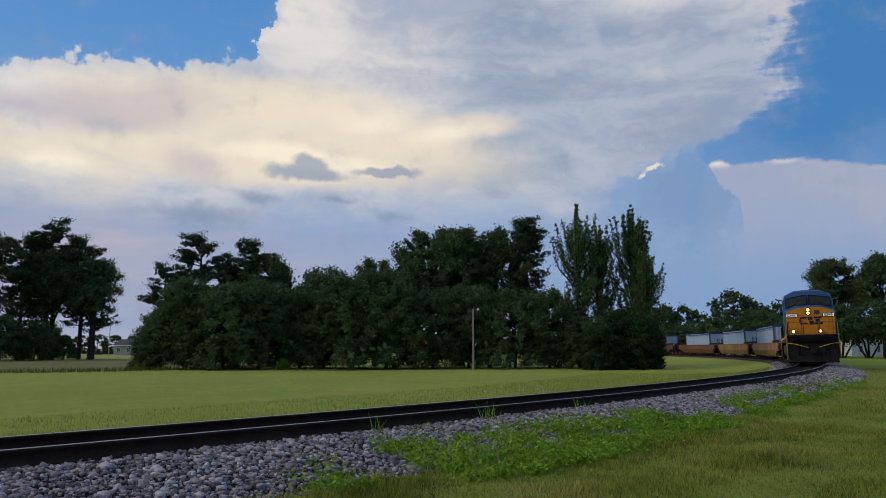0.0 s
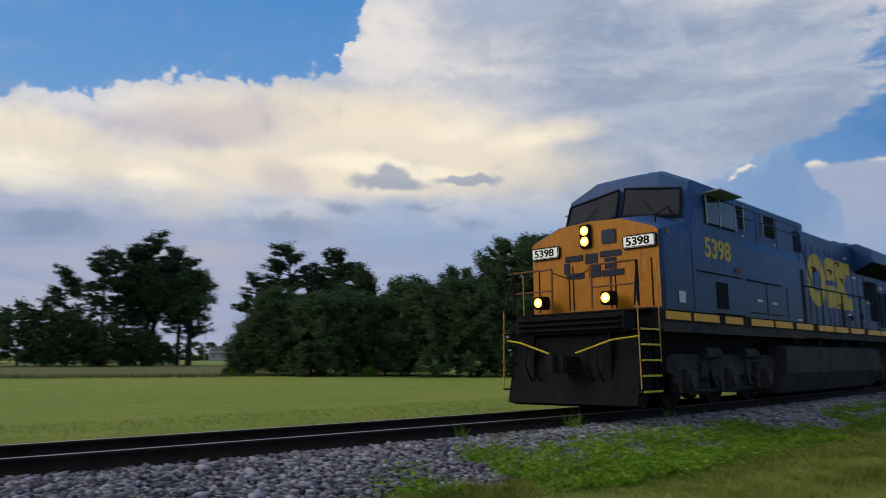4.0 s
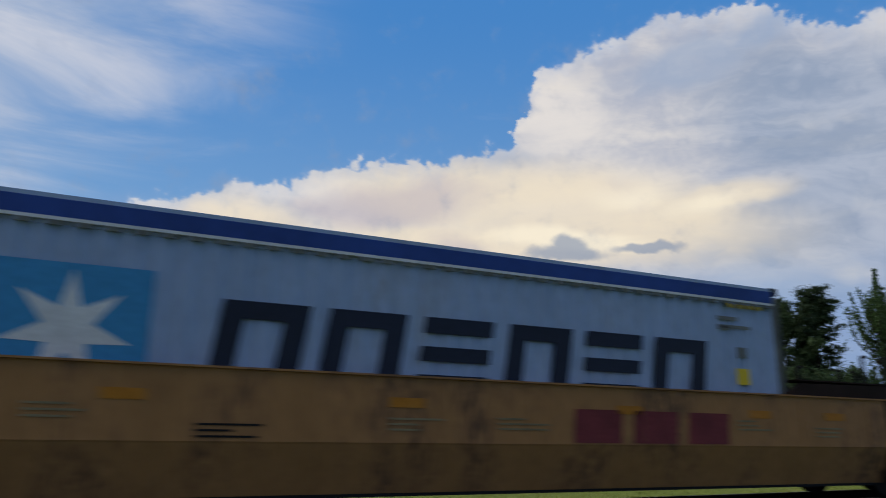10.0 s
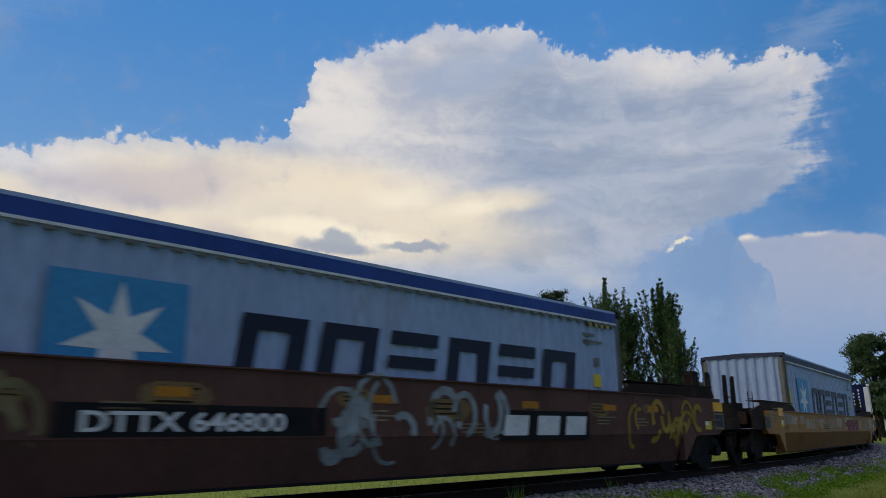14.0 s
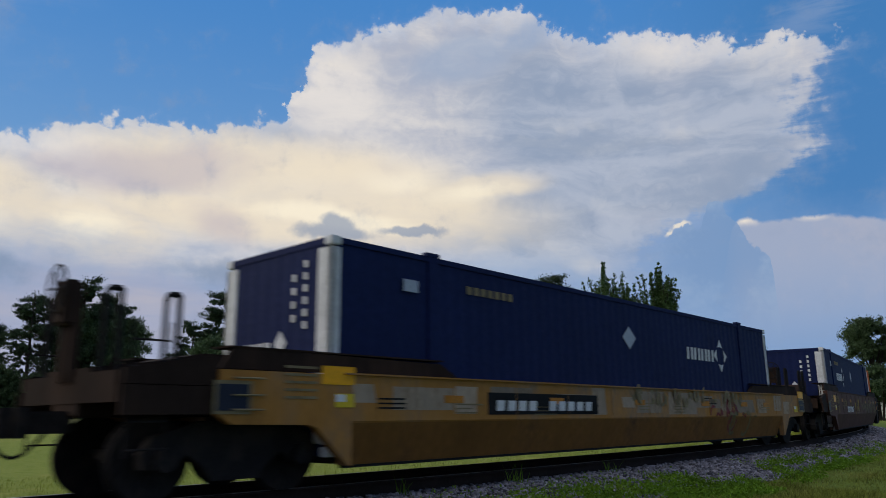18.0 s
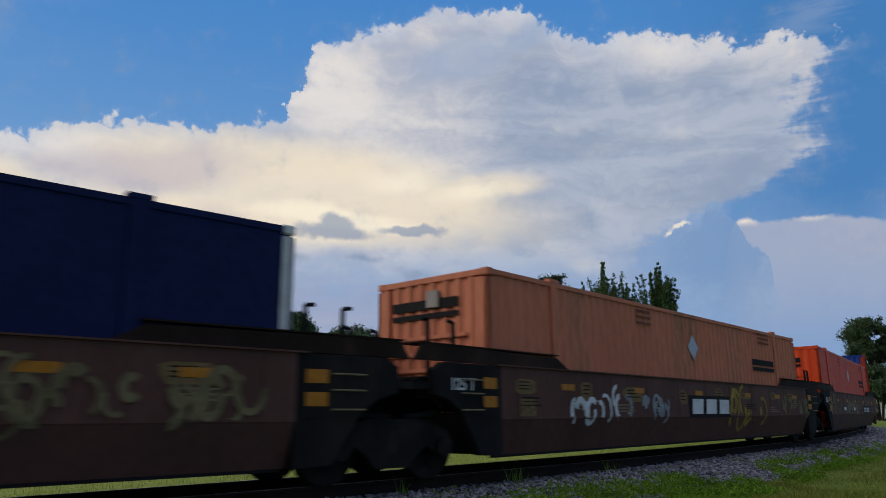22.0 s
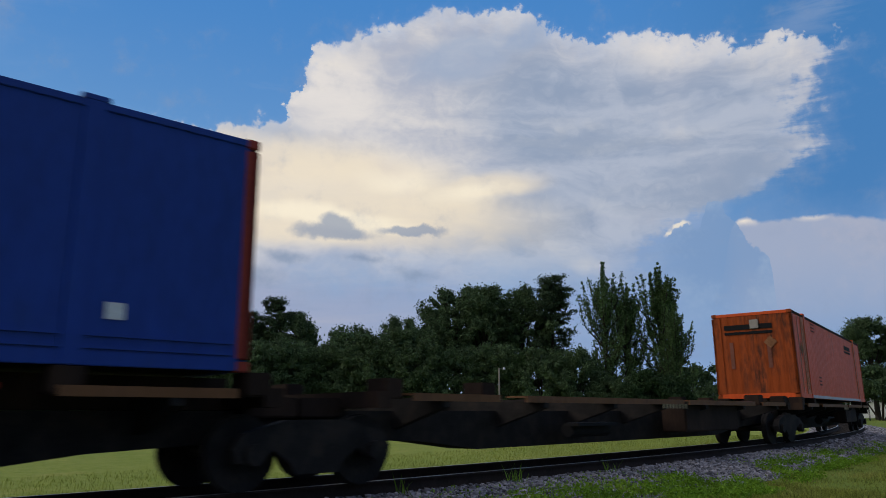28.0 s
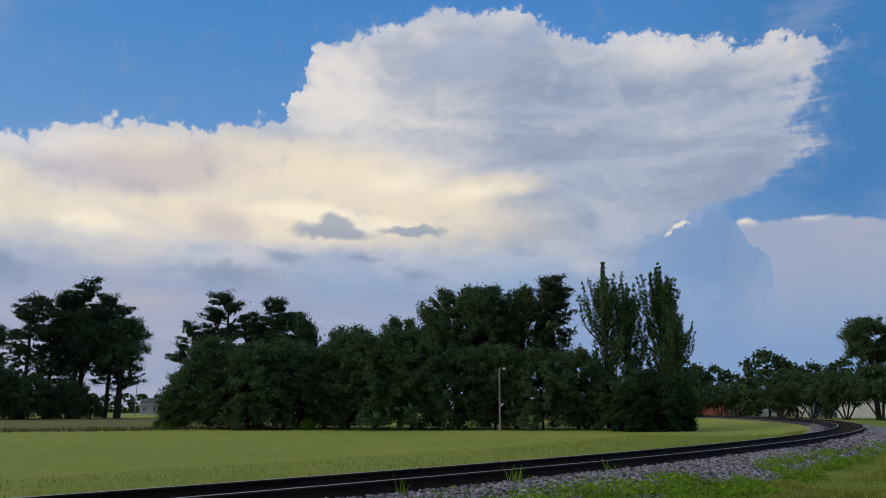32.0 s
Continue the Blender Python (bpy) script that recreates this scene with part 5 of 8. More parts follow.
    for k in range(9):   # rows of small stencilled data
        x, z = 7.4 - k * 1.75 + r.random() * 0.6, 0.98 + 0.28 * r.random()
        for j in range(3):
            if z - 0.06 * j > mid + 0.03:
                patch("stencil_bar", x, x - 0.35 - 0.4 * r.random(), z - 0.06 * j, z - 0.06 * j + 0.022, y, "mark_dim" if k % 3 else "black", c)
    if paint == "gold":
        # thin darker sheet over the lower slope: its shade is painted on
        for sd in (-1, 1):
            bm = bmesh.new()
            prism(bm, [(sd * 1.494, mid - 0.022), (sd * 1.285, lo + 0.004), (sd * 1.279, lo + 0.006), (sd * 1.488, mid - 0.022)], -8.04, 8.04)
            part("lower_panel", bm, "gold_low", c, "rusty gold lower side plate with shade painted into its colour")
        x = 8.0
        while x > -8.6:
            w, z0, z1 = r.uniform(0.35, 1.5), mid + 0.03 + r.uniform(0, 0.24), top - 0.03 - r.uniform(0, 0.16)
            if z1 - z0 > 0.10:
                patch("touch_up_block", x, x - w, z0, z1, y - 0.002, "touch_up", c, skew=r.uniform(-0.3, 0.3), thick=0.003)
            x -= w + r.uniform(-0.05, 0.7)
    if paint == "brown":   # ochre smudges with small dark print along the top of the side
        for k in range(8):
            x, w = 7.2 - k * 1.95 + r.uniform(-0.5, 0.5), r.uniform(0.35, 0.95)
            z1 = top - r.uniform(0.10, 0.22)
            h = r.uniform(0.20, 0.42)
            bm = bmesh.new()
            prism(bm, [(x + w / 2 * cos(q * pi / 7) * r.uniform(0.85, 1.1), z1 - h / 2 + h / 2 * max(-0.8, min(0.8, sin(q * pi / 7) * r.uniform(1.0, 1.35)))) for q in range(14)], y, y + 0.003, "y")
            sm = part("stencil_smudge", bm, "stencil", c)
            for j in range(3):
                patch("stencil_bar", x + w * 0.32, x - w * r.uniform(0.1, 0.34), z1 - h * (0.30 + 0.18 * j), z1 - h * (0.24 + 0.18 * j), y + 0.003, "sooty", sm, thick=0.003)
        patch("length_mark", 7.55, 7.12, 0.88, 1.16, y, "stencil", c)
    MOVING.append((c, at, 0.0))
    return c


def plate_number(x, y0=0.86):
    """The black board behind a car number."""
    return [("number_board", x + 0.1, x - 3.15, y0 - 0.02, y0 + 0.32, "black")]


def number_bars(car, x, z, y=1.509, n=10, w=0.20, gap=0.29, mat="mark", h=0.22):
    for i in range(n):
        if i == 4:
            continue
        patch("number_bar", x - i * gap, x - i * gap - w, z, z + h, y, mat, car, skew=-0.15)


def build_wells():
    brown, tan, gold = "brown", "tan", "gold"
    desc = {tan: "dirty mustard-tan well car", brown: "oxide brown well car with faded graffiti", gold: "weathered golden well car with silvery patches"}
    a = well_car(-85.97, tan, 1.57, "coupler", "joint", desc[tan], plate_number(5.3, 0.86), seed=11)
    number_bars(a, 5.2, 0.90)
    a = well_car(-105.74, tan, 1.57, "joint", "joint", desc[tan], [], seed=12)
    for k in range(3):
        patch("owner_block", -1.9 - k * 0.95, -1.9 - k * 0.95 - 0.75, 0.86, 1.28, 1.502, "wine", a, skew=-0.1)
    a = well_car(-125.40, "tan_dark", 1.57, "joint", "coupler", "sooty brown-tan well car with a rusty air tank", plate_number(-2.1, 0.85), tank=True, seed=13)
    writing("car_number", "DTTX 765432", 0.20, "mark", a, -2.25, 1.509, 0.90, label="white painted car number", wide=1.42)
    a = well_car(-148.75, brown, 1.62, "coupler", "coupler", desc[brown], plate_number(4.5, 0.88), seed=14)
    writing("car_number", "DTTX 646800", 0.20, "mark", a, 4.35, 1.509, 0.92, label="white painted car number", wide=1.42)
    patch("owner_board", -2.0, -4.5, 0.76, 1.24, 1.502, "black", a)
    for x in (-2.1, -2.95, -3.75):
        patch("owner_block", x, x - 0.60, 0.84, 1.16, 1.510, "mark", a, skew=-0.2)
    graffiti(a, 8.0, 2.2, 0.42, 1.0, 1.504, "scrawl_gold", 3)
    graffiti(a, 6.6, 1.8, 0.40, 1.15, 1.504, "scrawl_green", 4)
    graffiti(a, 1.2, 3.2, 0.42, 1.15, 1.504, "scrawl", 5)
    graffiti(a, -6.0, 2.8, 0.55, 0.95, 1.504, "scrawl_gold", 6)
    a = well_car(-171.56, gold, 1.42, "coupler", "coupler", desc[gold], [], seed=15)
    for k in range(3):
        patch("owner_block", -2.3 - k * 0.95, -2.3 - k * 0.95 - 0.75, 0.86, 1.28, 1.502, "wine", a, skew=-0.1)
    patch("spray_patch", -1.9, -4.4, 1.00, 1.18, 1.503, "wine", a, "smeared red overspray")
    a = well_car(-195.18, gold, 1.42, "coupler", "coupler", desc[gold], plate_number(5.2, 0.93), seed=16)
    number_bars(a, 5.1, 0.97, h=0.16)
    graffiti(a, 1.0, 6.0, 1.05, 0.42, 1.503, "mark_dim", 8)
    graffiti(a, -3.0, 2.4, 0.52, 0.8, 1.504, "wine", 9)
    graffiti(a, -3.4, 2.6, 0.40, 0.72, 1.505, "scrawl_green", 10)
    a = well_car(-218.56, brown, 1.66, "coupler", "joint", desc[brown], [], seed=17)
    writing("car_number", "DTTX 723637", 0.22, "mark", a, 4.65, 1.505, 0.92, label="white painted car number", wide=1.1)
    graffiti(a, 2.0, 1.6, 0.8, 0.7, 1.504, "scrawl_gold", 21)
    graffiti(a, -1.0, 6.5, 0.75, 0.72, 1.504, "scrawl_green", 22)
    a = well_car(-238.30, brown, 1.66, "joint", "joint", desc[brown], [("owner_board", 1.0, -1.5, 0.82, 1.32, "black")], seed=18)
    for x in (0.85, 0.05, -0.75):
        patch("owner_block", x, x - 0.60, 0.90, 1.24, 1.510, "mark", a, skew=-0.2)
    graffiti(a, 5.9, 1.7, 0.72, 0.72, 1.504, "mark", 23)
    graffiti(a, 4.1, 2.2, 0.70, 0.6, 1.504, "scrawl", 24)
    graffiti(a, -1.6, 2.4, 0.50, 1.05, 1.504, "scrawl_gold", 25)
    graffiti(a, -5.4, 2.6, 0.80, 0.62, 1.504, "scrawl_green", 26)
    a = well_car(-257.97, brown, 1.66, "joint", "coupler", desc[brown], plate_number(-2.5, 0.88), seed=19)
    writing("car_number", "DTTX 723637", 0.20, "mark", a, -2.65, 1.509, 0.92, label="white painted car number", wide=1.42)
    graffiti(a, 8.2, 1.2, 0.85, 0.7, 1.504, "scrawl_green", 27)
    graffiti(a, 3.4, 3.4, 0.8, 0.6, 1.504, "mark_dim", 28)
    for x in (4.6, 1.4):
        patch("pale_label", x, x - 0.62, 1.0, 1.12, 1.503, "mark", a)


def spine_car(at, front_end, rear_end, label):
    c = thing("spine_car", label, "rail car", "spine cars at the end of the train")
    bm = bmesh.new()
    o = [(-9.0, 0.98), (-9.0, 0.62), (-6.6, 0.50), (-5.2, 0.33), (5.2, 0.33), (6.6, 0.50), (9.0, 0.62), (9.0, 0.98)]
    prism(bm, o, -0.33, 0.33, "y")
    part("centre_sill", bm, "steel", c)
    for s in (-1, 1):
        for x0, x1 in ((7.9, 5.9), (5.2, -0.9), (-1.2, -5.4), (-6.0, -7.9)):
            bm = bmesh.new()
            box(bm, (x0 + x1) / 2, s * 1.20, 1.20, abs(x1 - x0), 0.42, 0.03)
            box(bm, (x0 + x1) / 2, s * 1.40, 1.16, abs(x1 - x0), 0.03, 0.11)
            part("side_deck", bm, "tan_dark", c)
        for x in (8.2, 6.1, -6.1, -8.2):
            bm = bmesh.new()
            box(bm, x, s * 1.13, 1.27, 0.34, 0.42, 0.28, 0.02)
            part("container_pedestal", bm, "sooty", c)
    if "carrying" in label:
        # beam added only to block the sky in the gap under the container
        bm = bmesh.new()
        box(bm, 0, 0, 1.19, 16.6, 0.5, 0.40)
        part("load_rail", bm, "sooty", c)
    for x in (7.2, 4.6, 2.2, 0, -2.2, -4.6, -7.2):
        bm = bmesh.new()
        prism(bm, [(-1.4, 1.17), (1.4, 1.17), (1.4, 1.02), (0.33, 0.70), (-0.33, 0.70), (-1.4, 1.02)], x - 0.07, x + 0.07)
        part("outrigger", bm, "steel", c)
    bm = bmesh.new()
    box(bm, -2.9, 0.95, 0.80, 3.2, 0.6, 0.62, 0.03)
    part("equipment_box", bm, "sooty", c, "dark grey equipment box under the deck")
    bm = bmesh.new()
    box(bm, 2.6, 1.1, 0.72, 1.5, 0.3, 0.06)
    rod(bm, (3.2, 0.9, 0.62), (1.8, 0.9, 0.62), 0.14, n=14)
    part("brake_gear", bm, "black", c)
    for e, kind in ((1, front_end), (-1, rear_end)):
        bm = bmesh.new()
        reach = (10.4 if e > 0 else 9.2) if kind == "coupler" else 9.2
        box(bm, e * (8.4 + reach) / 2, 0, 1.02, reach - 8.4, 1.1, 0.26, 0.02)
        box(bm, e * 8.4, 0, 1.12, 0.25, 2.7, 0.22)
        part("end_platform", bm, "sooty", c)
        if kind == "coupler":
            bm = bmesh.new()
            k = 10.4 if e > 0 else 9.25
            box(bm, e * (k - 0.2), 0, 1.10, 0.5, 2.5, 0.10)
            box(bm, e * k, 0, 0.95, 0.06, 2.4, 0.25)
            box(bm, e * (k + 0.15), 0, 0.86, 0.5, 0.24, 0.24)
            prism(bm, [(e * (k + u), w) for u, w in ((0.35, -0.16), (0.59, -0.14), (0.59, 0.02), (0.47, 0.04), (0.47, 0.16), (0.35, 0.18))], 0.70, 1.02, "z")
            part("coupler", bm, "steel", c)
            bm = bmesh.new()
            for s in (-1, 1):
                ladder(bm, e * (k - 0.3), s * 1.30, 0.45, 1.45, 0.36)
            part("ladder", bm, "steel", c)
            bm = bmesh.new()
            prism(bm, [(a, b + 1.4) for a, b in ellipse(0.22, 0.22, 18, -0.6)], e * (k - 0.1), e * (k - 0.06))
            box(bm, e * (k - 0.2), -0.6, 1.3, 0.14, 0.25, 0.5)
            part("hand_brake", bm, "steel", c)
    add_truck(c, -9.18 if rear_end == "joint" else -7.4)
    if front_end == "coupler":
        add_truck(c, 7.7)
    patch("red_flag_plate", -4.4, -5.5, 1.17, 1.23, 1.30, "red", c)
    for i in range(8):
        patch("number_bar", 0.2 - i * 0.16, 0.1 - i * 0.16, 1.02, 1.12, 1.416, "mark_dim", c)
    MOVING.append((c, at, 0.0))
    return c


build_wells()
white_box(-85.83)
white_box(-105.74)
white_box(-125.40)
white_box(-148.75)
white_box(-171.56, "tarp_dark")
navy_box(-194.98, -2.70)
navy_box(-218.56, 5.02)
orange_box(-238.30, "box_faded", 0.40, -4.05, "sun-faded orange container with black name bars in a well car")
orange_box(-257.97, "box_red", 0.42, -4.05, "red-orange container with black name bars in a well car", 0.014)
spine_car(-279.40, "coupler", "joint", "black spine car with tan side decks carrying a blue container")
spine_car(-297.78, "joint", "joint", "empty black spine car with tan side decks")
spine_car(-316.15, "joint", "coupler", "black spine car with tan side decks carrying an old orange container")
blue_box(-279.40)
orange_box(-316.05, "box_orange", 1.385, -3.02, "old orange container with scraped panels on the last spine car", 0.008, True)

# ---- the locomotive ----
def loft(bm, sections):
    """A solid through half outlines (y, z) at places x, mirrored to both sides."""
    rings = []
    for x, half in sections:
        rings.append([bm.verts.new((x, y, z)) for y, z in half] + [bm.verts.new((x, -y, z)) for y, z in reversed(half)])
    n = len(rings[0])
    for a, b in zip(rings, rings[1:]):
        for i in range(n):
            bm.faces.new((a[i], a[(i + 1) % n], b[(i + 1) % n], b[i]))
    bm.faces.new(rings[0])
    bm.faces.new(rings[-1][::-1])
    return bm


def loco_truck(loco, x):
    bm = bmesh.new()
    for s in (-1, 1):
        prism(bm, [(-2.75, 0.98), (-2.6, 1.06), (2.6, 1.06), (2.75, 0.98), (2.75, 0.72), (2.35, 0.62), (2.3, 0.30), (1.6, 0.30), (1.5, 0.58), (0.4, 0.62), (0.35, 0.28), (-0.35, 0.28), (-0.4, 0.62), (-1.5, 0.58), (-1.6, 0.30), (-2.3, 0.30), (-2.35, 0.62), (-2.75, 0.72)], s * 0.98, s * 1.16, "y")
        for wx in (-1.95, 0, 1.95):
            box(bm, wx, s * 1.20, 0.56, 0.42, 0.16, 0.42, 0.03)
            prism(bm, ellipse(0.16, 0.16, 14, wx, 0.54), s * 1.26, s * 1.33, "y")
            for k in (-0.42, 0.42):
                rod(bm, (wx + k, s * 1.1, 0.50), (wx + k, s * 1.1, 0.86), 0.09, n=10)
        for k in (-0.98, 0.98):
            rod(bm, (k, s * 1.12, 0.95), (k * 0.86, s * 1.28, 0.40), 0.045)
            rod(bm, (k - 0.35, s * 1.22, 1.08), (k + 0.35, s * 1.22, 1.08), 0.12, n=12)
            box(bm, k, s * 0.90, 0.44, 1.02, 0.14, 0.42, 0.03)
            rod(bm, (k - 0.5, s * 1.05, 0.30), (k + 0.5, s * 1.05, 0.34), 0.035, n=8)
            for j in range(4):
                rod(bm, (k * 1.42, s * 1.24, 0.66 + 0.07 * j), (k * 1.42, s * 1.24, 0.69 + 0.07 * j), 0.11, n=12)
    box(bm, 0, 0, 0.78, 4.9, 1.6, 0.30)
    t = part("truck", bm, "grime", loco, "grimy six-wheel cast truck frame")
    t.matrix_basis = pose(x, 0, 0)
    for wx in (-1.95, 0, 1.95):
        add_wheelset(t, wx, LOCO_R)
    return t


def nameless_logo(loco):
    """Large yellow shapes on the hood: a ring, a waved block and a waisted block."""
    y = 0.905
    bm = bmesh.new()
    n = 28
    for i in range(n):
        a, b = 2 * pi * i / n, 2 * pi * (i + 1) / n
        q = [(-0.36 + cos(w) * r, 3.26 + sin(w) * k) for w, r, k in ((a, 0.80, 0.78), (b, 0.80, 0.78), (b, 0.40, 0.36), (a, 0.40, 0.36))]
        bm.faces.new([bm.verts.new((u, y + 0.004, v)) for u, v in q])
    part("logo_ring", bm, "yellow", loco, "large yellow painted ring")
    bm = bmesh.new()
    prism(bm, [(-1.24, 3.34), (-1.24, 3.88), (-1.40, 4.04), (-2.06, 4.04), (-2.06, 3.34)], y - 0.02, y + 0.005, "y")
    prism(bm, [(-1.24, 3.18), (-1.24, 2.50), (-1.90, 2.50), (-2.06, 2.66), (-2.06, 3.18)], y - 0.02, y + 0.005, "y")
    part("logo_block", bm, "yellow", loco, "large yellow painted block")
    bm = bmesh.new()
    prism(bm, [(-2.20, 4.02), (-3.72, 4.02), (-3.72, 3.66), (-3.30, 3.64), (-2.98, 3.27), (-3.30, 2.90), (-3.72, 2.88), (-3.72, 2.50), (-2.10, 2.50), (-2.10, 2.92), (-2.32, 3.27), (-2.14, 3.62)], y - 0.02, y + 0.005, "y")
    part("logo_block", bm, "yellow", loco, "large yellow waisted block")


def build_loco():
    c = thing("locomotive", "dark blue and yellow diesel locomotive with lit headlamps, grimy", "locomotive")
    # frame and walkway
    bm = bmesh.new()
    box(bm, 0, 0, 1.66, 21.0, 2.96, 0.34, 0.02)
    part("underframe", bm, "grime", c)
    bm = bmesh.new()
    box(bm, 0, 0, 1.28, 20.2, 1.7, 0.44)
    part("centre_sill", bm, "black", c)
    bm = bmesh.new()
    box(bm, 0, 0, 1.855, 21.6, 2.95, 0.03)
    part("walkway", bm, "black", c)
    for s in (-1, 1):
        bm = bmesh.new()
        box(bm, 0, s * 1.49, 1.76, 20.9, 0.035, 0.20)
        part("sill_band", bm, "tie", c, "rusty brown sill band")
        x = 10.2
        for k, w in enumerate((1.0, 1.15, 0.9, 1.3, 1.1, 1.2, 1.25, 1.15, 1.3, 1.35, 1.1, 1.2, 0.9, 1.1, 1.3, 0.5)):
            g = 0.14 + 0.16 * ((k * 7) % 3)
            patch("sill_stripe", x, x - w, 1.69, 1.84, 1.508 if s > 0 else -1.514, "stripe", c)
            x -= w + g
        # skirt under the cab
        bm = bmesh.new()
        prism(bm, [(10.25, 1.68), (2.84, 1.68), (2.84, 1.46), (10.25, 1.46)], s * 1.44, s * 1.49, "y")
        part("skirt", bm, "grime", c)
    # cab and nose
    def half(w, zt, zr, top):
        return [(w, 1.87), (w, zt), (w - 0.10, zr), (w * 0.52, top), (0.0, top + 0.02)]
    bm = bmesh.new()
    loft(bm, [(10.22, half(1.46, 3.36, 3.42, 3.66)), (10.16, half(1.52, 3.40, 3.46, 3.70)), (9.04, half(1.52, 3.46, 3.66, 3.90)), (8.98, half(1.52, 3.46, 3.68, 3.95))])
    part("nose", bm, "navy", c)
    bm = bmesh.new()
    loft(bm, [(9.06, half(1.50, 3.3, 3.5, 3.7)), (9.04, half(1.52, 3.46, 3.74, 3.95)), (8.76, half(1.52, 3.96, 4.55, 4.83)), (8.60, half(1.52, 4.0, 4.61, 4.92)), (6.62, half(1.52, 4.0, 4.61, 4.92))])
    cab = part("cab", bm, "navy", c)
    # orange face of the nose
    bm = bmesh.new()
    o = [(-1.46, 1.92), (1.46, 1.92), (1.46, 3.37), (1.36, 3.44), (0.70, 3.68), (0.0, 3.72), (-0.70, 3.68), (-1.36, 3.44), (-1.46, 3.37)]
    prism(bm, o, 10.20, 10.235)
    part("nose_face", bm, "nose", c, "orange-yellow painted front")
    for y0, y1 in ((-1.30, -0.55), (-0.45, 0.42), (0.52, 1.30)):
        for a in (y0, y1):
            bm = bmesh.new()
            box(bm, 10.24, a, 2.40, 0.012, 0.025, 0.9)
            part("door_seam", bm, "tie", c)
    for k, (y0, y1, z0, z1) in enumerate(((-0.62, -0.20, 2.94, 3.06), (-0.66, -0.52, 2.70, 2.92), (-0.60, -0.18, 2.58, 2.70), (-0.14, 0.14, 2.86, 3.06), (-0.06, 0.20, 2.58, 2.82), (0.20, 0.68, 2.96, 3.08), (0.30, 0.56, 2.72, 2.94), (0.22, 0.72, 2.58, 2.70))):
        bm = bmesh.new()
        box(bm, 10.245, (y0 + y1) / 2, (z0 + z1) / 2, 0.014, y1 - y0, z1 - z0, 0.004)
        part("logo_block", bm, "ink", c)
    bm = bmesh.new()
    box(bm, 10.25, 0.42, 3.36, 0.03, 0.32, 0.28, 0.02)
    part("nose_window", bm, "glass", c)
    # head lamps
    bm = bmesh.new()
    box(bm, 10.27, -0.10, 3.42, 0.09, 0.26, 0.48, 0.03)
    housing = part("headlamp_housing", bm, "black", c)
    for z in (3.31, 3.53):
        for nm, r, d, mt in (("headlamp", 0.095, 0.05, "head_lamp"), ("headlamp_bulb", 0.045, 0.056, "head_core")):
            bm = bmesh.new()
            prism(bm, [(-0.10 + cos(2 * pi * i / 20) * r, z + sin(2 * pi * i / 20) * r) for i in range(20)], 10.30, 10.27 + d)
            k = part(nm, bm, mt, housing)
    for y in (-1.06, 0.52):
        bm = bmesh.new()
        box(bm, 10.50, y, 2.12, 0.26, 0.26, 0.26, 0.03)
        ditch = part("ditch_lamp_housing", bm, "black", c)
        for nm, r, d, mt in (("ditch_lamp", 0.095, 0.01, "head_lamp"), ("ditch_lamp_bulb", 0.045, 0.016, "head_core")):
            bm = bmesh.new()
            prism(bm, [(y + cos(2 * pi * i / 20) * r, 2.12 + sin(2 * pi * i / 20) * r) for i in range(20)], 10.62, 10.63 + d)
            part(nm, bm, mt, ditch)
    # number boards at the nose corners
    for s in (-1, 1):
        bm = bmesh.new()
        box(bm, 10.26, s * 1.09, 3.18, 0.08, 0.72, 0.27, 0.03)
        part("board_frame", bm, "black", c)
        bm = bmesh.new()
        box(bm, 10.285, s * 1.09, 3.18, 0.05, 0.66, 0.22, 0.015)
        board = part("number_board", bm, "number_board", c, "lit white number board")
        writing("board_number", "5398", 0.150, "black", board, 10.313, s * 1.09 - 0.27, 3.11, ENDON, wide=1.18)
    # windshields and side windows
    for s in (-1, 1):
        bm = bmesh.new()
        v = [bm.verts.new(p) for p in ((9.115, s * 0.10, 4.00), (9.105, s * 1.34, 3.84), (8.915, s * 1.30, 4.36), (8.915, s * 0.10, 4.56))]
        bm.faces.new(v)
        bmesh.ops.solidify(bm, geom=bm.faces[:], thickness=0.03)
        w = part("windshield", bm, "glass", c)
        bm = bmesh.new()
        ring = [(9.125, s * 0.07, 3.97), (9.115, s * 1.37, 3.80), (8.915, s * 1.33, 4.40), (8.915, s * 0.07, 4.60)]
        for a, b in zip(ring, ring[1:] + ring[:1]):
            rod(bm, a, b, 0.028, n=6)
        part("window_gasket", bm, "black", w)
        bm = bmesh.new()
        rod(bm, (9.17, s * 0.9, 3.88), (9.05, s * 0.55, 4.24), 0.012, n=6)
        part("wiper", bm, "black", w)
        bm = bmesh.new()
        box(bm, 7.56, s * 1.525, 4.02, 1.52, 0.03, 0.62, 0.01)
        fr = part("side_window", bm, "black", c)
        for a, b in ((8.24, 7.66), (7.60, 6.88)):
            bm = bmesh.new()
            box(bm, (a + b) / 2, s * 1.54, 4.02, a - b, 0.02, 0.54)
            part("pane", bm, "glass", fr)
        for xx in (7.63, 6.84, 8.28):
            bm = bmesh.new()
            box(bm, xx, s * 1.545, 4.02, 0.035, 0.03, 0.62)
            part("window_trim", bm, "silver", fr)
        # visor: light from the ground on its underside is painted as pale grey
        bm = bmesh.new()
        prism(bm, [(s * 1.51, 4.34), (s * 1.51, 4.37), (s * 1.90, 4.385), (s * 1.90, 4.36)], 8.35, 7.25)
        part("sun_visor", bm, "house_grey", c, "sheet-metal window visor, pale grey painted in for its ground-lit underside")
        bm = bmesh.new()
        box(bm, 7.70, s * 1.525, 2.26, 0.54, 0.02, 0.55)
        part("vent", bm, "screen", c)
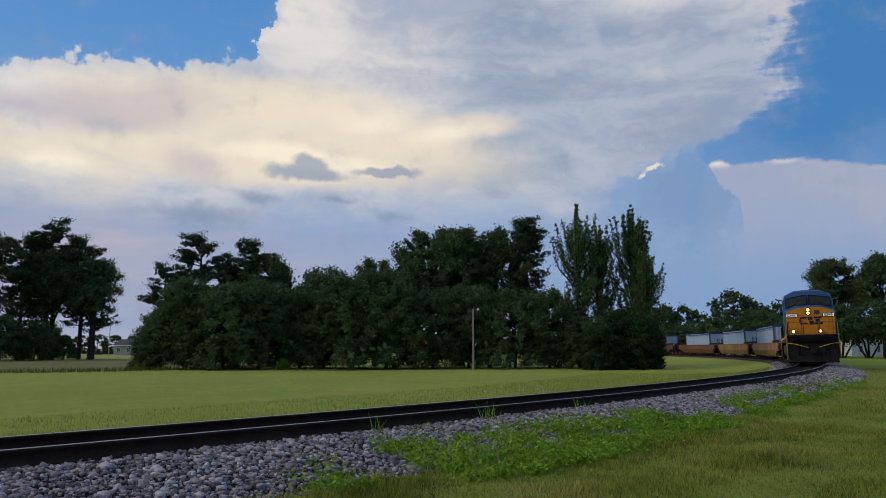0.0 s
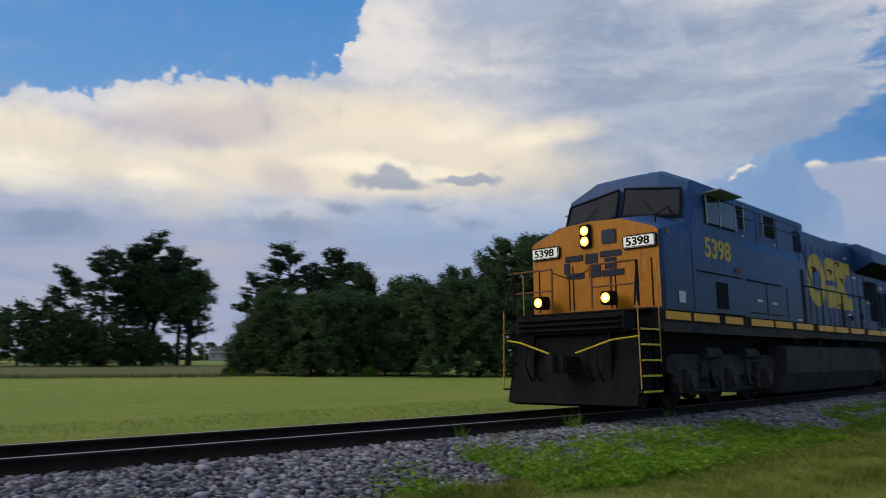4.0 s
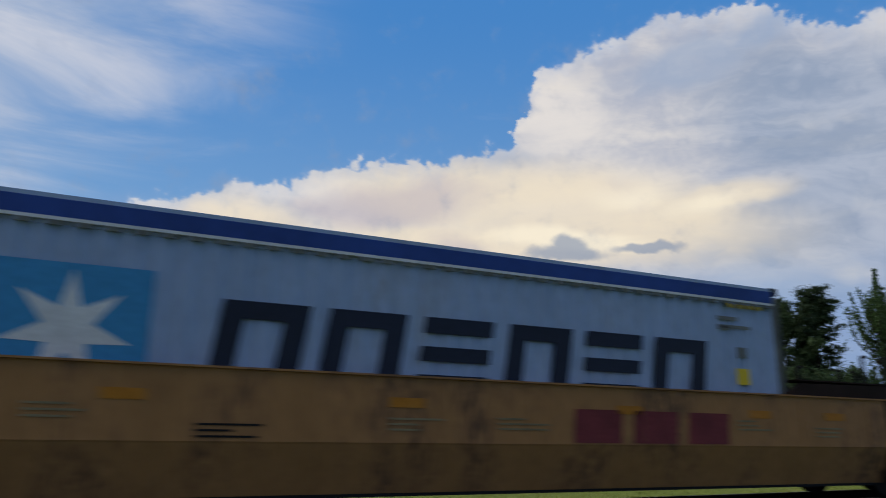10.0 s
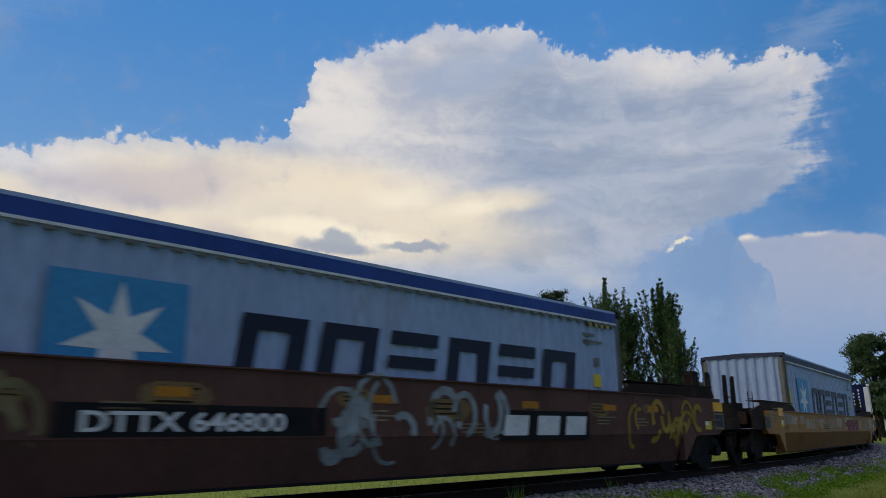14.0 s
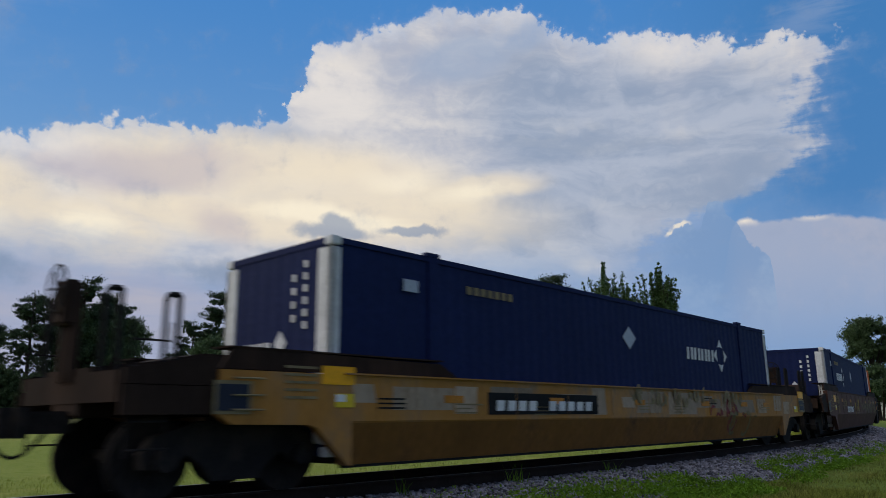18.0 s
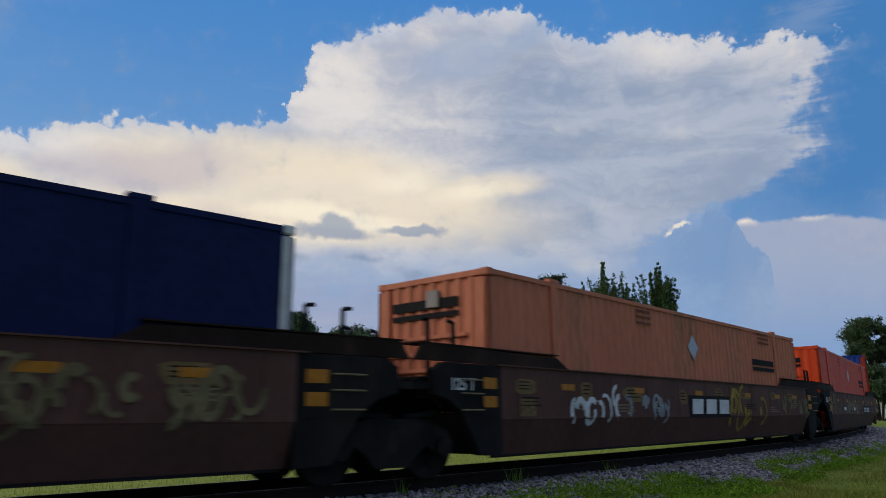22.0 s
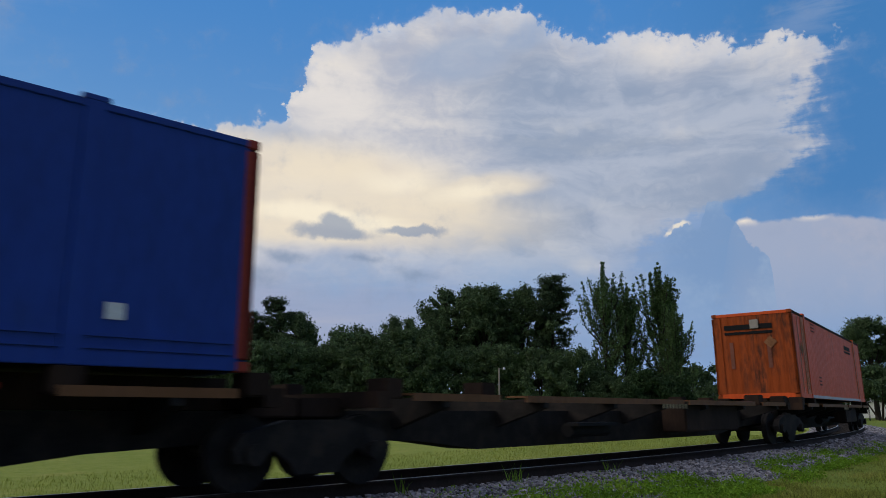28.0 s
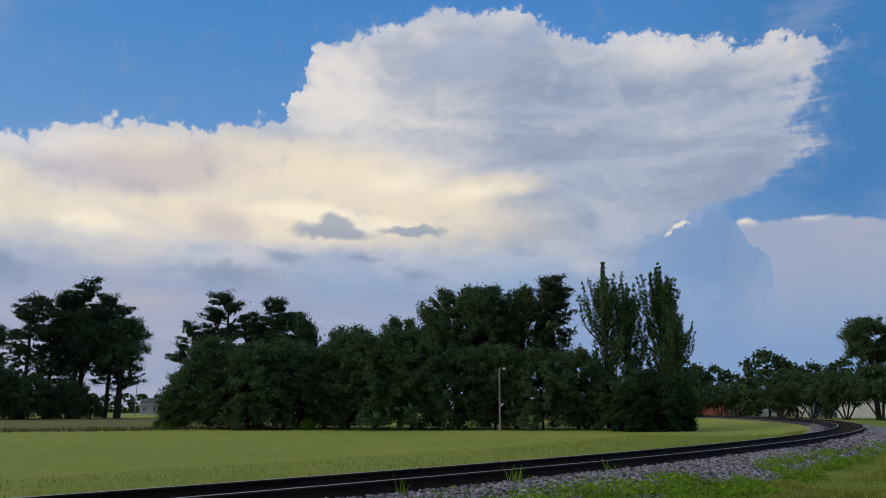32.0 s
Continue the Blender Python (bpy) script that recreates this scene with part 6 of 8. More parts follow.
        for x0, x1, z in ((8.85, 6.62, 2.70), (8.0, 6.62, 1.88), (6.35, 4.3, 2.70)):
            bm = bmesh.new()
            box(bm, (x0 + x1) / 2, s * 1.525, z, x0 - x1, 0.03, 0.025)
            part("drip_edge", bm, "black", c)
    # numbers on the cab side, small labels
    writing("road_number", "5398", 0.40, "yellow", c, 8.42, 1.523, 3.03, label="yellow painted road number", wide=1.12)
    for x0, x1, z0, z1, mt in ((9.66, 9.40, 2.02, 2.24, "mark"), (7.0, 6.72, 2.80, 2.90, "wine"), (5.85, 5.55, 2.24, 2.29, "mark"), (4.95, 4.65, 2.22, 2.27, "mark"), (3.35, 3.05, 1.90, 1.94, "mark"), (10.05, 9.92, 3.30, 3.40, "mark_dim")):
        patch("label", x0, x1, z0, z1, 1.527, mt, c)
    # equipment cab behind: full-width sheet below, narrow hood above
    for s in (-1, 1):
        bm = bmesh.new()
        prism(bm, [(s * 1.50, 1.87), (s * 1.50, 3.42), (s * 1.43, 3.64), (s * 0.80, 3.68), (s * 0.80, 1.87)], 6.62, 2.84)
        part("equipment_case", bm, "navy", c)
        for x in (5.2, 3.9):
            bm = bmesh.new()
            box(bm, x, s * 1.503, 2.30, 0.02, 0.014, 0.75)
            part("case_seam", bm, "black", c)
        for x0, x1 in ((6.2, 5.3), (5.0, 4.2)):
            bm = bmesh.new()
            box(bm, (x0 + x1) / 2, s * 1.506, 1.98, x0 - x1, 0.014, 0.022)
            part("case_seam", bm, "black", c)
    bm = bmesh.new()
    def hood(w, top):
        return [(w, 1.87), (w, top - 0.05), (w - 0.05, top), (w * 0.5, top), (0, top)]
    loft(bm, [(6.62, hood(0.95, 4.83)), (0.64, hood(0.95, 4.83)), (0.62, hood(0.90, 4.64)), (-2.58, hood(0.90, 4.64)), (-2.60, hood(0.90, 4.70)), (-4.2, hood(0.90, 4.70)), (-10.05, hood(0.90, 4.30))])
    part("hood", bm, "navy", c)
    for s in (-1, 1):
        for x in (5.35, 3.30):   # louvred intakes with pale frames
            bm = bmesh.new()
            box(bm, x, s * 0.955, 4.38, 0.80, 0.02, 0.56)
            lv = part("louver", bm, "screen", c)
            for k in range(7):
                bm = bmesh.new()
                box(bm, x, s * 0.975, 4.14 + k * 0.08, 0.78, 0.03, 0.02)
                part("slat", bm, "brown", lv)
            for e in (-1, 1):
                bm = bmesh.new()
                box(bm, x + e * 0.42, s * 0.97, 4.38, 0.045, 0.04, 0.62)
                part("louver_edge", bm, "silver", lv)
            patch("label", x - 0.28, x - 0.44, 3.90, 3.95, 0.958 if s > 0 else -0.964, "mark", c)
        for x0, x1, z0, z1 in ((1.45, 0.92, 3.92, 4.50), (-5.15, -5.65, 2.95, 3.58), (-5.75, -6.75, 2.25, 3.62), (-7.0, -7.35, 2.05, 3.30), (-7.55, -7.9, 2.05, 3.30), (-8.0, -8.35, 2.05, 3.45)):
            bm = bmesh.new()
            box(bm, (x0 + x1) / 2, s * 0.955 if x0 > 0 else s * 0.905, (z0 + z1) / 2, x0 - x1, 0.03, z1 - z0, 0.008)
            part("screen", bm, "screen", c)
        # solid black block that paints the shade of the gap behind the case
        bm = bmesh.new()
        box(bm, 1.92, s * 1.05, 2.62, 0.75, 0.25, 1.5)
        part("recess", bm, "black", c)
        # hood doors
        for x in (0.35, -0.15, -0.75, -1.35, -1.75, -2.25, -2.55, -2.9, -3.2, -3.9, -4.5, -5.3, -6.9, -7.7, -8.6, -9.4):
            bm = bmesh.new()
            box(bm, x, s * 0.903, 3.1, 0.022, 0.018, 2.3)
            part("door_seam", bm, "black", c)
        for x, z in ((-2.4, 3.95), (-2.4, 2.62), (-2.7, 3.45), (-1.6, 3.65), (-0.1, 3.6), (-3.4, 2.3), (-4.6, 2.4)):
            bm = bmesh.new()
            box(bm, x, s * 0.925, z, 0.24, 0.05, 0.035)
            box(bm, x - 0.1, s * 0.925, z - 0.06, 0.035, 0.05, 0.12)
            part("latch", bm, "black", c)
        for x0, x1, z0, z1 in ((-3.95, -4.35, 3.58, 3.66), (-3.1, -3.4, 2.32, 2.38), (-3.2, -3.4, 4.14, 4.22), (-5.4, -5.7, 2.82, 2.87), (-8.4, -8.7, 3.48, 3.56), (-7.2, -7.5, 3.42, 3.52), (-9.0, -9.25, 3.50, 3.55), (1.6, 1.45, 2.88, 2.98)):
            patch("label", x0, x1, z0, z1, 0.912 if s > 0 else -0.918, "mark", c)
    for s in (-1, 1):   # radiator wing
        bm = bmesh.new()
        prism(bm, [(s * 0.6, 4.78), (s * 1.10, 4.74), (s * 1.50, 4.50), (s * 1.50, 4.12), (s * 0.90, 3.82), (s * 0.6, 3.82)], -4.22, -10.62)
        part("radiator_wing", bm, "navy", c)
        bm = bmesh.new()
        prism(bm, [(s * 1.49, 4.105), (s * 0.92, 3.815), (s * 0.92, 3.79), (s * 1.49, 4.08)], -4.4, -10.5)
        part("radiator_screen", bm, "screen", c)
    bm = bmesh.new()
    box(bm, -7.42, 0, 4.29, 6.39, 1.24, 0.94)
    part("radiator_core", bm, "navy", c)
    bm = bmesh.new()
    box(bm, -7.42, 0, 4.80, 6.38, 1.3, 0.06)
    for k in range(5):
        box(bm, -4.7 - k * 0.5, 0.55, 4.85, 0.28, 0.22, 0.06)
    part("radiator_roof", bm, "navy", c)
    bm = bmesh.new()
    for x, z in ((-1.0, 4.62), (-3.4, 4.74)):
        box(bm, x, 0.2, z, 0.9, 0.7, 0.10, 0.02)
        part("roof_hatch", bm, "navy", c)
        bm = bmesh.new()
    rod(bm, (-2.2, 0, 4.58), (-2.2, 0, 4.82), 0.28, n=16)
    part("exhaust_stack", bm, "black", c)
    # rear face
    bm = bmesh.new()
    prism(bm, [(-0.88, 2.24), (0.88, 2.24), (0.88, 4.05), (0.70, 4.25), (-0.70, 4.25), (-0.88, 4.05)], -10.07, -10.045)
    rear = part("rear_face", bm, "cream", c, "weathered yellow rear end")
    bm = bmesh.new()
    n = 24
    for i in range(n):
        a, b = 2 * pi * i / n, 2 * pi * (i + 1) / n
        q = [(cos(w) * r, 3.05 + sin(w) * r) for w, r in ((a, 0.36), (b, 0.36), (b, 0.20), (a, 0.20))]
        bm.faces.new([bm.verts.new((-10.075, u - 0.05, v)) for u, v in q])
    part("logo_ring", bm, "box_blue", rear)
    bm = bmesh.new()
    for k in range(4):
        box(bm, -10.073, -0.36 + k * 0.2, 3.86, 0.01, 0.13, 0.17)
    part("number_bar", bm, "mark_dim", rear)
    bm = bmesh.new()
    box(bm, -10.64, -0.1, 4.32, 0.12, 0.42, 0.62, 0.04)
    part("rear_headlamp", bm, "navy", c)
    # hand rails
    for s in (-1, 1):
        bm = bmesh.new()
        rod(bm, (2.86, s * 1.48, 2.84), (-9.9, s * 1.48, 2.84), 0.022)
        rod(bm, (-9.9, s * 1.48, 2.84), (-10.25, s * 1.46, 2.70), 0.022)
        rod(bm, (-10.25, s * 1.46, 2.70), (-10.5, s * 1.46, 1.9), 0.022)
        part("handrail", bm, "black", c)
        for x in (2.86, 1.2, -0.6, -2.4, -4.2, -6.0, -7.8, -9.6):
            bm = bmesh.new()
            rod(bm, (x, s * 1.48, 1.86), (x, s * 1.48, 2.84), 0.02)
            part("rail_post", bm, "black", c)
        bm = bmesh.new()   # guard rail beside the upper hood
        rod(bm, (6.5, s * 1.36, 4.20), (2.4, s * 1.36, 4.20), 0.018)
        rod(bm, (6.5, s * 1.36, 4.43), (2.4, s * 1.36, 4.43), 0.016)
        for x in (6.5, 5.2, 3.9, 2.4):
            rod(bm, (x, s * 1.36, 3.5), (x, s * 1.36, 4.43), 0.016)
        rod(bm, (2.4, s * 1.36, 4.43), (1.6, s * 1.40, 2.84), 0.016)
        part("guard_rail", bm, "navy", c)
        for e in (1, -1):
            bm = bmesh.new()   # end posts and chains
            post = bmesh.new()
            rod(post, (e * 10.98, s * 1.40, 1.9), (e * 10.98, s * 1.40, 2.72), 0.03)
            rod(post, (e * 10.98, s * 1.40, 2.70), (e * 11.22, s * 1.46, 1.9), 0.018)
            part("end_post", post, "steel", c)
            rod(bm, (e * 10.98, s * 0.45, 1.9), (e * 10.98, s * 0.45, 2.72), 0.022)
            rod(bm, (e * 10.98, s * 1.40, 2.72), (e * 10.98, s * 0.45, 2.72), 0.02)
            rod(bm, (e * 10.98, s * 1.40, 2.3), (e * 10.98, s * 0.45, 2.3), 0.016)
            part("end_rail", bm, "rust" if e > 0 else "steel", c)
            bm = bmesh.new()
            pts = [(e * 10.98, s * 0.45 * (1 - i / 4), 2.66 - 0.14 * sin(pi * i / 8)) for i in range(5)]
            for p, q in zip(pts, pts[1:]):
                rod(bm, p, q, 0.012, n=5)
            part("chain", bm, "steel", c)
            bm = bmesh.new()   # step well
            box(bm, e * 10.58, s * 1.16, 1.10, 0.05, 0.62, 1.48)
            box(bm, e * 10.86, s * 0.86, 1.10, 0.52, 0.04, 1.48)
            part("step_well", bm, "black", c)
            for k in range(5):
                bm = bmesh.new()
                box(bm, e * 10.88, s * 1.47, 0.40 + k * 0.27, 0.66, 0.16, 0.03)
                part("step", bm, "steel", c)
                bm = bmesh.new()
                box(bm, e * 10.88, s * 1.555, 0.40 + k * 0.27, 0.66, 0.012, 0.034)
                part("step_edge", bm, "label", c)
            bm = bmesh.new()
            rod(bm, (e * 11.22, s * 1.52, 0.45), (e * 11.20, s * 1.50, 1.95), 0.012)
            rod(bm, (e * 10.50, s * 1.53, 0.9), (e * 10.50, s * 1.53, 2.72), 0.012)
            part("grab_rail", bm, "cream", c)
    # pilot, anticlimber, couplers
    for e in (1, -1):
        bm = bmesh.new()
        prism(bm, [(e * 10.55, 1.46), (e * 11.02, 1.40), (e * 11.02, 0.95), (e * 11.22, 0.16), (e * 10.95, 0.10), (e * 10.6, 0.6)], -1.42, 1.42, "y")
        part("pilot", bm, "joint_black", c, "soot-black plough plate")
        bm = bmesh.new()
        box(bm, e * 11.0, 0, 1.62, 0.35, 2.5, 0.36, 0.03)
        for z in (1.52, 1.62, 1.72):
            box(bm, e * 11.2, 0, z, 0.12, 2.3, 0.03)
        part("anticlimber", bm, "black", c)
        for sd in (-1, 1):   # bent uncoupling levers
            bm = bmesh.new()
            rod(bm, (e * 11.12, sd * 1.48, 1.36), (e * 11.30, sd * 1.02, 1.30), 0.018, n=6)
            rod(bm, (e * 11.30, sd * 1.02, 1.30), (e * 11.36, sd * 0.30, 1.08), 0.018, n=6)
            part("uncoupling_lever", bm, "label" if e > 0 else "steel", c)
        bm = bmesh.new()
        box(bm, e * 11.25, 0, 0.88, 0.5, 0.26, 0.28)
        prism(bm, [(e * 11.45, -0.17), (e * 11.70, -0.14), (e * 11.70, 0.02), (e * 11.58, 0.04), (e * 11.58, 0.16), (e * 11.45, 0.18)], 0.72, 1.04, "z")
        part("coupler", bm, "steel", c)
        for y in (-0.9, -0.7, 0.5, 0.7):
            bm = bmesh.new()
            pts = [(e * (11.1 + 0.22 * sin(pi * i / 5)), y, 1.35 - 0.16 * i) for i in range(6)]
            for p, q in zip(pts, pts[1:]):
                rod(bm, p, q, 0.02, n=6)
            part("air_hose", bm, "black", c)
    # fuel tank, trucks, roof gear
    bm = bmesh.new()
    prism(bm, [(-1.20, 1.30), (-1.46, 1.24), (-1.46, 0.62), (-1.18, 0.14), (1.18, 0.14), (1.46, 0.62), (1.46, 1.24), (1.20, 1.30)], 4.12, -3.96)
    part("fuel_tank", bm, "grime", c, "long dark grey fuel tank")
    for x0, x1, r in ((4.6, 3.9, 0.17), (-4.2, -5.0, 0.15)):
        bm = bmesh.new()
        rod(bm, (x0, 1.05, 1.15), (x1, 1.05, 1.15), r, n=14)
        part("air_reservoir", bm, "steel", c)
    for x in (3.0, 1.2, -0.8, -2.6):
        bm = bmesh.new()
        box(bm, x, 1.2, 1.42, 0.25, 0.3, 0.18)
        part("tank_bracket", bm, "steel", c)
    bm = bmesh.new()
    prism(bm, [(-0.74, 4.825), (0.74, 4.825), (0.70, 4.845), (-0.70, 4.845)], 6.6, 0.72)
    part("hood_roof", bm, "grime", c, "sooty hood roof")
    bm = bmesh.new()
    prism(bm, [(-0.70, 4.635), (0.70, 4.635), (0.66, 4.66), (-0.66, 4.66)], 0.40, -2.56)
    part("hood_roof", bm, "grime", c, "sooty hood roof")
    loco_truck(c, 6.84)
    loco_truck(c, -6.84)
    bm = bmesh.new()
    for x, h in ((8.2, 0.14), (7.9, 0.10), (7.7, 0.16), (7.5, 0.10)):
        rod(bm, (x, 0.3, 4.90), (x, 0.3, 4.92 + h), 0.012, n=6)
    box(bm, 7.2, 0.2, 4.96, 0.5, 0.9, 0.06, 0.02)
    for y in (-0.2, 0.0, 0.2):
        rod(bm, (6.9, y, 5.02), (7.3, y, 5.02), 0.03, 0.06)
    part("roof_antennas", bm, "black", c)
    bm = bmesh.new()
    for a, b in (((9.0, 1.15, 3.95), (9.3, 1.25, 3.88)), ((9.3, 1.25, 3.98), (9.9, 1.25, 3.72)), ((9.3, 1.25, 3.86), (9.3, 1.25, 3.98)), ((9.9, 1.25, 3.55), (9.9, 1.25, 3.72))):
        rod(bm, a, b, 0.014, n=6)
    part("nose_grab", bm, "black", c)
    nameless_logo(c)
    MOVING.append((c, -62.08, 0.0))


build_loco()

# ---- trees ----


def quads(centres, radii, per, size, flat=1.0, seed=0):
    """Leaf cards scattered in clumps: vertices and faces."""
    g = np.random.RandomState(seed)
    n = len(centres) * per
    c = np.repeat(np.asarray(centres, float), per, axis=0)
    r = np.repeat(np.asarray(radii, float), per)
    d = g.normal(size=(n, 3))
    d /= np.linalg.norm(d, axis=1)[:, None]
    rr = r * np.abs(g.normal(0.72, 0.42, n))
    p = c + d * rr[:, None] * np.array((1, 1, flat))
    u = g.normal(size=(n, 3))
    u /= np.linalg.norm(u, axis=1)[:, None]
    w = np.cross(u, g.normal(size=(n, 3)))
    w /= np.linalg.norm(w, axis=1)[:, None] + 1e-9
    s = size * g.uniform(0.6, 1.35, n)[:, None]
    u, w = u * s, w * s * 0.62
    v = np.stack([p - u, p + w * 0.9, p + u * 1.05, p - w], 1).reshape(-1, 3)
    return v, np.arange(n * 4).reshape(-1, 4)


def tree(name, kind, h, w, seed, leaf, label, category="tree", leaf_size=0.30):
    """A tapered trunk with limbs and a crown of many leaves."""
    r = random.Random(seed)
    t = thing(name, label, category, "trees round the meadow")
    bm = bmesh.new()
    clumps, radii = [], []
    per, flat, size = 90, 0.8, leaf_size
    if kind == "broad":
        rod(bm, (0, 0, -0.3), (0.1, 0, h * 0.32), 0.028 * h, 0.018 * h, 10)
        rod(bm, (0.1, 0, h * 0.32), (0.0, 0.1, h * 0.75), 0.018 * h, 0.006 * h, 8)
        lobes = [(r.uniform(0, 6.28), r.uniform(-0.3, 1.0), r.uniform(0.6, 1.0)) for k in range(13)]
        for k in range(190):
            la, le, lq = lobes[k % 13]
            a, e = la + r.gauss(0, 0.42), max(-0.6, min(1.0, le + r.gauss(0, 0.24)))
            q = lq * (r.uniform(0.2, 1.0)) ** 0.5
            x, y = cos(a) * w / 2 * q * math.sqrt(max(0.05, 1 - e * e * 0.85)), sin(a) * w / 2 * q * math.sqrt(max(0.05, 1 - e * e * 0.85))
            z = h * (0.60 + 0.36 * e * (0.75 + 0.25 * q)) + r.uniform(-0.4, 0.4)
            clumps.append((x, y, z))
            radii.append(h * r.uniform(0.026, 0.055))
            if k % 8 == 0:
                rod(bm, (0.05, 0.05, h * r.uniform(0.28, 0.55)), (x * 0.9, y * 0.9, z), 0.008 * h, 0.002 * h, 6)
        per = 62
    elif kind == "pine":
        top = (r.uniform(-0.5, 0.5), r.uniform(-0.5, 0.5), h * 0.97)
        rod(bm, (0, 0, -0.3), (top[0] * 0.5, top[1] * 0.5, h * 0.55), 0.017 * h, 0.011 * h, 10)
        rod(bm, (top[0] * 0.5, top[1] * 0.5, h * 0.55), top, 0.011 * h, 0.003 * h, 8)
        for k in range(46):
            z = h * r.uniform(0.24, 0.95)
            a = r.uniform(0, 6.28)
            taper = 1.0 - max(0.0, (z / h - 0.62)) * 1.75
            reach = w / 2 * taper * r.uniform(0.45, 1.05)
            b = (cos(a) * reach, sin(a) * reach, z + reach * r.uniform(0.1, 0.42))
            rod(bm, (top[0] * z / h, top[1] * z / h, z), b, 0.0042 * h, 0.0012 * h, 5)
            for j in range(5):
                f = r.uniform(0.35, 1.05)
                clumps.append((b[0] * f + r.uniform(-0.5, 0.5), b[1] * f + r.uniform(-0.5, 0.5), z + (b[2] - z) * f + r.uniform(0, 0.5)))
                radii.append(h * r.uniform(0.020, 0.046))
        clumps.append(top)
        radii.append(0.05 * h)
        per, flat = 46, 0.5
    elif kind == "poplar":
        rod(bm, (0, 0, -0.3), (0, 0, h * 0.92), 0.016 * h, 0.002 * h, 8)
        for k in range(64):   # upright shoots that bow out and then rise
            a, z = r.uniform(0, 6.28), h * r.uniform(0.10, 0.66)
            q = z / h
            reach = w / 2 * r.uniform(0.30, 1.0) * (0.72 + 0.9 * q if q < 0.3 else 1.0 - 0.40 * (q - 0.3) / 0.4)
            rise = h * r.uniform(0.18, 0.30)
            tip = min(h * (1.0 - 0.17 * (reach / (w / 2)) ** 1.5), z + rise)
            b = (cos(a) * reach, sin(a) * reach, tip)
            m1 = (b[0] * 0.75, b[1] * 0.75, z + (tip - z) * 0.45)
            rod(bm, (0, 0, z), m1, 0.005 * h, 0.003 * h, 5)
            rod(bm, m1, b, 0.003 * h, 0.001 * h, 5)
            for j in range(9):
                f = 0.15 + 0.85 * j / 8
                o = (f * 1.5 if f < 0.5 else 0.75 + (f - 0.5) * 0.5)
                clumps.append((b[0] * o + r.uniform(-0.18, 0.18), b[1] * o + r.uniform(-0.18, 0.18), z + (tip - z) * f))
                radii.append(h * (0.026 - 0.014 * f) * r.uniform(0.7, 1.25))
        for k in range(10):   # spiky top
            a, q = r.uniform(0, 6.28), r.uniform(0.05, w * 0.34)
            zt = h * (1.0 - 0.30 * q / w - r.uniform(0, 0.07))
            for j in range(10):
                clumps.append((cos(a) * q * (1 - 0.05 * j), sin(a) * q * (1 - 0.05 * j), zt - j * h * 0.026))
                radii.append(h * (0.006 + 0.0026 * j))
        per, flat, size = 34, 1.3, leaf_size * 0.46
    elif kind == "mass":
        rod(bm, (0, 0, -0.3), (0, 0, h * 0.6), 0.02 * h, 0.008 * h, 8)
        for k in range(230):
            a = r.uniform(0, 6.28)
            e = r.uniform(0.0, 1.0)
            q = r.uniform(0.55, 1.0)
            prof = math.sqrt(max(0.03, 1 - (max(0.0, e - 0.35) / 0.68) ** 2)) * (0.86 + 0.14 * sin(a * 3 + seed))
            clumps.append((cos(a) * w / 2 * q * prof, sin(a) * w / 2 * q * prof, h * (0.05 + 0.90 * e) + r.uniform(-0.3, 0.3)))
            radii.append(h * r.uniform(0.04, 0.075))
            if k % 12 == 0:
                rod(bm, (0, 0, h * 0.2), (clumps[-1][0] * 0.8, clumps[-1][1] * 0.8, clumps[-1][2]), 0.006 * h, 0.002 * h, 5)
        per = 58
    elif kind == "far":
        rod(bm, (0, 0, -0.3), (0, 0, h * 0.6), 0.02 * h, 0.008 * h, 6)
        for k in range(60):
            a, e, q = r.uniform(0, 6.28), r.uniform(-1.0, 1.0), r.uniform(0.4, 1.0)
            prof = math.sqrt(max(0.05, 1 - e * e * 0.9)) if e > -0.3 else 0.95
            clumps.append((cos(a) * w / 2 * q * prof, sin(a) * w / 2 * q * prof, h * (0.52 + 0.44 * e)))
            radii.append(h * r.uniform(0.06, 0.10))
        per = 44
    elif kind == "orchard":
        for k in range(4):
            a = k * 1.57 + r.uniform(-0.4, 0.4)
            rod(bm, (0, 0, -0.2), (cos(a) * w * 0.2, sin(a) * w * 0.2, h * 0.42), 0.02 * h, 0.010 * h, 6)
            rod(bm, (cos(a) * w * 0.2, sin(a) * w * 0.2, h * 0.42), (cos(a) * w * 0.36, sin(a) * w * 0.36, h * 0.72), 0.010 * h, 0.003 * h, 6)
        for k in range(70):
            a, e, q = r.uniform(0, 6.28), r.uniform(-0.9, 1.0), r.uniform(0.4, 1.0)
            prof = math.sqrt(max(0.05, 1 - e * e * 0.9))
            clumps.append((cos(a) * w / 2 * q * prof, sin(a) * w / 2 * q * prof, h * (0.60 + 0.34 * e)))
            radii.append(h * r.uniform(0.07, 0.11))
        per = 60
    part("trunk", bm, "bark", t)
    clumps = np.asarray(clumps, float)
    if kind in ("far", "poplar"):
        v, f = quads(clumps, radii, per, size, flat, seed)
    else:   # larger sprays inside, fine leaves outside
        mid = clumps.mean(axis=0)
        v, f = quads(clumps, radii, int(per * 1.9), size * 0.36, flat, seed)
        v2, f2 = quads(mid + (clumps - mid) * 0.82, np.asarray(radii) * 0.9, {"pine": 5, "broad": 7}.get(kind, 13), size * 1.15, flat, seed + 1)
        f = np.concatenate([f, f2 + len(v)])
        v = np.concatenate([v, v2])
    crown = new("crown", raw("crown", v, f, leaf))
    crown.parent = t
    return t


def spot(az, dist, z=-1.15):
    a = radians(az)
    return (-sin(a) * dist, cos(a) * dist, z)


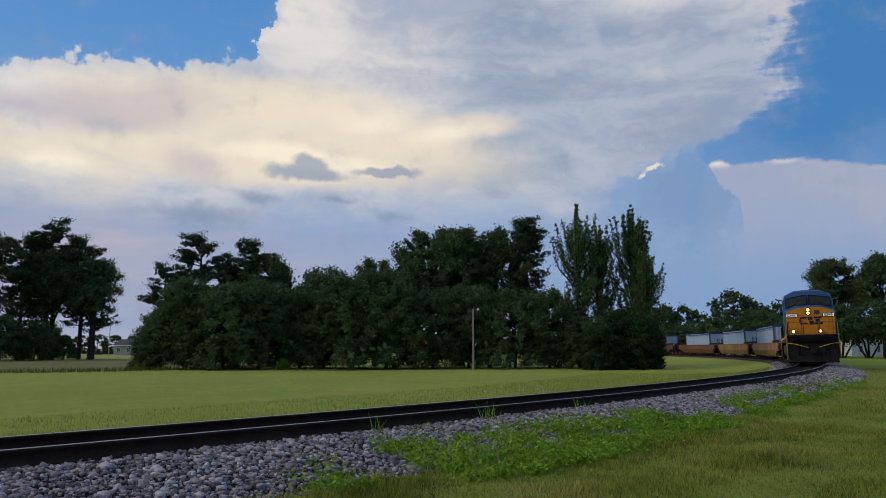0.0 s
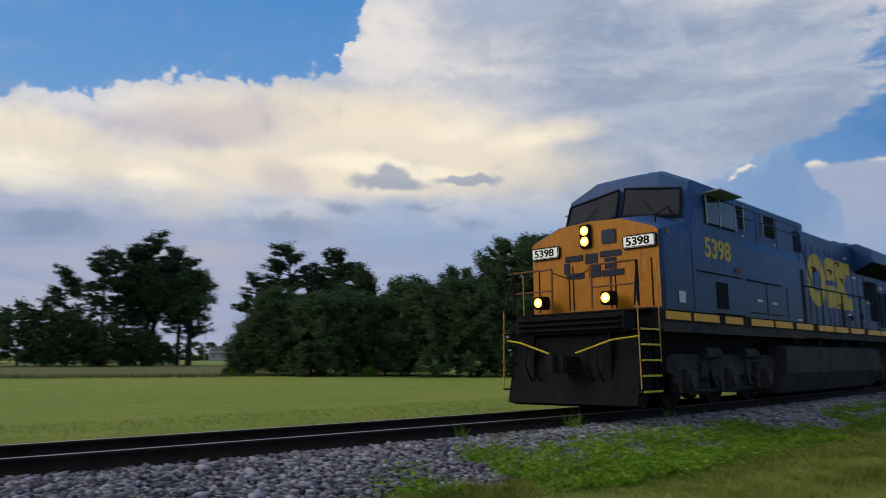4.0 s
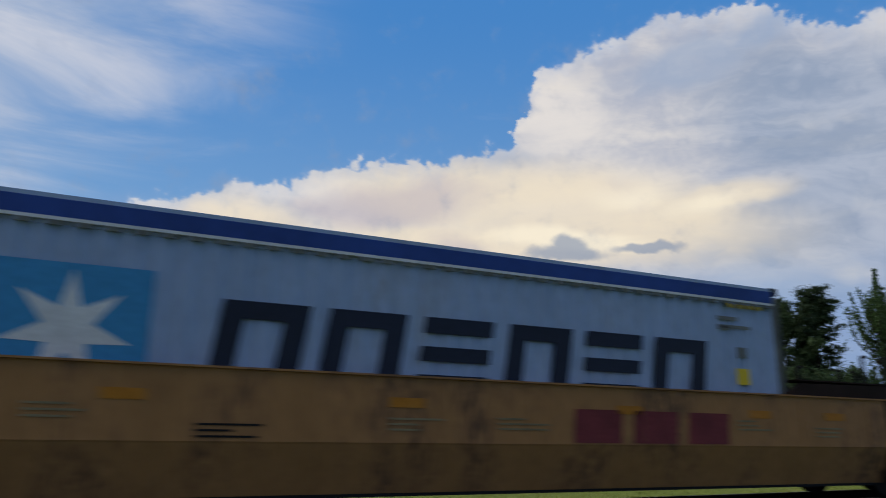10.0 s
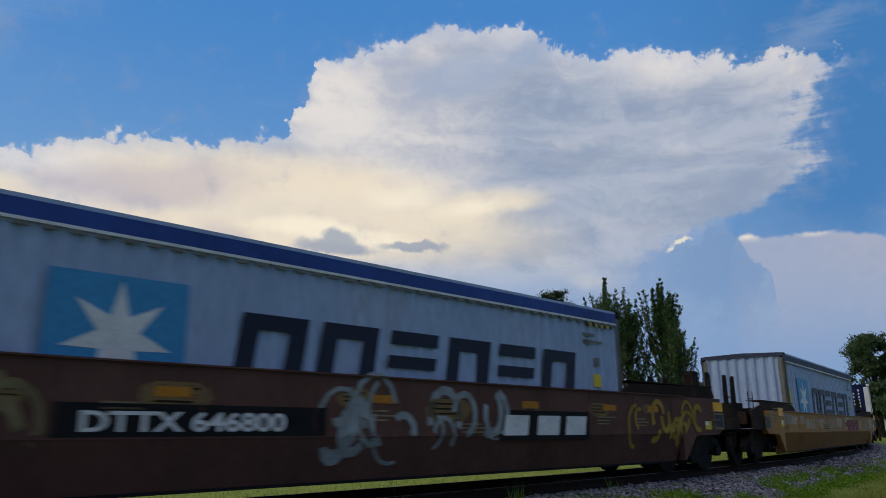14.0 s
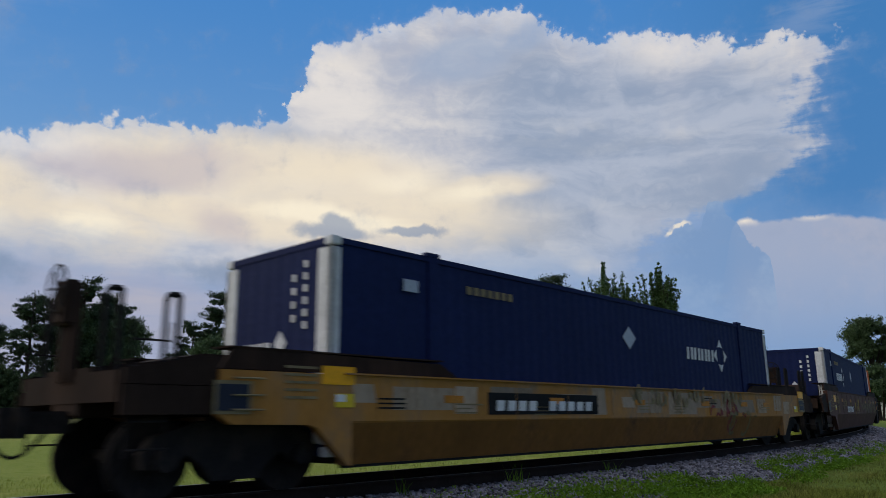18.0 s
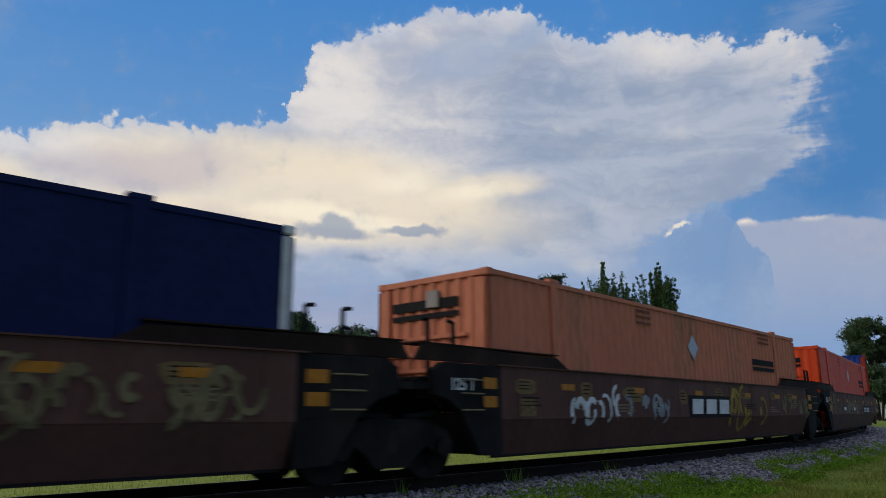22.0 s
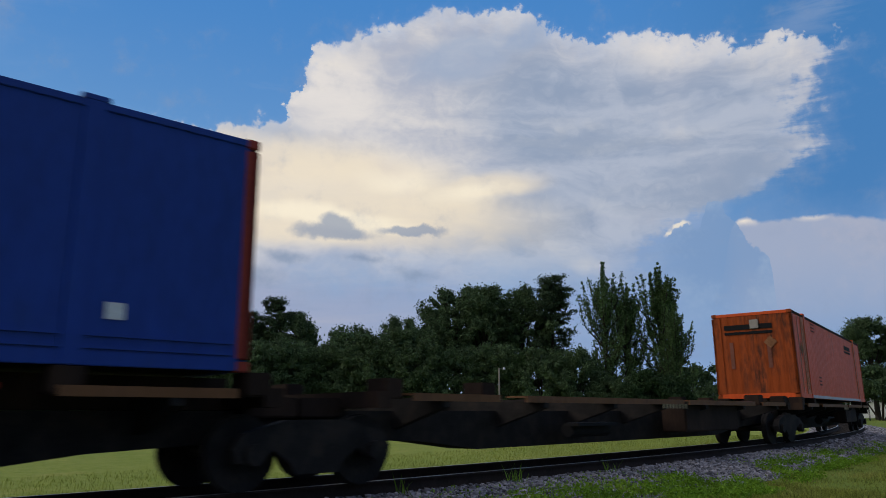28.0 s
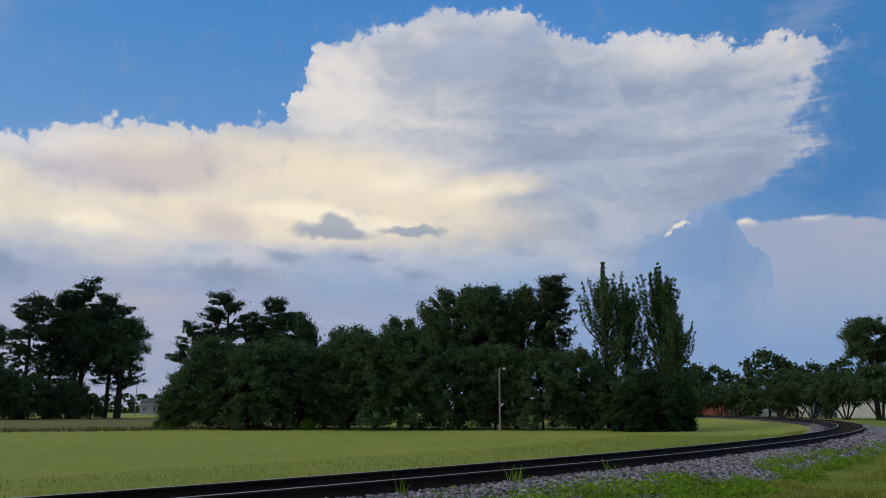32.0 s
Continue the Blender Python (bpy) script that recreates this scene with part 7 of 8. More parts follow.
def plant(template, az, dist, scale=1.0, turn=0.0, z=-1.15, tall=1.0, label=""):
    x, y, _ = spot(az, dist)
    t = copy_thing(template, pose(x, y, z, 0, 0, turn) @ Matrix.Diagonal((scale, scale, scale * tall, 1)))
    return tagged(t, label) if label else t


def build_trees():
    L = {
        "oak": tree("broadleaf_tree", "broad", 14, 10.0, 1, "leaf", "tall dark green broadleaf tree at the meadow's edge"),
        "oak2": tree("broadleaf_tree", "broad", 13, 9, 2, "leaf", "dark broadleaf tree with gaps in its crown"),
        "pine": tree("pine_tree", "pine", 23, 13, 3, "needle", "tall spreading pine with bare lower trunk", leaf_size=0.36),
        "pine2": tree("pine_tree", "pine", 22, 12, 14, "needle", "ragged tall pine seen against the sky", leaf_size=0.36),
        "slim": tree("pine_tree", "pine", 17, 7, 5, "needle", "slender pine with thin open branches", leaf_size=0.26),
        "poplar": tree("poplar_tree", "poplar", 19.5, 8.4, 6, "leaf_light", "tall columnar poplar with light showing through", leaf_size=0.25),
        "poplar2": tree("poplar_tree", "poplar", 19.5, 7.6, 27, "leaf_light", "narrow poplar with a bare thin trunk", leaf_size=0.25),
        "mass": tree("bushy_tree", "mass", 10, 10, 8, "leaf", "dense dark tree leafed down to the grass"),
        "mass2": tree("bushy_tree", "mass", 9, 11, 9, "leaf", "broad dense thicket tree at the meadow's edge"),
        "cedar": tree("cedar_bush", "mass", 6, 6.5, 10, "cedar", "black-green rounded cedar on the grass", "bush"),
        "light": tree("young_tree", "broad", 8.5, 4.5, 11, "leaf_light", "lighter green young tree before the dark trees"),
        "orch": tree("spreading_tree", "orchard", 7.5, 9, 12, "far_leaf", "low spreading tree with several stems beyond the track"),
        "orch2": tree("spreading_tree", "orchard", 8.5, 10, 13, "far_leaf", "round leafy tree in a distant yard"),
        "faroak": tree("broadleaf_tree", "far", 13, 12, 15, "far_leaf", "distant leafy tree beyond the track", leaf_size=0.42),
        "faroak2": tree("broadleaf_tree", "far", 13, 9, 45, "leaf", "distant dark tree in the wood", leaf_size=0.42),
        "farmass": tree("bushy_tree", "far", 10, 11, 46, "far_leaf", "broad distant thicket tree", leaf_size=0.42),
        "shrub": tree("shrub", "mass", 1.6, 2.2, 16, "weed", "low green shrub on the grass", "bush", leaf_size=0.12),
    }
    P = plant
    # spreading pines far over the meadow, at its left
    P(L["pine"], 29.4, 153, 1.0, 20)
    P(L["pine2"], 26.5, 156, 1.22, 200)
    P(L["pine"], 24.3, 160, 1.08, 130)
    P(L["pine2"], 23.4, 160, 0.88, 90)
    P(L["oak2"], 23.6, 157, 1.55, 90)
    P(L["oak"], 26.0, 158, 1.62, 200)
    P(L["pine"], 28.0, 158, 1.04, 280)
    P(L["pine2"], 31.8, 165, 0.92, 60)
    P(L["faroak"], 33.0, 150, 0.85, 10)
    for i, (az, d, k) in enumerate(((31.0, 150, 0.95), (29.0, 149, 0.9), (27.0, 151, 0.72), (25.2, 154, 0.5), (32.6, 148, 0.8))):
        P(L["mass2" if i % 2 else "mass"], az, d, k, i * 70)
    P(L["mass"], 30.0, 175, 0.9, 0)
    P(L["mass2"], 26.5, 178, 0.9, 0)
    for az, k in ((27.6, 0.36), (26.4, 0.28), (29.6, 0.25)):
        P(L["mass2"], az, 150, k, az * 30)
    # the first clump: pines behind dense dark trees
    P(L["pine"], 16.4, 97, 0.745, 75)
    P(L["pine2"], 18.8, 99, 0.60, 10)
    P(L["pine2"], 14.6, 97, 0.66, 310)
    P(L["pine"], 12.6, 97, 0.715, 150)
    P(L["oak2"], 11.8, 95, 1.0, 40, tall=1.1)
    P(L["poplar2"], 10.5, 97, 0.72, 40, tall=0.98)
    P(L["mass"], 17.2, 83, 0.98, 20)
    P(L["mass2"], 14.6, 80, 1.02, 80)
    P(L["mass"], 12.0, 81, 0.95, 140)
    P(L["mass2"], 18.9, 84, 0.72, 40)
    # the round middle trees
    P(L["oak"], 3.3, 90, 0.96, 15)
    P(L["mass"], 7.2, 84, 1.14, 260)
    P(L["mass2"], 5.2, 80, 1.12, 200)
    P(L["mass"], 2.4, 79, 1.08, 320)
    P(L["mass"], 9.0, 83, 0.90, 60)
    # the tall group by the pole
    P(L["oak"], -1.1, 92, 1.26, 130)
    P(L["oak2"], -3.4, 91, 1.34, 250)
    P(L["oak"], -6.2, 92, 1.26, 70)
    P(L["slim"], -8.5, 90, 1.09, 0)
    P(L["oak2"], 0.5, 93, 0.98, 300)
    P(L["mass2"], -1.2, 80, 0.98, 20)
    P(L["mass"], -4.0, 80, 0.92, 90)
    P(L["light"], -5.6, 79, 1.0, 0, z=-1.9)
    P(L["mass2"], -7.6, 79, 0.96, 170)
    P(L["mass"], -10.2, 80, 0.86, 30)
    P(L["poplar"], -12.5, 84, 0.965, 0)
    P(L["poplar2"], -14.0, 88, 0.90, 120)
    P(L["poplar2"], -16.5, 85, 0.965, 60)
    P(L["poplar"], -17.6, 82, 0.68, 160)
    P(L["mass2"], -13.0, 78, 0.62, 100)
    P(L["cedar"], -15.4, 76, 1.0, 0)
    P(L["cedar"], -17.0, 78, 0.92, 70)
    P(L["cedar"], -14.0, 74, 0.75, 150)
    for az, d, k in ((20.9, 84, 0.45), (20.4, 82, 0.5), (19.6, 83, 0.6), (10.2, 79, 0.7), (-18.4, 100, 0.5)):
        P(L["shrub"], az, d, k, az * 50, z=-1.2)
    # beyond the far side of the curve
    for i, (az, d, k, nm) in enumerate(((-17.8, 205, 1.15, "faroak"), (-18.9, 210, 1.0, "faroak"), (-20.2, 208, 1.0, "faroak"), (-19.0, 172, 0.86, "orch"), (-20.3, 176, 0.95, "orch2"), (-21.6, 172, 1.0, "orch"), (-22.7, 176, 0.86, "orch2"),
                                        (-23.6, 165, 1.05, "faroak"), (-24.4, 160, 1.15, "orch2"), (-25.4, 158, 1.2, "orch"), (-26.3, 156, 1.1, "orch2"), (-27.2, 152, 1.2, "orch"), (-24.8, 200, 1.05, "faroak"), (-26.6, 205, 1.0, "faroak"), (-28.4, 190, 1.0, "faroak"),
                                        (-28.3, 142, 1.2, "orch"), (-30.4, 136, 1.25, "orch"), (-32.0, 138, 1.2, "orch2"), (-33.8, 134, 1.2, "orch"), (-36, 140, 1.3, "orch2"), (-21.5, 230, 0.9, "faroak"), (-16.8, 215, 1.0, "faroak"), (-22.6, 228, 0.85, "faroak"))):
        P(L[nm], az, d, k, i * 77, z=-1.0)
    P(L["oak2"], -30.2, 150, 1.42, 200, z=-1.0)
    P(L["oak"], -33.0, 148, 1.35, 20, z=-1.0)
    # to the left: the big near tree, and the wood behind it
    P(L["oak"], 87.6, 62, 0.86, 40)
    P(L["oak2"], 83.6, 66, 0.74, 140)
    P(L["oak2"], 90.6, 60, 0.50, 10)
    P(L["faroak"], 80.6, 90, 0.62, 0)
    P(L["pine"], 53.6, 130, 0.68, 0)
    P(L["pine2"], 56.5, 128, 0.56, 40)
    P(L["pine"], 72.2, 118, 0.55, 80)
    P(L["pine2"], 70.4, 120, 0.53, 30)
    for i in range(62):
        az = 34.5 + i * 1.42
        nm = ("faroak", "faroak2", "pine2", "farmass", "faroak", "farmass")[i % 6]
        k = {"faroak": 0.95, "faroak2": 0.9, "pine2": 0.58, "farmass": 1.15}[nm] * (0.9 + 0.22 * noise.noise((i * 0.7, 0, 0)))
        P(L[nm], az, 150 + 14 * ((i * 7) % 4), k, i * 61)
    for i in range(16):
        P(L["faroak"], 98 + i * 1.7, 170 + 10 * (i % 3), 0.95, i * 40)
    for i in range(14):   # low line of woods behind everything
        P(L["farmass"], 33.5 - i * 1.15, 285 + 12 * (i % 3), 0.75, i * 33, z=-1.8)
    for t in L.values():
        for o in (t, *t.children_recursive):
            bpy.data.objects.remove(o)


# ---- stones, grass, weeds ----
def scatter_stones():
    g = np.random.RandomState(3)
    cube = np.array(list(product((-1, 1), repeat=3)), float)
    fq = np.array([(0, 1, 3, 2), (4, 6, 7, 5), (0, 4, 5, 1), (2, 3, 7, 6), (0, 2, 6, 4), (1, 5, 7, 3)])
    s = np.concatenate([g.uniform(-24, 30, 84000), g.uniform(-75, -24, 16000), g.uniform(30, 70, 3500)])
    n = len(s)
    lat = np.where(g.rand(n) < 0.93, 0.86 + 2.05 * g.rand(n) ** 0.95, g.uniform(-1.6, -2.6, n))
    z = np.interp(lat, [-3.1, -2.0, -1.45, 0.85, 1.45, 2.1, 2.9, 3.3], [-0.6, -0.33, -0.25, -0.19, -0.205, -0.295, -0.45, -0.46])
    size = np.exp(g.normal(-4.05, 0.36, n)).clip(0.009, 0.044) * np.where(s < -30, 1.5, 1.0)
    a = s / RADIUS
    px = CENTRE.x + (ALONG.x * np.sin(a) - TO_TRACK.x * np.cos(a)) * (RADIUS + lat)
    py = CENTRE.y + (ALONG.y * np.sin(a) - TO_TRACK.y * np.cos(a)) * (RADIUS + lat)
    jig = cube[None] * (1 + g.uniform(-0.45, 0.3, (n, 8, 3)))
    sc = size[:, None] * g.uniform(0.6, 1.4, (n, 3)) * np.array((1.0, 1.0, 0.72))
    v = jig * sc[:, None, :]
    th, ph = g.uniform(0, 6.28, n), g.uniform(-0.7, 0.7, n)
    c, d = np.cos(th)[:, None], np.sin(th)[:, None]
    x, y = v[..., 0] * c - v[..., 1] * d, v[..., 0] * d + v[..., 1] * c
    e, f = np.cos(ph)[:, None], np.sin(ph)[:, None]
    y, zz = y * e - v[..., 2] * f, y * f + v[..., 2] * e
    v = np.stack([x + px[:, None], y + py[:, None], zz + (z + g.uniform(0, 0.035, n))[:, None]], 2).reshape(-1, 3)
    faces = (fq[None] + (np.arange(n) * 8)[:, None, None]).reshape(-1, 4)
    tagged(new("ballast_stones", raw("ballast_stones", v, faces, "stone")), "loose angular grey ballast stones along the track", "ballast", kind="stuff")


def arc(s, lat):
    a = s / RADIUS
    return (CENTRE.x + (ALONG.x * np.sin(a) - TO_TRACK.x * np.cos(a)) * (RADIUS + lat), CENTRE.y + (ALONG.y * np.sin(a) - TO_TRACK.y * np.cos(a)) * (RADIUS + lat))


def blades(name, s, lat, z, height, width, mat, label, seed, lean=0.5):
    g = np.random.RandomState(seed)
    n = len(s)
    x, y = arc(s, lat)
    h = height * g.uniform(0.5, 1.25, n)
    th = g.uniform(0, 6.28, n)
    wv = np.stack([np.cos(th), np.sin(th), np.zeros(n)], 1) * (width * g.uniform(0.6, 1.3, n))[:, None]
    ln = np.stack([np.cos(th + 1.3), np.sin(th + 1.3), np.zeros(n)], 1) * (h * g.uniform(0.1, lean, n))[:, None]
    p = np.stack([x, y, z], 1)
    up = np.stack([np.zeros(n), np.zeros(n), h], 1)
    v = np.stack([p - wv, p + wv, p + up * 0.55 + ln * 0.4 + wv * 0.7, p + up * 0.55 + ln * 0.4 - wv * 0.7, p + up + ln], 1).reshape(-1, 3)
    i = (np.arange(n) * 5)[:, None]
    quad = np.concatenate([i, i + 1, i + 2, i + 3], 1)
    tip = np.concatenate([i + 3, i + 2, i + 4, i + 4], 1)
    me = bpy.data.meshes.new(name)
    faces = [tuple(q) for q in quad.tolist()] + [tuple(q[:3]) for q in tip.tolist()]
    me.from_pydata(v.tolist(), [], faces)
    me.materials.append(M[mat])
    return tagged(new(name, me), label, "grass", kind="stuff")


def gz(lat):
    return np.interp(lat, [-40, -9, -5, -3.2, -2.4, 2.2, 2.9, 3.4, 5.5, 9, 30], [-1.15, -1.05, -0.85, -0.55, -0.42, -0.33, -0.45, -0.44, -0.47, -0.52, -0.62])


def build_grass():
    g = np.random.RandomState(9)
    # verge on the camera's side, thinning with distance
    s = np.concatenate([g.uniform(-15, 6, 210000), g.uniform(6, 22, 26000), g.uniform(-32, -15, 44000), g.uniform(-60, -32, 16000), g.uniform(22, 40, 8000)])
    lat = 2.2 + 6.4 * g.rand(len(s)) ** 1.1
    keep = np.hypot(*arc(s, lat)) > 0.4
    s, lat = s[keep], lat[keep]
    edge = np.array([noise.noise((a * 0.35, b * 0.9, 1.0)) + 0.5 * noise.noise((a * 1.7, b * 1.7, 4.0)) for a, b in zip(s, lat)])
    keep = lat > 2.62 + 0.7 * edge
    s, lat, edge = s[keep], lat[keep], edge[keep]
    blades("verge_grass", s, lat, gz(lat) - 0.02, 0.055 + 0.13 * np.clip(edge + 0.25, 0, 1), 0.0048, "blade", "rough unmown grass on the verge beside the ballast", 21, 1.1)
    # meadow edge behind the track
    s = g.uniform(-60, 14, 60000)
    lat = -2.8 - 13 * g.rand(len(s)) ** 1.6
    blades("meadow_grass", s, lat, gz(lat) - 0.02, np.full(len(s), 0.13), 0.007, "meadow_blade", "meadow grass at the far edge of the track", 22, 0.9)
    # tussocks along the edge of the unmown corner
    ang, rad = g.uniform(-1.9, 1.2, 9000), 48.5 + g.normal(0, 1.6, 9000)
    back = math.radians(28)
    px, py = ROUGH[0] + rad * np.sin(ang + back), ROUGH[1] - rad * np.cos(ang + back)
    lat = np.hypot(px - CENTRE.x, py - CENTRE.y) - RADIUS
    dx, dy = px - CENTRE.x, py - CENTRE.y
    s = RADIUS * np.arctan2(dx * ALONG.x + dy * ALONG.y, -(dx * TO_TRACK.x + dy * TO_TRACK.y))
    blades("tall_grass", s, lat, np.full(len(s), -1.15), np.full(len(s), 0.42), 0.03, "tussock", "taller dull grass along the edge of the mown meadow", 24, 0.8)
    # weeds creeping over the stones
    cs, cl = [], []
    for s0, s1, l0, l1, n in ((-13.4, -6.0, 1.25, 3.9, 620), (-25, -17, 1.5, 3.2, 220), (-6.2, -4.2, 2.2, 3.1, 22), (-34, -26, 1.8, 3.4, 60), (3, 8.5, 1.7, 3.4, 120), (11, 15.5, 1.6, 3.2, 110), (18, 26, 1.7, 3.6, 120), (-17.5, -13.4, 2.6, 3.6, 50), (29, 40, 1.8, 3.6, 80), (0, 3, 2.5, 3.3, 30)):
        a, b = g.uniform(s0, s1, n), g.uniform(l0, l1, n)
        keep = np.array([noise.noise((u * 0.8, w * 1.4, 7.0)) > -0.22 for u, w in zip(a, b)])
        cs.append(a[keep])
        cl.append(b[keep])
    cs, cl = np.concatenate(cs), np.concatenate(cl)
    x, y = arc(cs, cl)
    v, f = quads(np.stack([x, y, gz(cl) + 0.06], 1), g.uniform(0.12, 0.26, len(cs)), 84, 0.026, 0.55, 33)
    tagged(new("creeping_weeds", raw("creeping_weeds", v, f, "weed")), "bright green leafy weeds creeping over the ballast", "weeds", kind="stuff")
    # a few stems standing between the rails
    s = np.concatenate([g.uniform(-9.6, -9.2, 26), g.uniform(-12.5, -12.2, 14), g.uniform(-7.0, -6.8, 10)])
    lat = g.uniform(0.95, 1.25, len(s))
    blades("weed_stems", s, lat, np.full(len(s), -0.25), np.full(len(s), 0.34), 0.008, "weed", "thin weed stems beside the rail", 23, 0.9)


# ---- sleepers ----
def build_ties():
    bm = bmesh.new()
    box(bm, 0, 0, 0, 0.22, 2.6, 0.17, 0.012)
    me = mesh_of("tie", bm, "tie")
    track = tagged(new("railway_ties"), "dark creosoted wooden ties under the rails", "ties", kind="structure")
    r = random.Random(4)
    for i in range(-170, 130):
        o = new("tie", me)
        o.parent = track
        o.matrix_basis = rail_pose(i * 0.5 + r.uniform(-0.03, 0.03), r.uniform(-0.03, 0.03)) @ pose(0, 0, -0.272, 0, 0, r.uniform(-1, 1))
    v, f = [], []
    base = [Vector((a * 0.11, b * 1.3, c * 0.085)) for a, b, c in product((-1, 1), repeat=3)]
    q = ((0, 1, 3, 2), (4, 6, 7, 5), (0, 4, 5, 1), (2, 3, 7, 6), (0, 2, 6, 4), (1, 5, 7, 3))
    for i in [*range(-640, -170), *range(130, 420)]:
        m = rail_pose(i * 0.5, 0) @ pose(0, 0, -0.272)
        k = len(v)
        v += [tuple(m @ p) for p in base]
        f += [tuple(k + j for j in t) for t in q]
    tagged(new("far_ties", raw("far_ties", v, f, "tie")), "dark wooden ties farther along the curve", "ties", kind="stuff")

# ---- houses, poles, signal and other far things ----
def house(name, az, dist, turn, w, d, h, rise, wall, roof, label, windows=3, trim="house_white", z=-1.05):
    x, y, _ = spot(az, dist)
    t = thing(name, label, "house", "houses round the meadow")
    t.matrix_basis = pose(x, y, z, 0, 0, turn)
    bm = bmesh.new()
    box(bm, 0, 0, h / 2, w, d, h)
    part("wall", bm, wall, t)
    bm = bmesh.new()
    prism(bm, [(-d / 2 - 0.5, h - 0.05), (d / 2 + 0.5, h - 0.05), (0, h + rise)], -w / 2 - 0.4, w / 2 + 0.4)
    part("roof", bm, roof, t)
    for s in (-1, 1):
        bm = bmesh.new()
        box(bm, 0, s * (d / 2 + 0.5), h - 0.02, w + 0.8, 0.1, 0.18)
        part("eave_board", bm, trim, t)
        for k in range(windows):
            xx = -w / 2 + w * (k + 0.5) / windows
            bm = bmesh.new()
            box(bm, xx, s * (d / 2 + 0.03), h * 0.52, 1.25, 0.08, 1.5, 0.02)
            f = part("window", bm, trim, t)
            bm = bmesh.new()
            for a, b in product((-1, 1), (-1, 1)):
                box(bm, xx + a * 0.28, s * (d / 2 + 0.08), h * 0.52 + b * 0.34, 0.50, 0.03, 0.62)
            part("pane", bm, "glass", f)
    bm = bmesh.new()
    box(bm, w * 0.1, -d / 2 - 0.03, 1.05, 0.95, 0.08, 2.1, 0.02)
    part("door", bm, trim, t)
    return t


def pole(az, dist, h, label, arm=False, lamp_arm=False, z=-1.15, name="utility_pole"):
    x, y, _ = spot(az, dist)
    t = thing(name, label, "pole")
    t.matrix_basis = pose(x, y, z, 0, 0, az)
    bm = bmesh.new()
    rod(bm, (0, 0, -0.3), (0, 0, h), 0.11, 0.075, 12)
    part("shaft", bm, "pole", t)
    if arm:
        bm = bmesh.new()
        box(bm, 0, 0.05, h - 0.5, 2.2, 0.1, 0.12)
        for k in (-1, -0.5, 0.5, 1):
            rod(bm, (k, 0.05, h - 0.44), (k, 0.05, h - 0.28), 0.04)
        part("cross_arm", bm, "pole", t)
        bm = bmesh.new()
        rod(bm, (0.25, 0.1, h - 1.9), (0.25, 0.1, h - 1.1), 0.2, n=14)
        part("transformer", bm, "post", t)
    if lamp_arm:
        bm = bmesh.new()
        rod(bm, (0, 0, h - 0.08), (0.5, 0, h + 0.05), 0.03)
        part("arm", bm, "post", t)
        bm = bmesh.new()
        rod(bm, (0.5, 0, h + 0.08), (0.5, 0, h - 0.14), 0.08, 0.17, 14)
        part("lamp_head", bm, "silver", t)
    return t


def wire(a, b, sag, label):
    bm = bmesh.new()
    n = 24
    pts = [Vector(a).lerp(Vector(b), i / n) - Vector((0, 0, sag * 4 * (i / n) * (1 - i / n))) for i in range(n + 1)]
    for p, q in zip(pts, pts[1:]):
        rod(bm, p, q, 0.02, n=5)
    tagged(new("overhead_wire", mesh_of("overhead_wire", bm, "black")), label, "wire")


def build_signal():
    x, y, _ = spot(110.0, 84)
    t = thing("railway_signal", "silver lattice signal mast with one red lamp lit", "signal")
    t.matrix_basis = pose(x, y, -0.7, 0, 0, 20)
    for a, b in product((-0.45, 0.45), (-0.35, 0.35)):
        bm = bmesh.new()
        rod(bm, (a, b, 0), (a * 0.8, b * 0.8, 4.2), 0.04)
        part("leg", bm, "silver", t)
    for k in range(8):
        bm = bmesh.new()
        z = 0.3 + k * 0.5
        rod(bm, (-0.42, -0.33, z), (0.42, -0.33, z + 0.4), 0.02, n=6)
        rod(bm, (0.42, 0.33, z), (-0.42, 0.33, z + 0.4), 0.02, n=6)
        part("brace", bm, "silver", t)
    bm = bmesh.new()
    box(bm, 0, 0, 4.22, 1.5, 1.0, 0.06)
    for a, b in product((-0.7, 0.7), (-0.45, 0.45)):
        rod(bm, (a, b, 4.2), (a, b, 5.2), 0.02, n=6)
    part("platform", bm, "silver", t)
    bm = bmesh.new()
    rod(bm, (0, 0, 4.2), (0, 0, 6.5), 0.06)
    part("mast", bm, "silver", t)
    for z, hgt, mt in ((6.2, 0.9, "signal_red"), (4.6, 1.3, "screen")):
        bm = bmesh.new()
        box(bm, 0.0, -0.25, z, 0.75, 0.12, hgt, 0.05)
        hd = part("signal_head", bm, "black", t)
        for k in range(1 if mt == "signal_red" else 3):
            bm = bmesh.new()
            zz = z if mt == "signal_red" else z + 0.4 - 0.4 * k
            prism(bm, [(cos(2 * pi * i / 20) * 0.22, zz + sin(2 * pi * i / 20) * 0.22) for i in range(20)], -0.31, -0.35, "y")
            part("lens", bm, mt, hd)
            bm = bmesh.new()
            box(bm, 0, -0.48, zz + 0.22, 0.4, 0.3, 0.03)
            part("hood", bm, "black", hd)


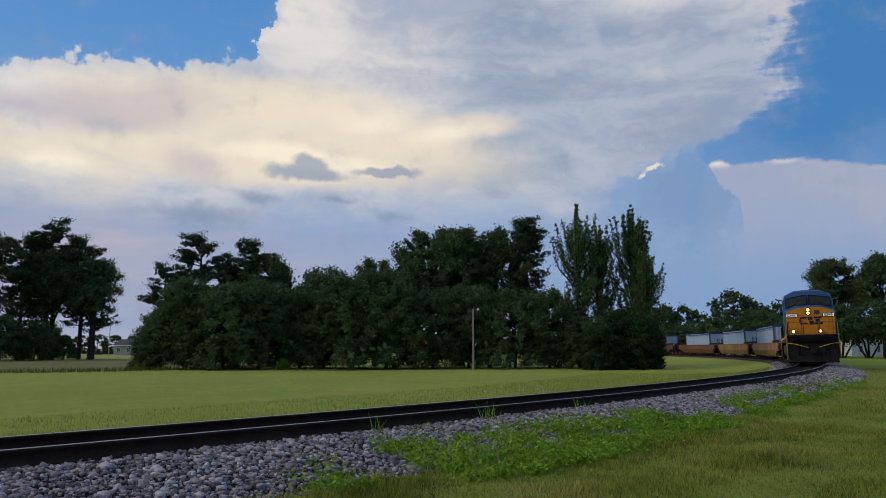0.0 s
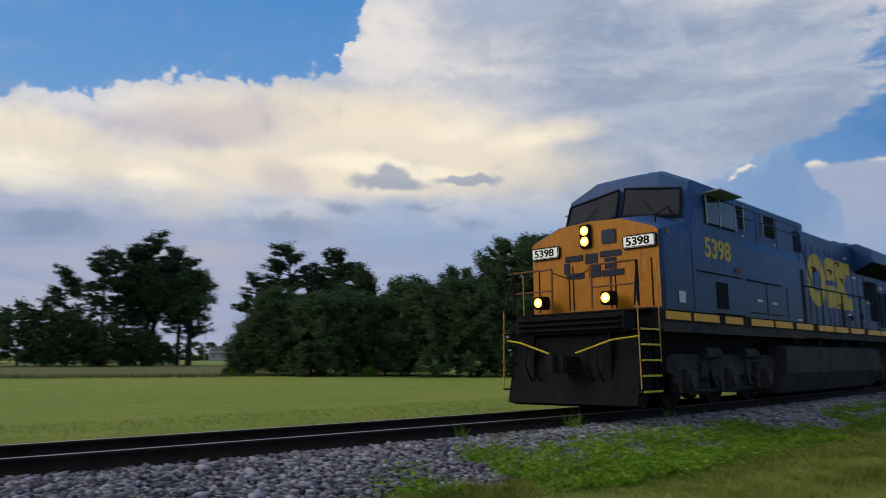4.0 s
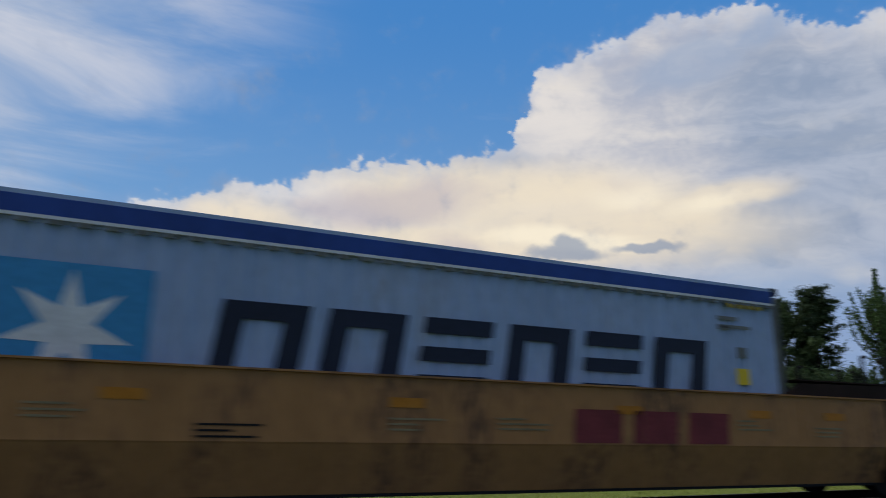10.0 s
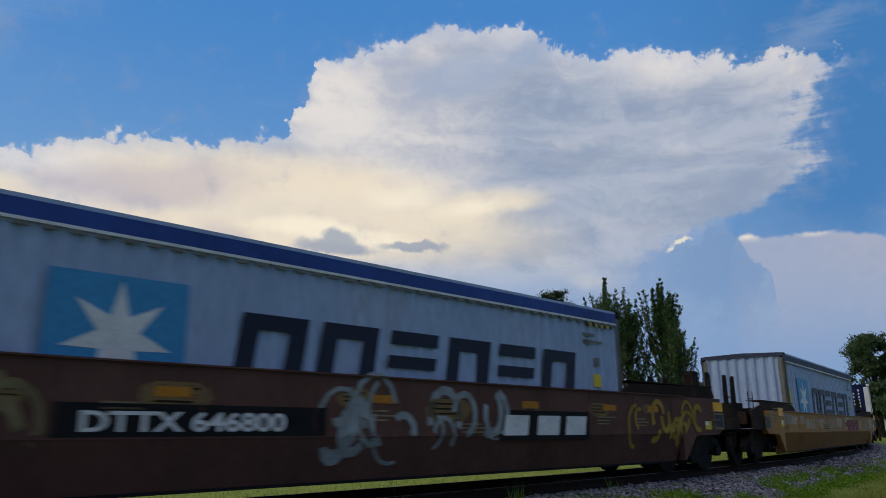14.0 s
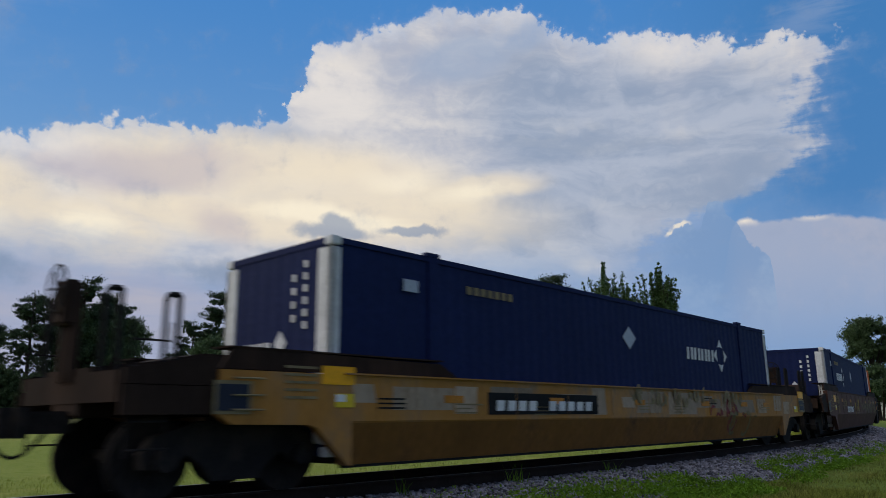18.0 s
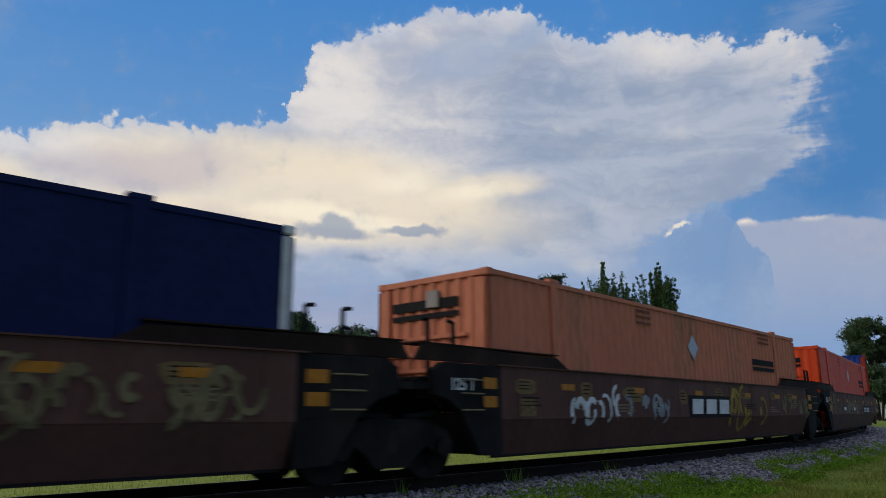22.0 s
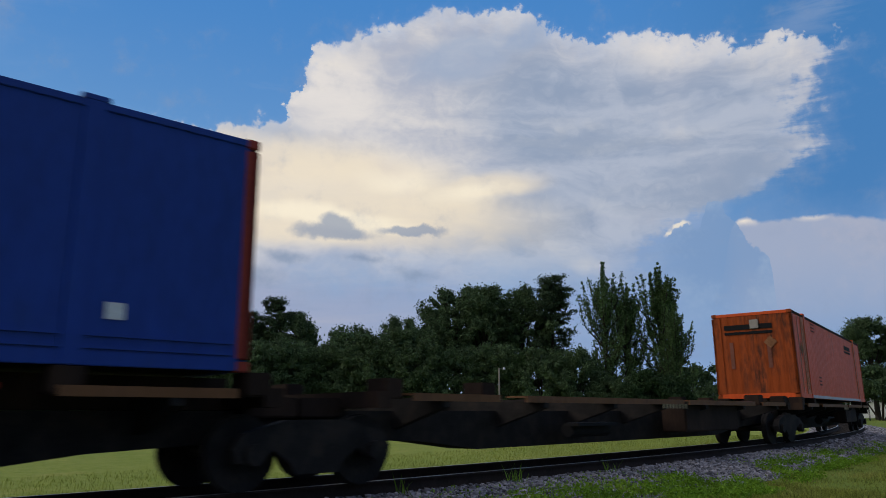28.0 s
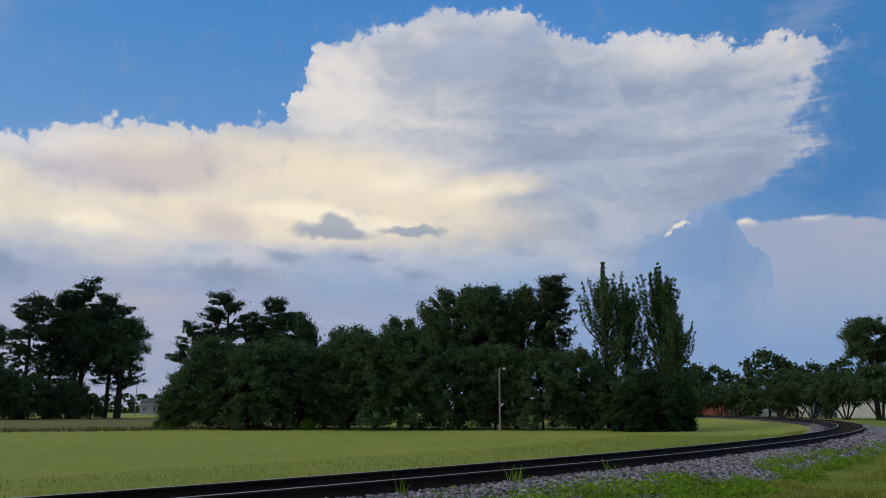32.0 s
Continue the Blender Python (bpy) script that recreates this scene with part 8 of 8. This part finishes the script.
def van(az, dist, turn):
    x, y, _ = spot(az, dist)
    t = thing("delivery_van", "white box van parked beyond the track", "van")
    t.matrix_basis = pose(x, y, -1.0, 0, 0, turn)
    bm = bmesh.new()
    prism(bm, [(-2.8, 0.5), (2.6, 0.5), (2.75, 1.2), (1.9, 1.35), (1.3, 2.15), (-2.8, 2.2)], -0.98, 0.98, "y")
    part("body", bm, "house_white", t)
    for s in (-1, 1):
        bm = bmesh.new()
        prism(bm, [(1.75, 1.38), (1.25, 2.0), (0.6, 2.0), (0.6, 1.38)], s * 0.985, s * 1.0, "y")
        part("window", bm, "glass", t)
        for xx in (-1.8, 1.8):
            bm = bmesh.new()
            prism(bm, ellipse(0.36, 0.36, 20, xx, 0.36), s * 0.72, s * 0.99, "y")
            w = part("wheel", bm, "black", t)
            bm = bmesh.new()
            prism(bm, ellipse(0.2, 0.2, 16, xx, 0.36), s * 0.985, s * 1.0, "y")
            part("hub", bm, "silver", w)


def strip(name, pts, width, mat, label, z):
    v = []
    for i, p in enumerate(pts):
        q = Vector(pts[min(i + 1, len(pts) - 1)]) - Vector(pts[max(i - 1, 0)])
        n = Vector((-q.y, q.x)).normalized() * width / 2
        v += [(p[0] + n.x, p[1] + n.y, z), (p[0] - n.x, p[1] - n.y, z), (p[0] - n.x, p[1] - n.y, z - 0.4), (p[0] + n.x, p[1] + n.y, z - 0.4)]
    f = [(i * 4 + a, i * 4 + b, i * 4 + 4 + b, i * 4 + 4 + a) for i in range(len(pts) - 1) for a, b in ((0, 1), (1, 2), (3, 0))]
    tagged(new(name, raw(name, v, f, mat)), label, "road", kind="structure")


def build_far():
    house("brick_house", -21.6, 205, 20, 17, 9, 3.1, 2.6, "brick", "shingle", "red brick house with white trim beyond the track", 4)
    house("brick_house", -18.6, 220, 20, 14, 9, 3.1, 2.4, "brick", "shingle", "brick house with white windows behind trees", 3)
    house("white_building", -27.4, 215, 28, 34, 12, 3.6, 1.6, "house_white", "silver", "long low white building behind the trees", 6)
    house("white_building", -31.0, 190, 28, 20, 12, 3.6, 1.6, "house_white", "silver", "white metal building behind low trees", 3)
    house("grey_house", 20.6, 262, -15, 11, 8, 3.0, 2.0, "house_grey", "shingle", "grey house with a dark roof across the meadow", 3)
    house("white_house", 76.6, 96, 75, 12, 8, 2.9, 1.7, "house_white", "shingle", "low white house with dark roof beyond the track", 3)
    van(-23.2, 186, 15)
    pole(-4.35, 75, 6.15, "weathered wooden pole with a yard lamp", lamp_arm=True, name="yard_light")
    pole(22.4, 215, 10.5, "tall wooden utility pole with a cross arm", arm=True)
    pole(95.9, 100, 11.2, "wooden utility pole with a cross arm", arm=True)
    pole(122.0, 95, 11.2, "wooden utility pole carrying a wire", arm=True)
    a, b = spot(95.9, 100), spot(122.0, 95)
    wire((a[0], a[1], 9.6), (b[0], b[1], 9.4), 0.5, "thin black overhead wire between poles")
    wire((a[0], a[1], 9.6), (*spot(70, 115)[:2], 8.6), 0.6, "thin black overhead wire sagging to the wood")
    strip("driveway", [spot(a, d)[:2] for a, d in ((44, 190), (36, 196), (30, 203), (26, 212), (22, 225), (18, 245))], 5.0, "road", "pale concrete lane across the meadow", -1.02)
    strip("lane", [spot(a, d)[:2] for a, d in ((120, 120), (112, 116), (104, 120), (96, 128))], 5.0, "road", "pale lane by the level crossing", -0.85)
    strip("street", [spot(a, d)[:2] for a, d in ((-16, 190), (-22, 182), (-28, 172), (-36, 165))], 6.0, "asphalt", "street before the distant houses", -0.92)
    build_signal()


build_trees()
build_far()
scatter_stones()
build_grass()
build_ties()


# ---- what moves ----
def motions():
    steps = [i * 0.5 for i in range(65)]
    for ob, start, lift in MOVING:
        walk(ob, [(t, rail_pose(start + gone(t)) @ pose(0, 0, lift)) for t in steps])
    ticks = [i / 15 for i in range(481)]
    way = [gone(t) for t in ticks]
    for ob, r, x, z in WHEELS:
        walk(ob, [(t, pose(x, 0, z, 0, math.degrees(d / r), 0)) for t, d in zip(ticks, way)])


motions()
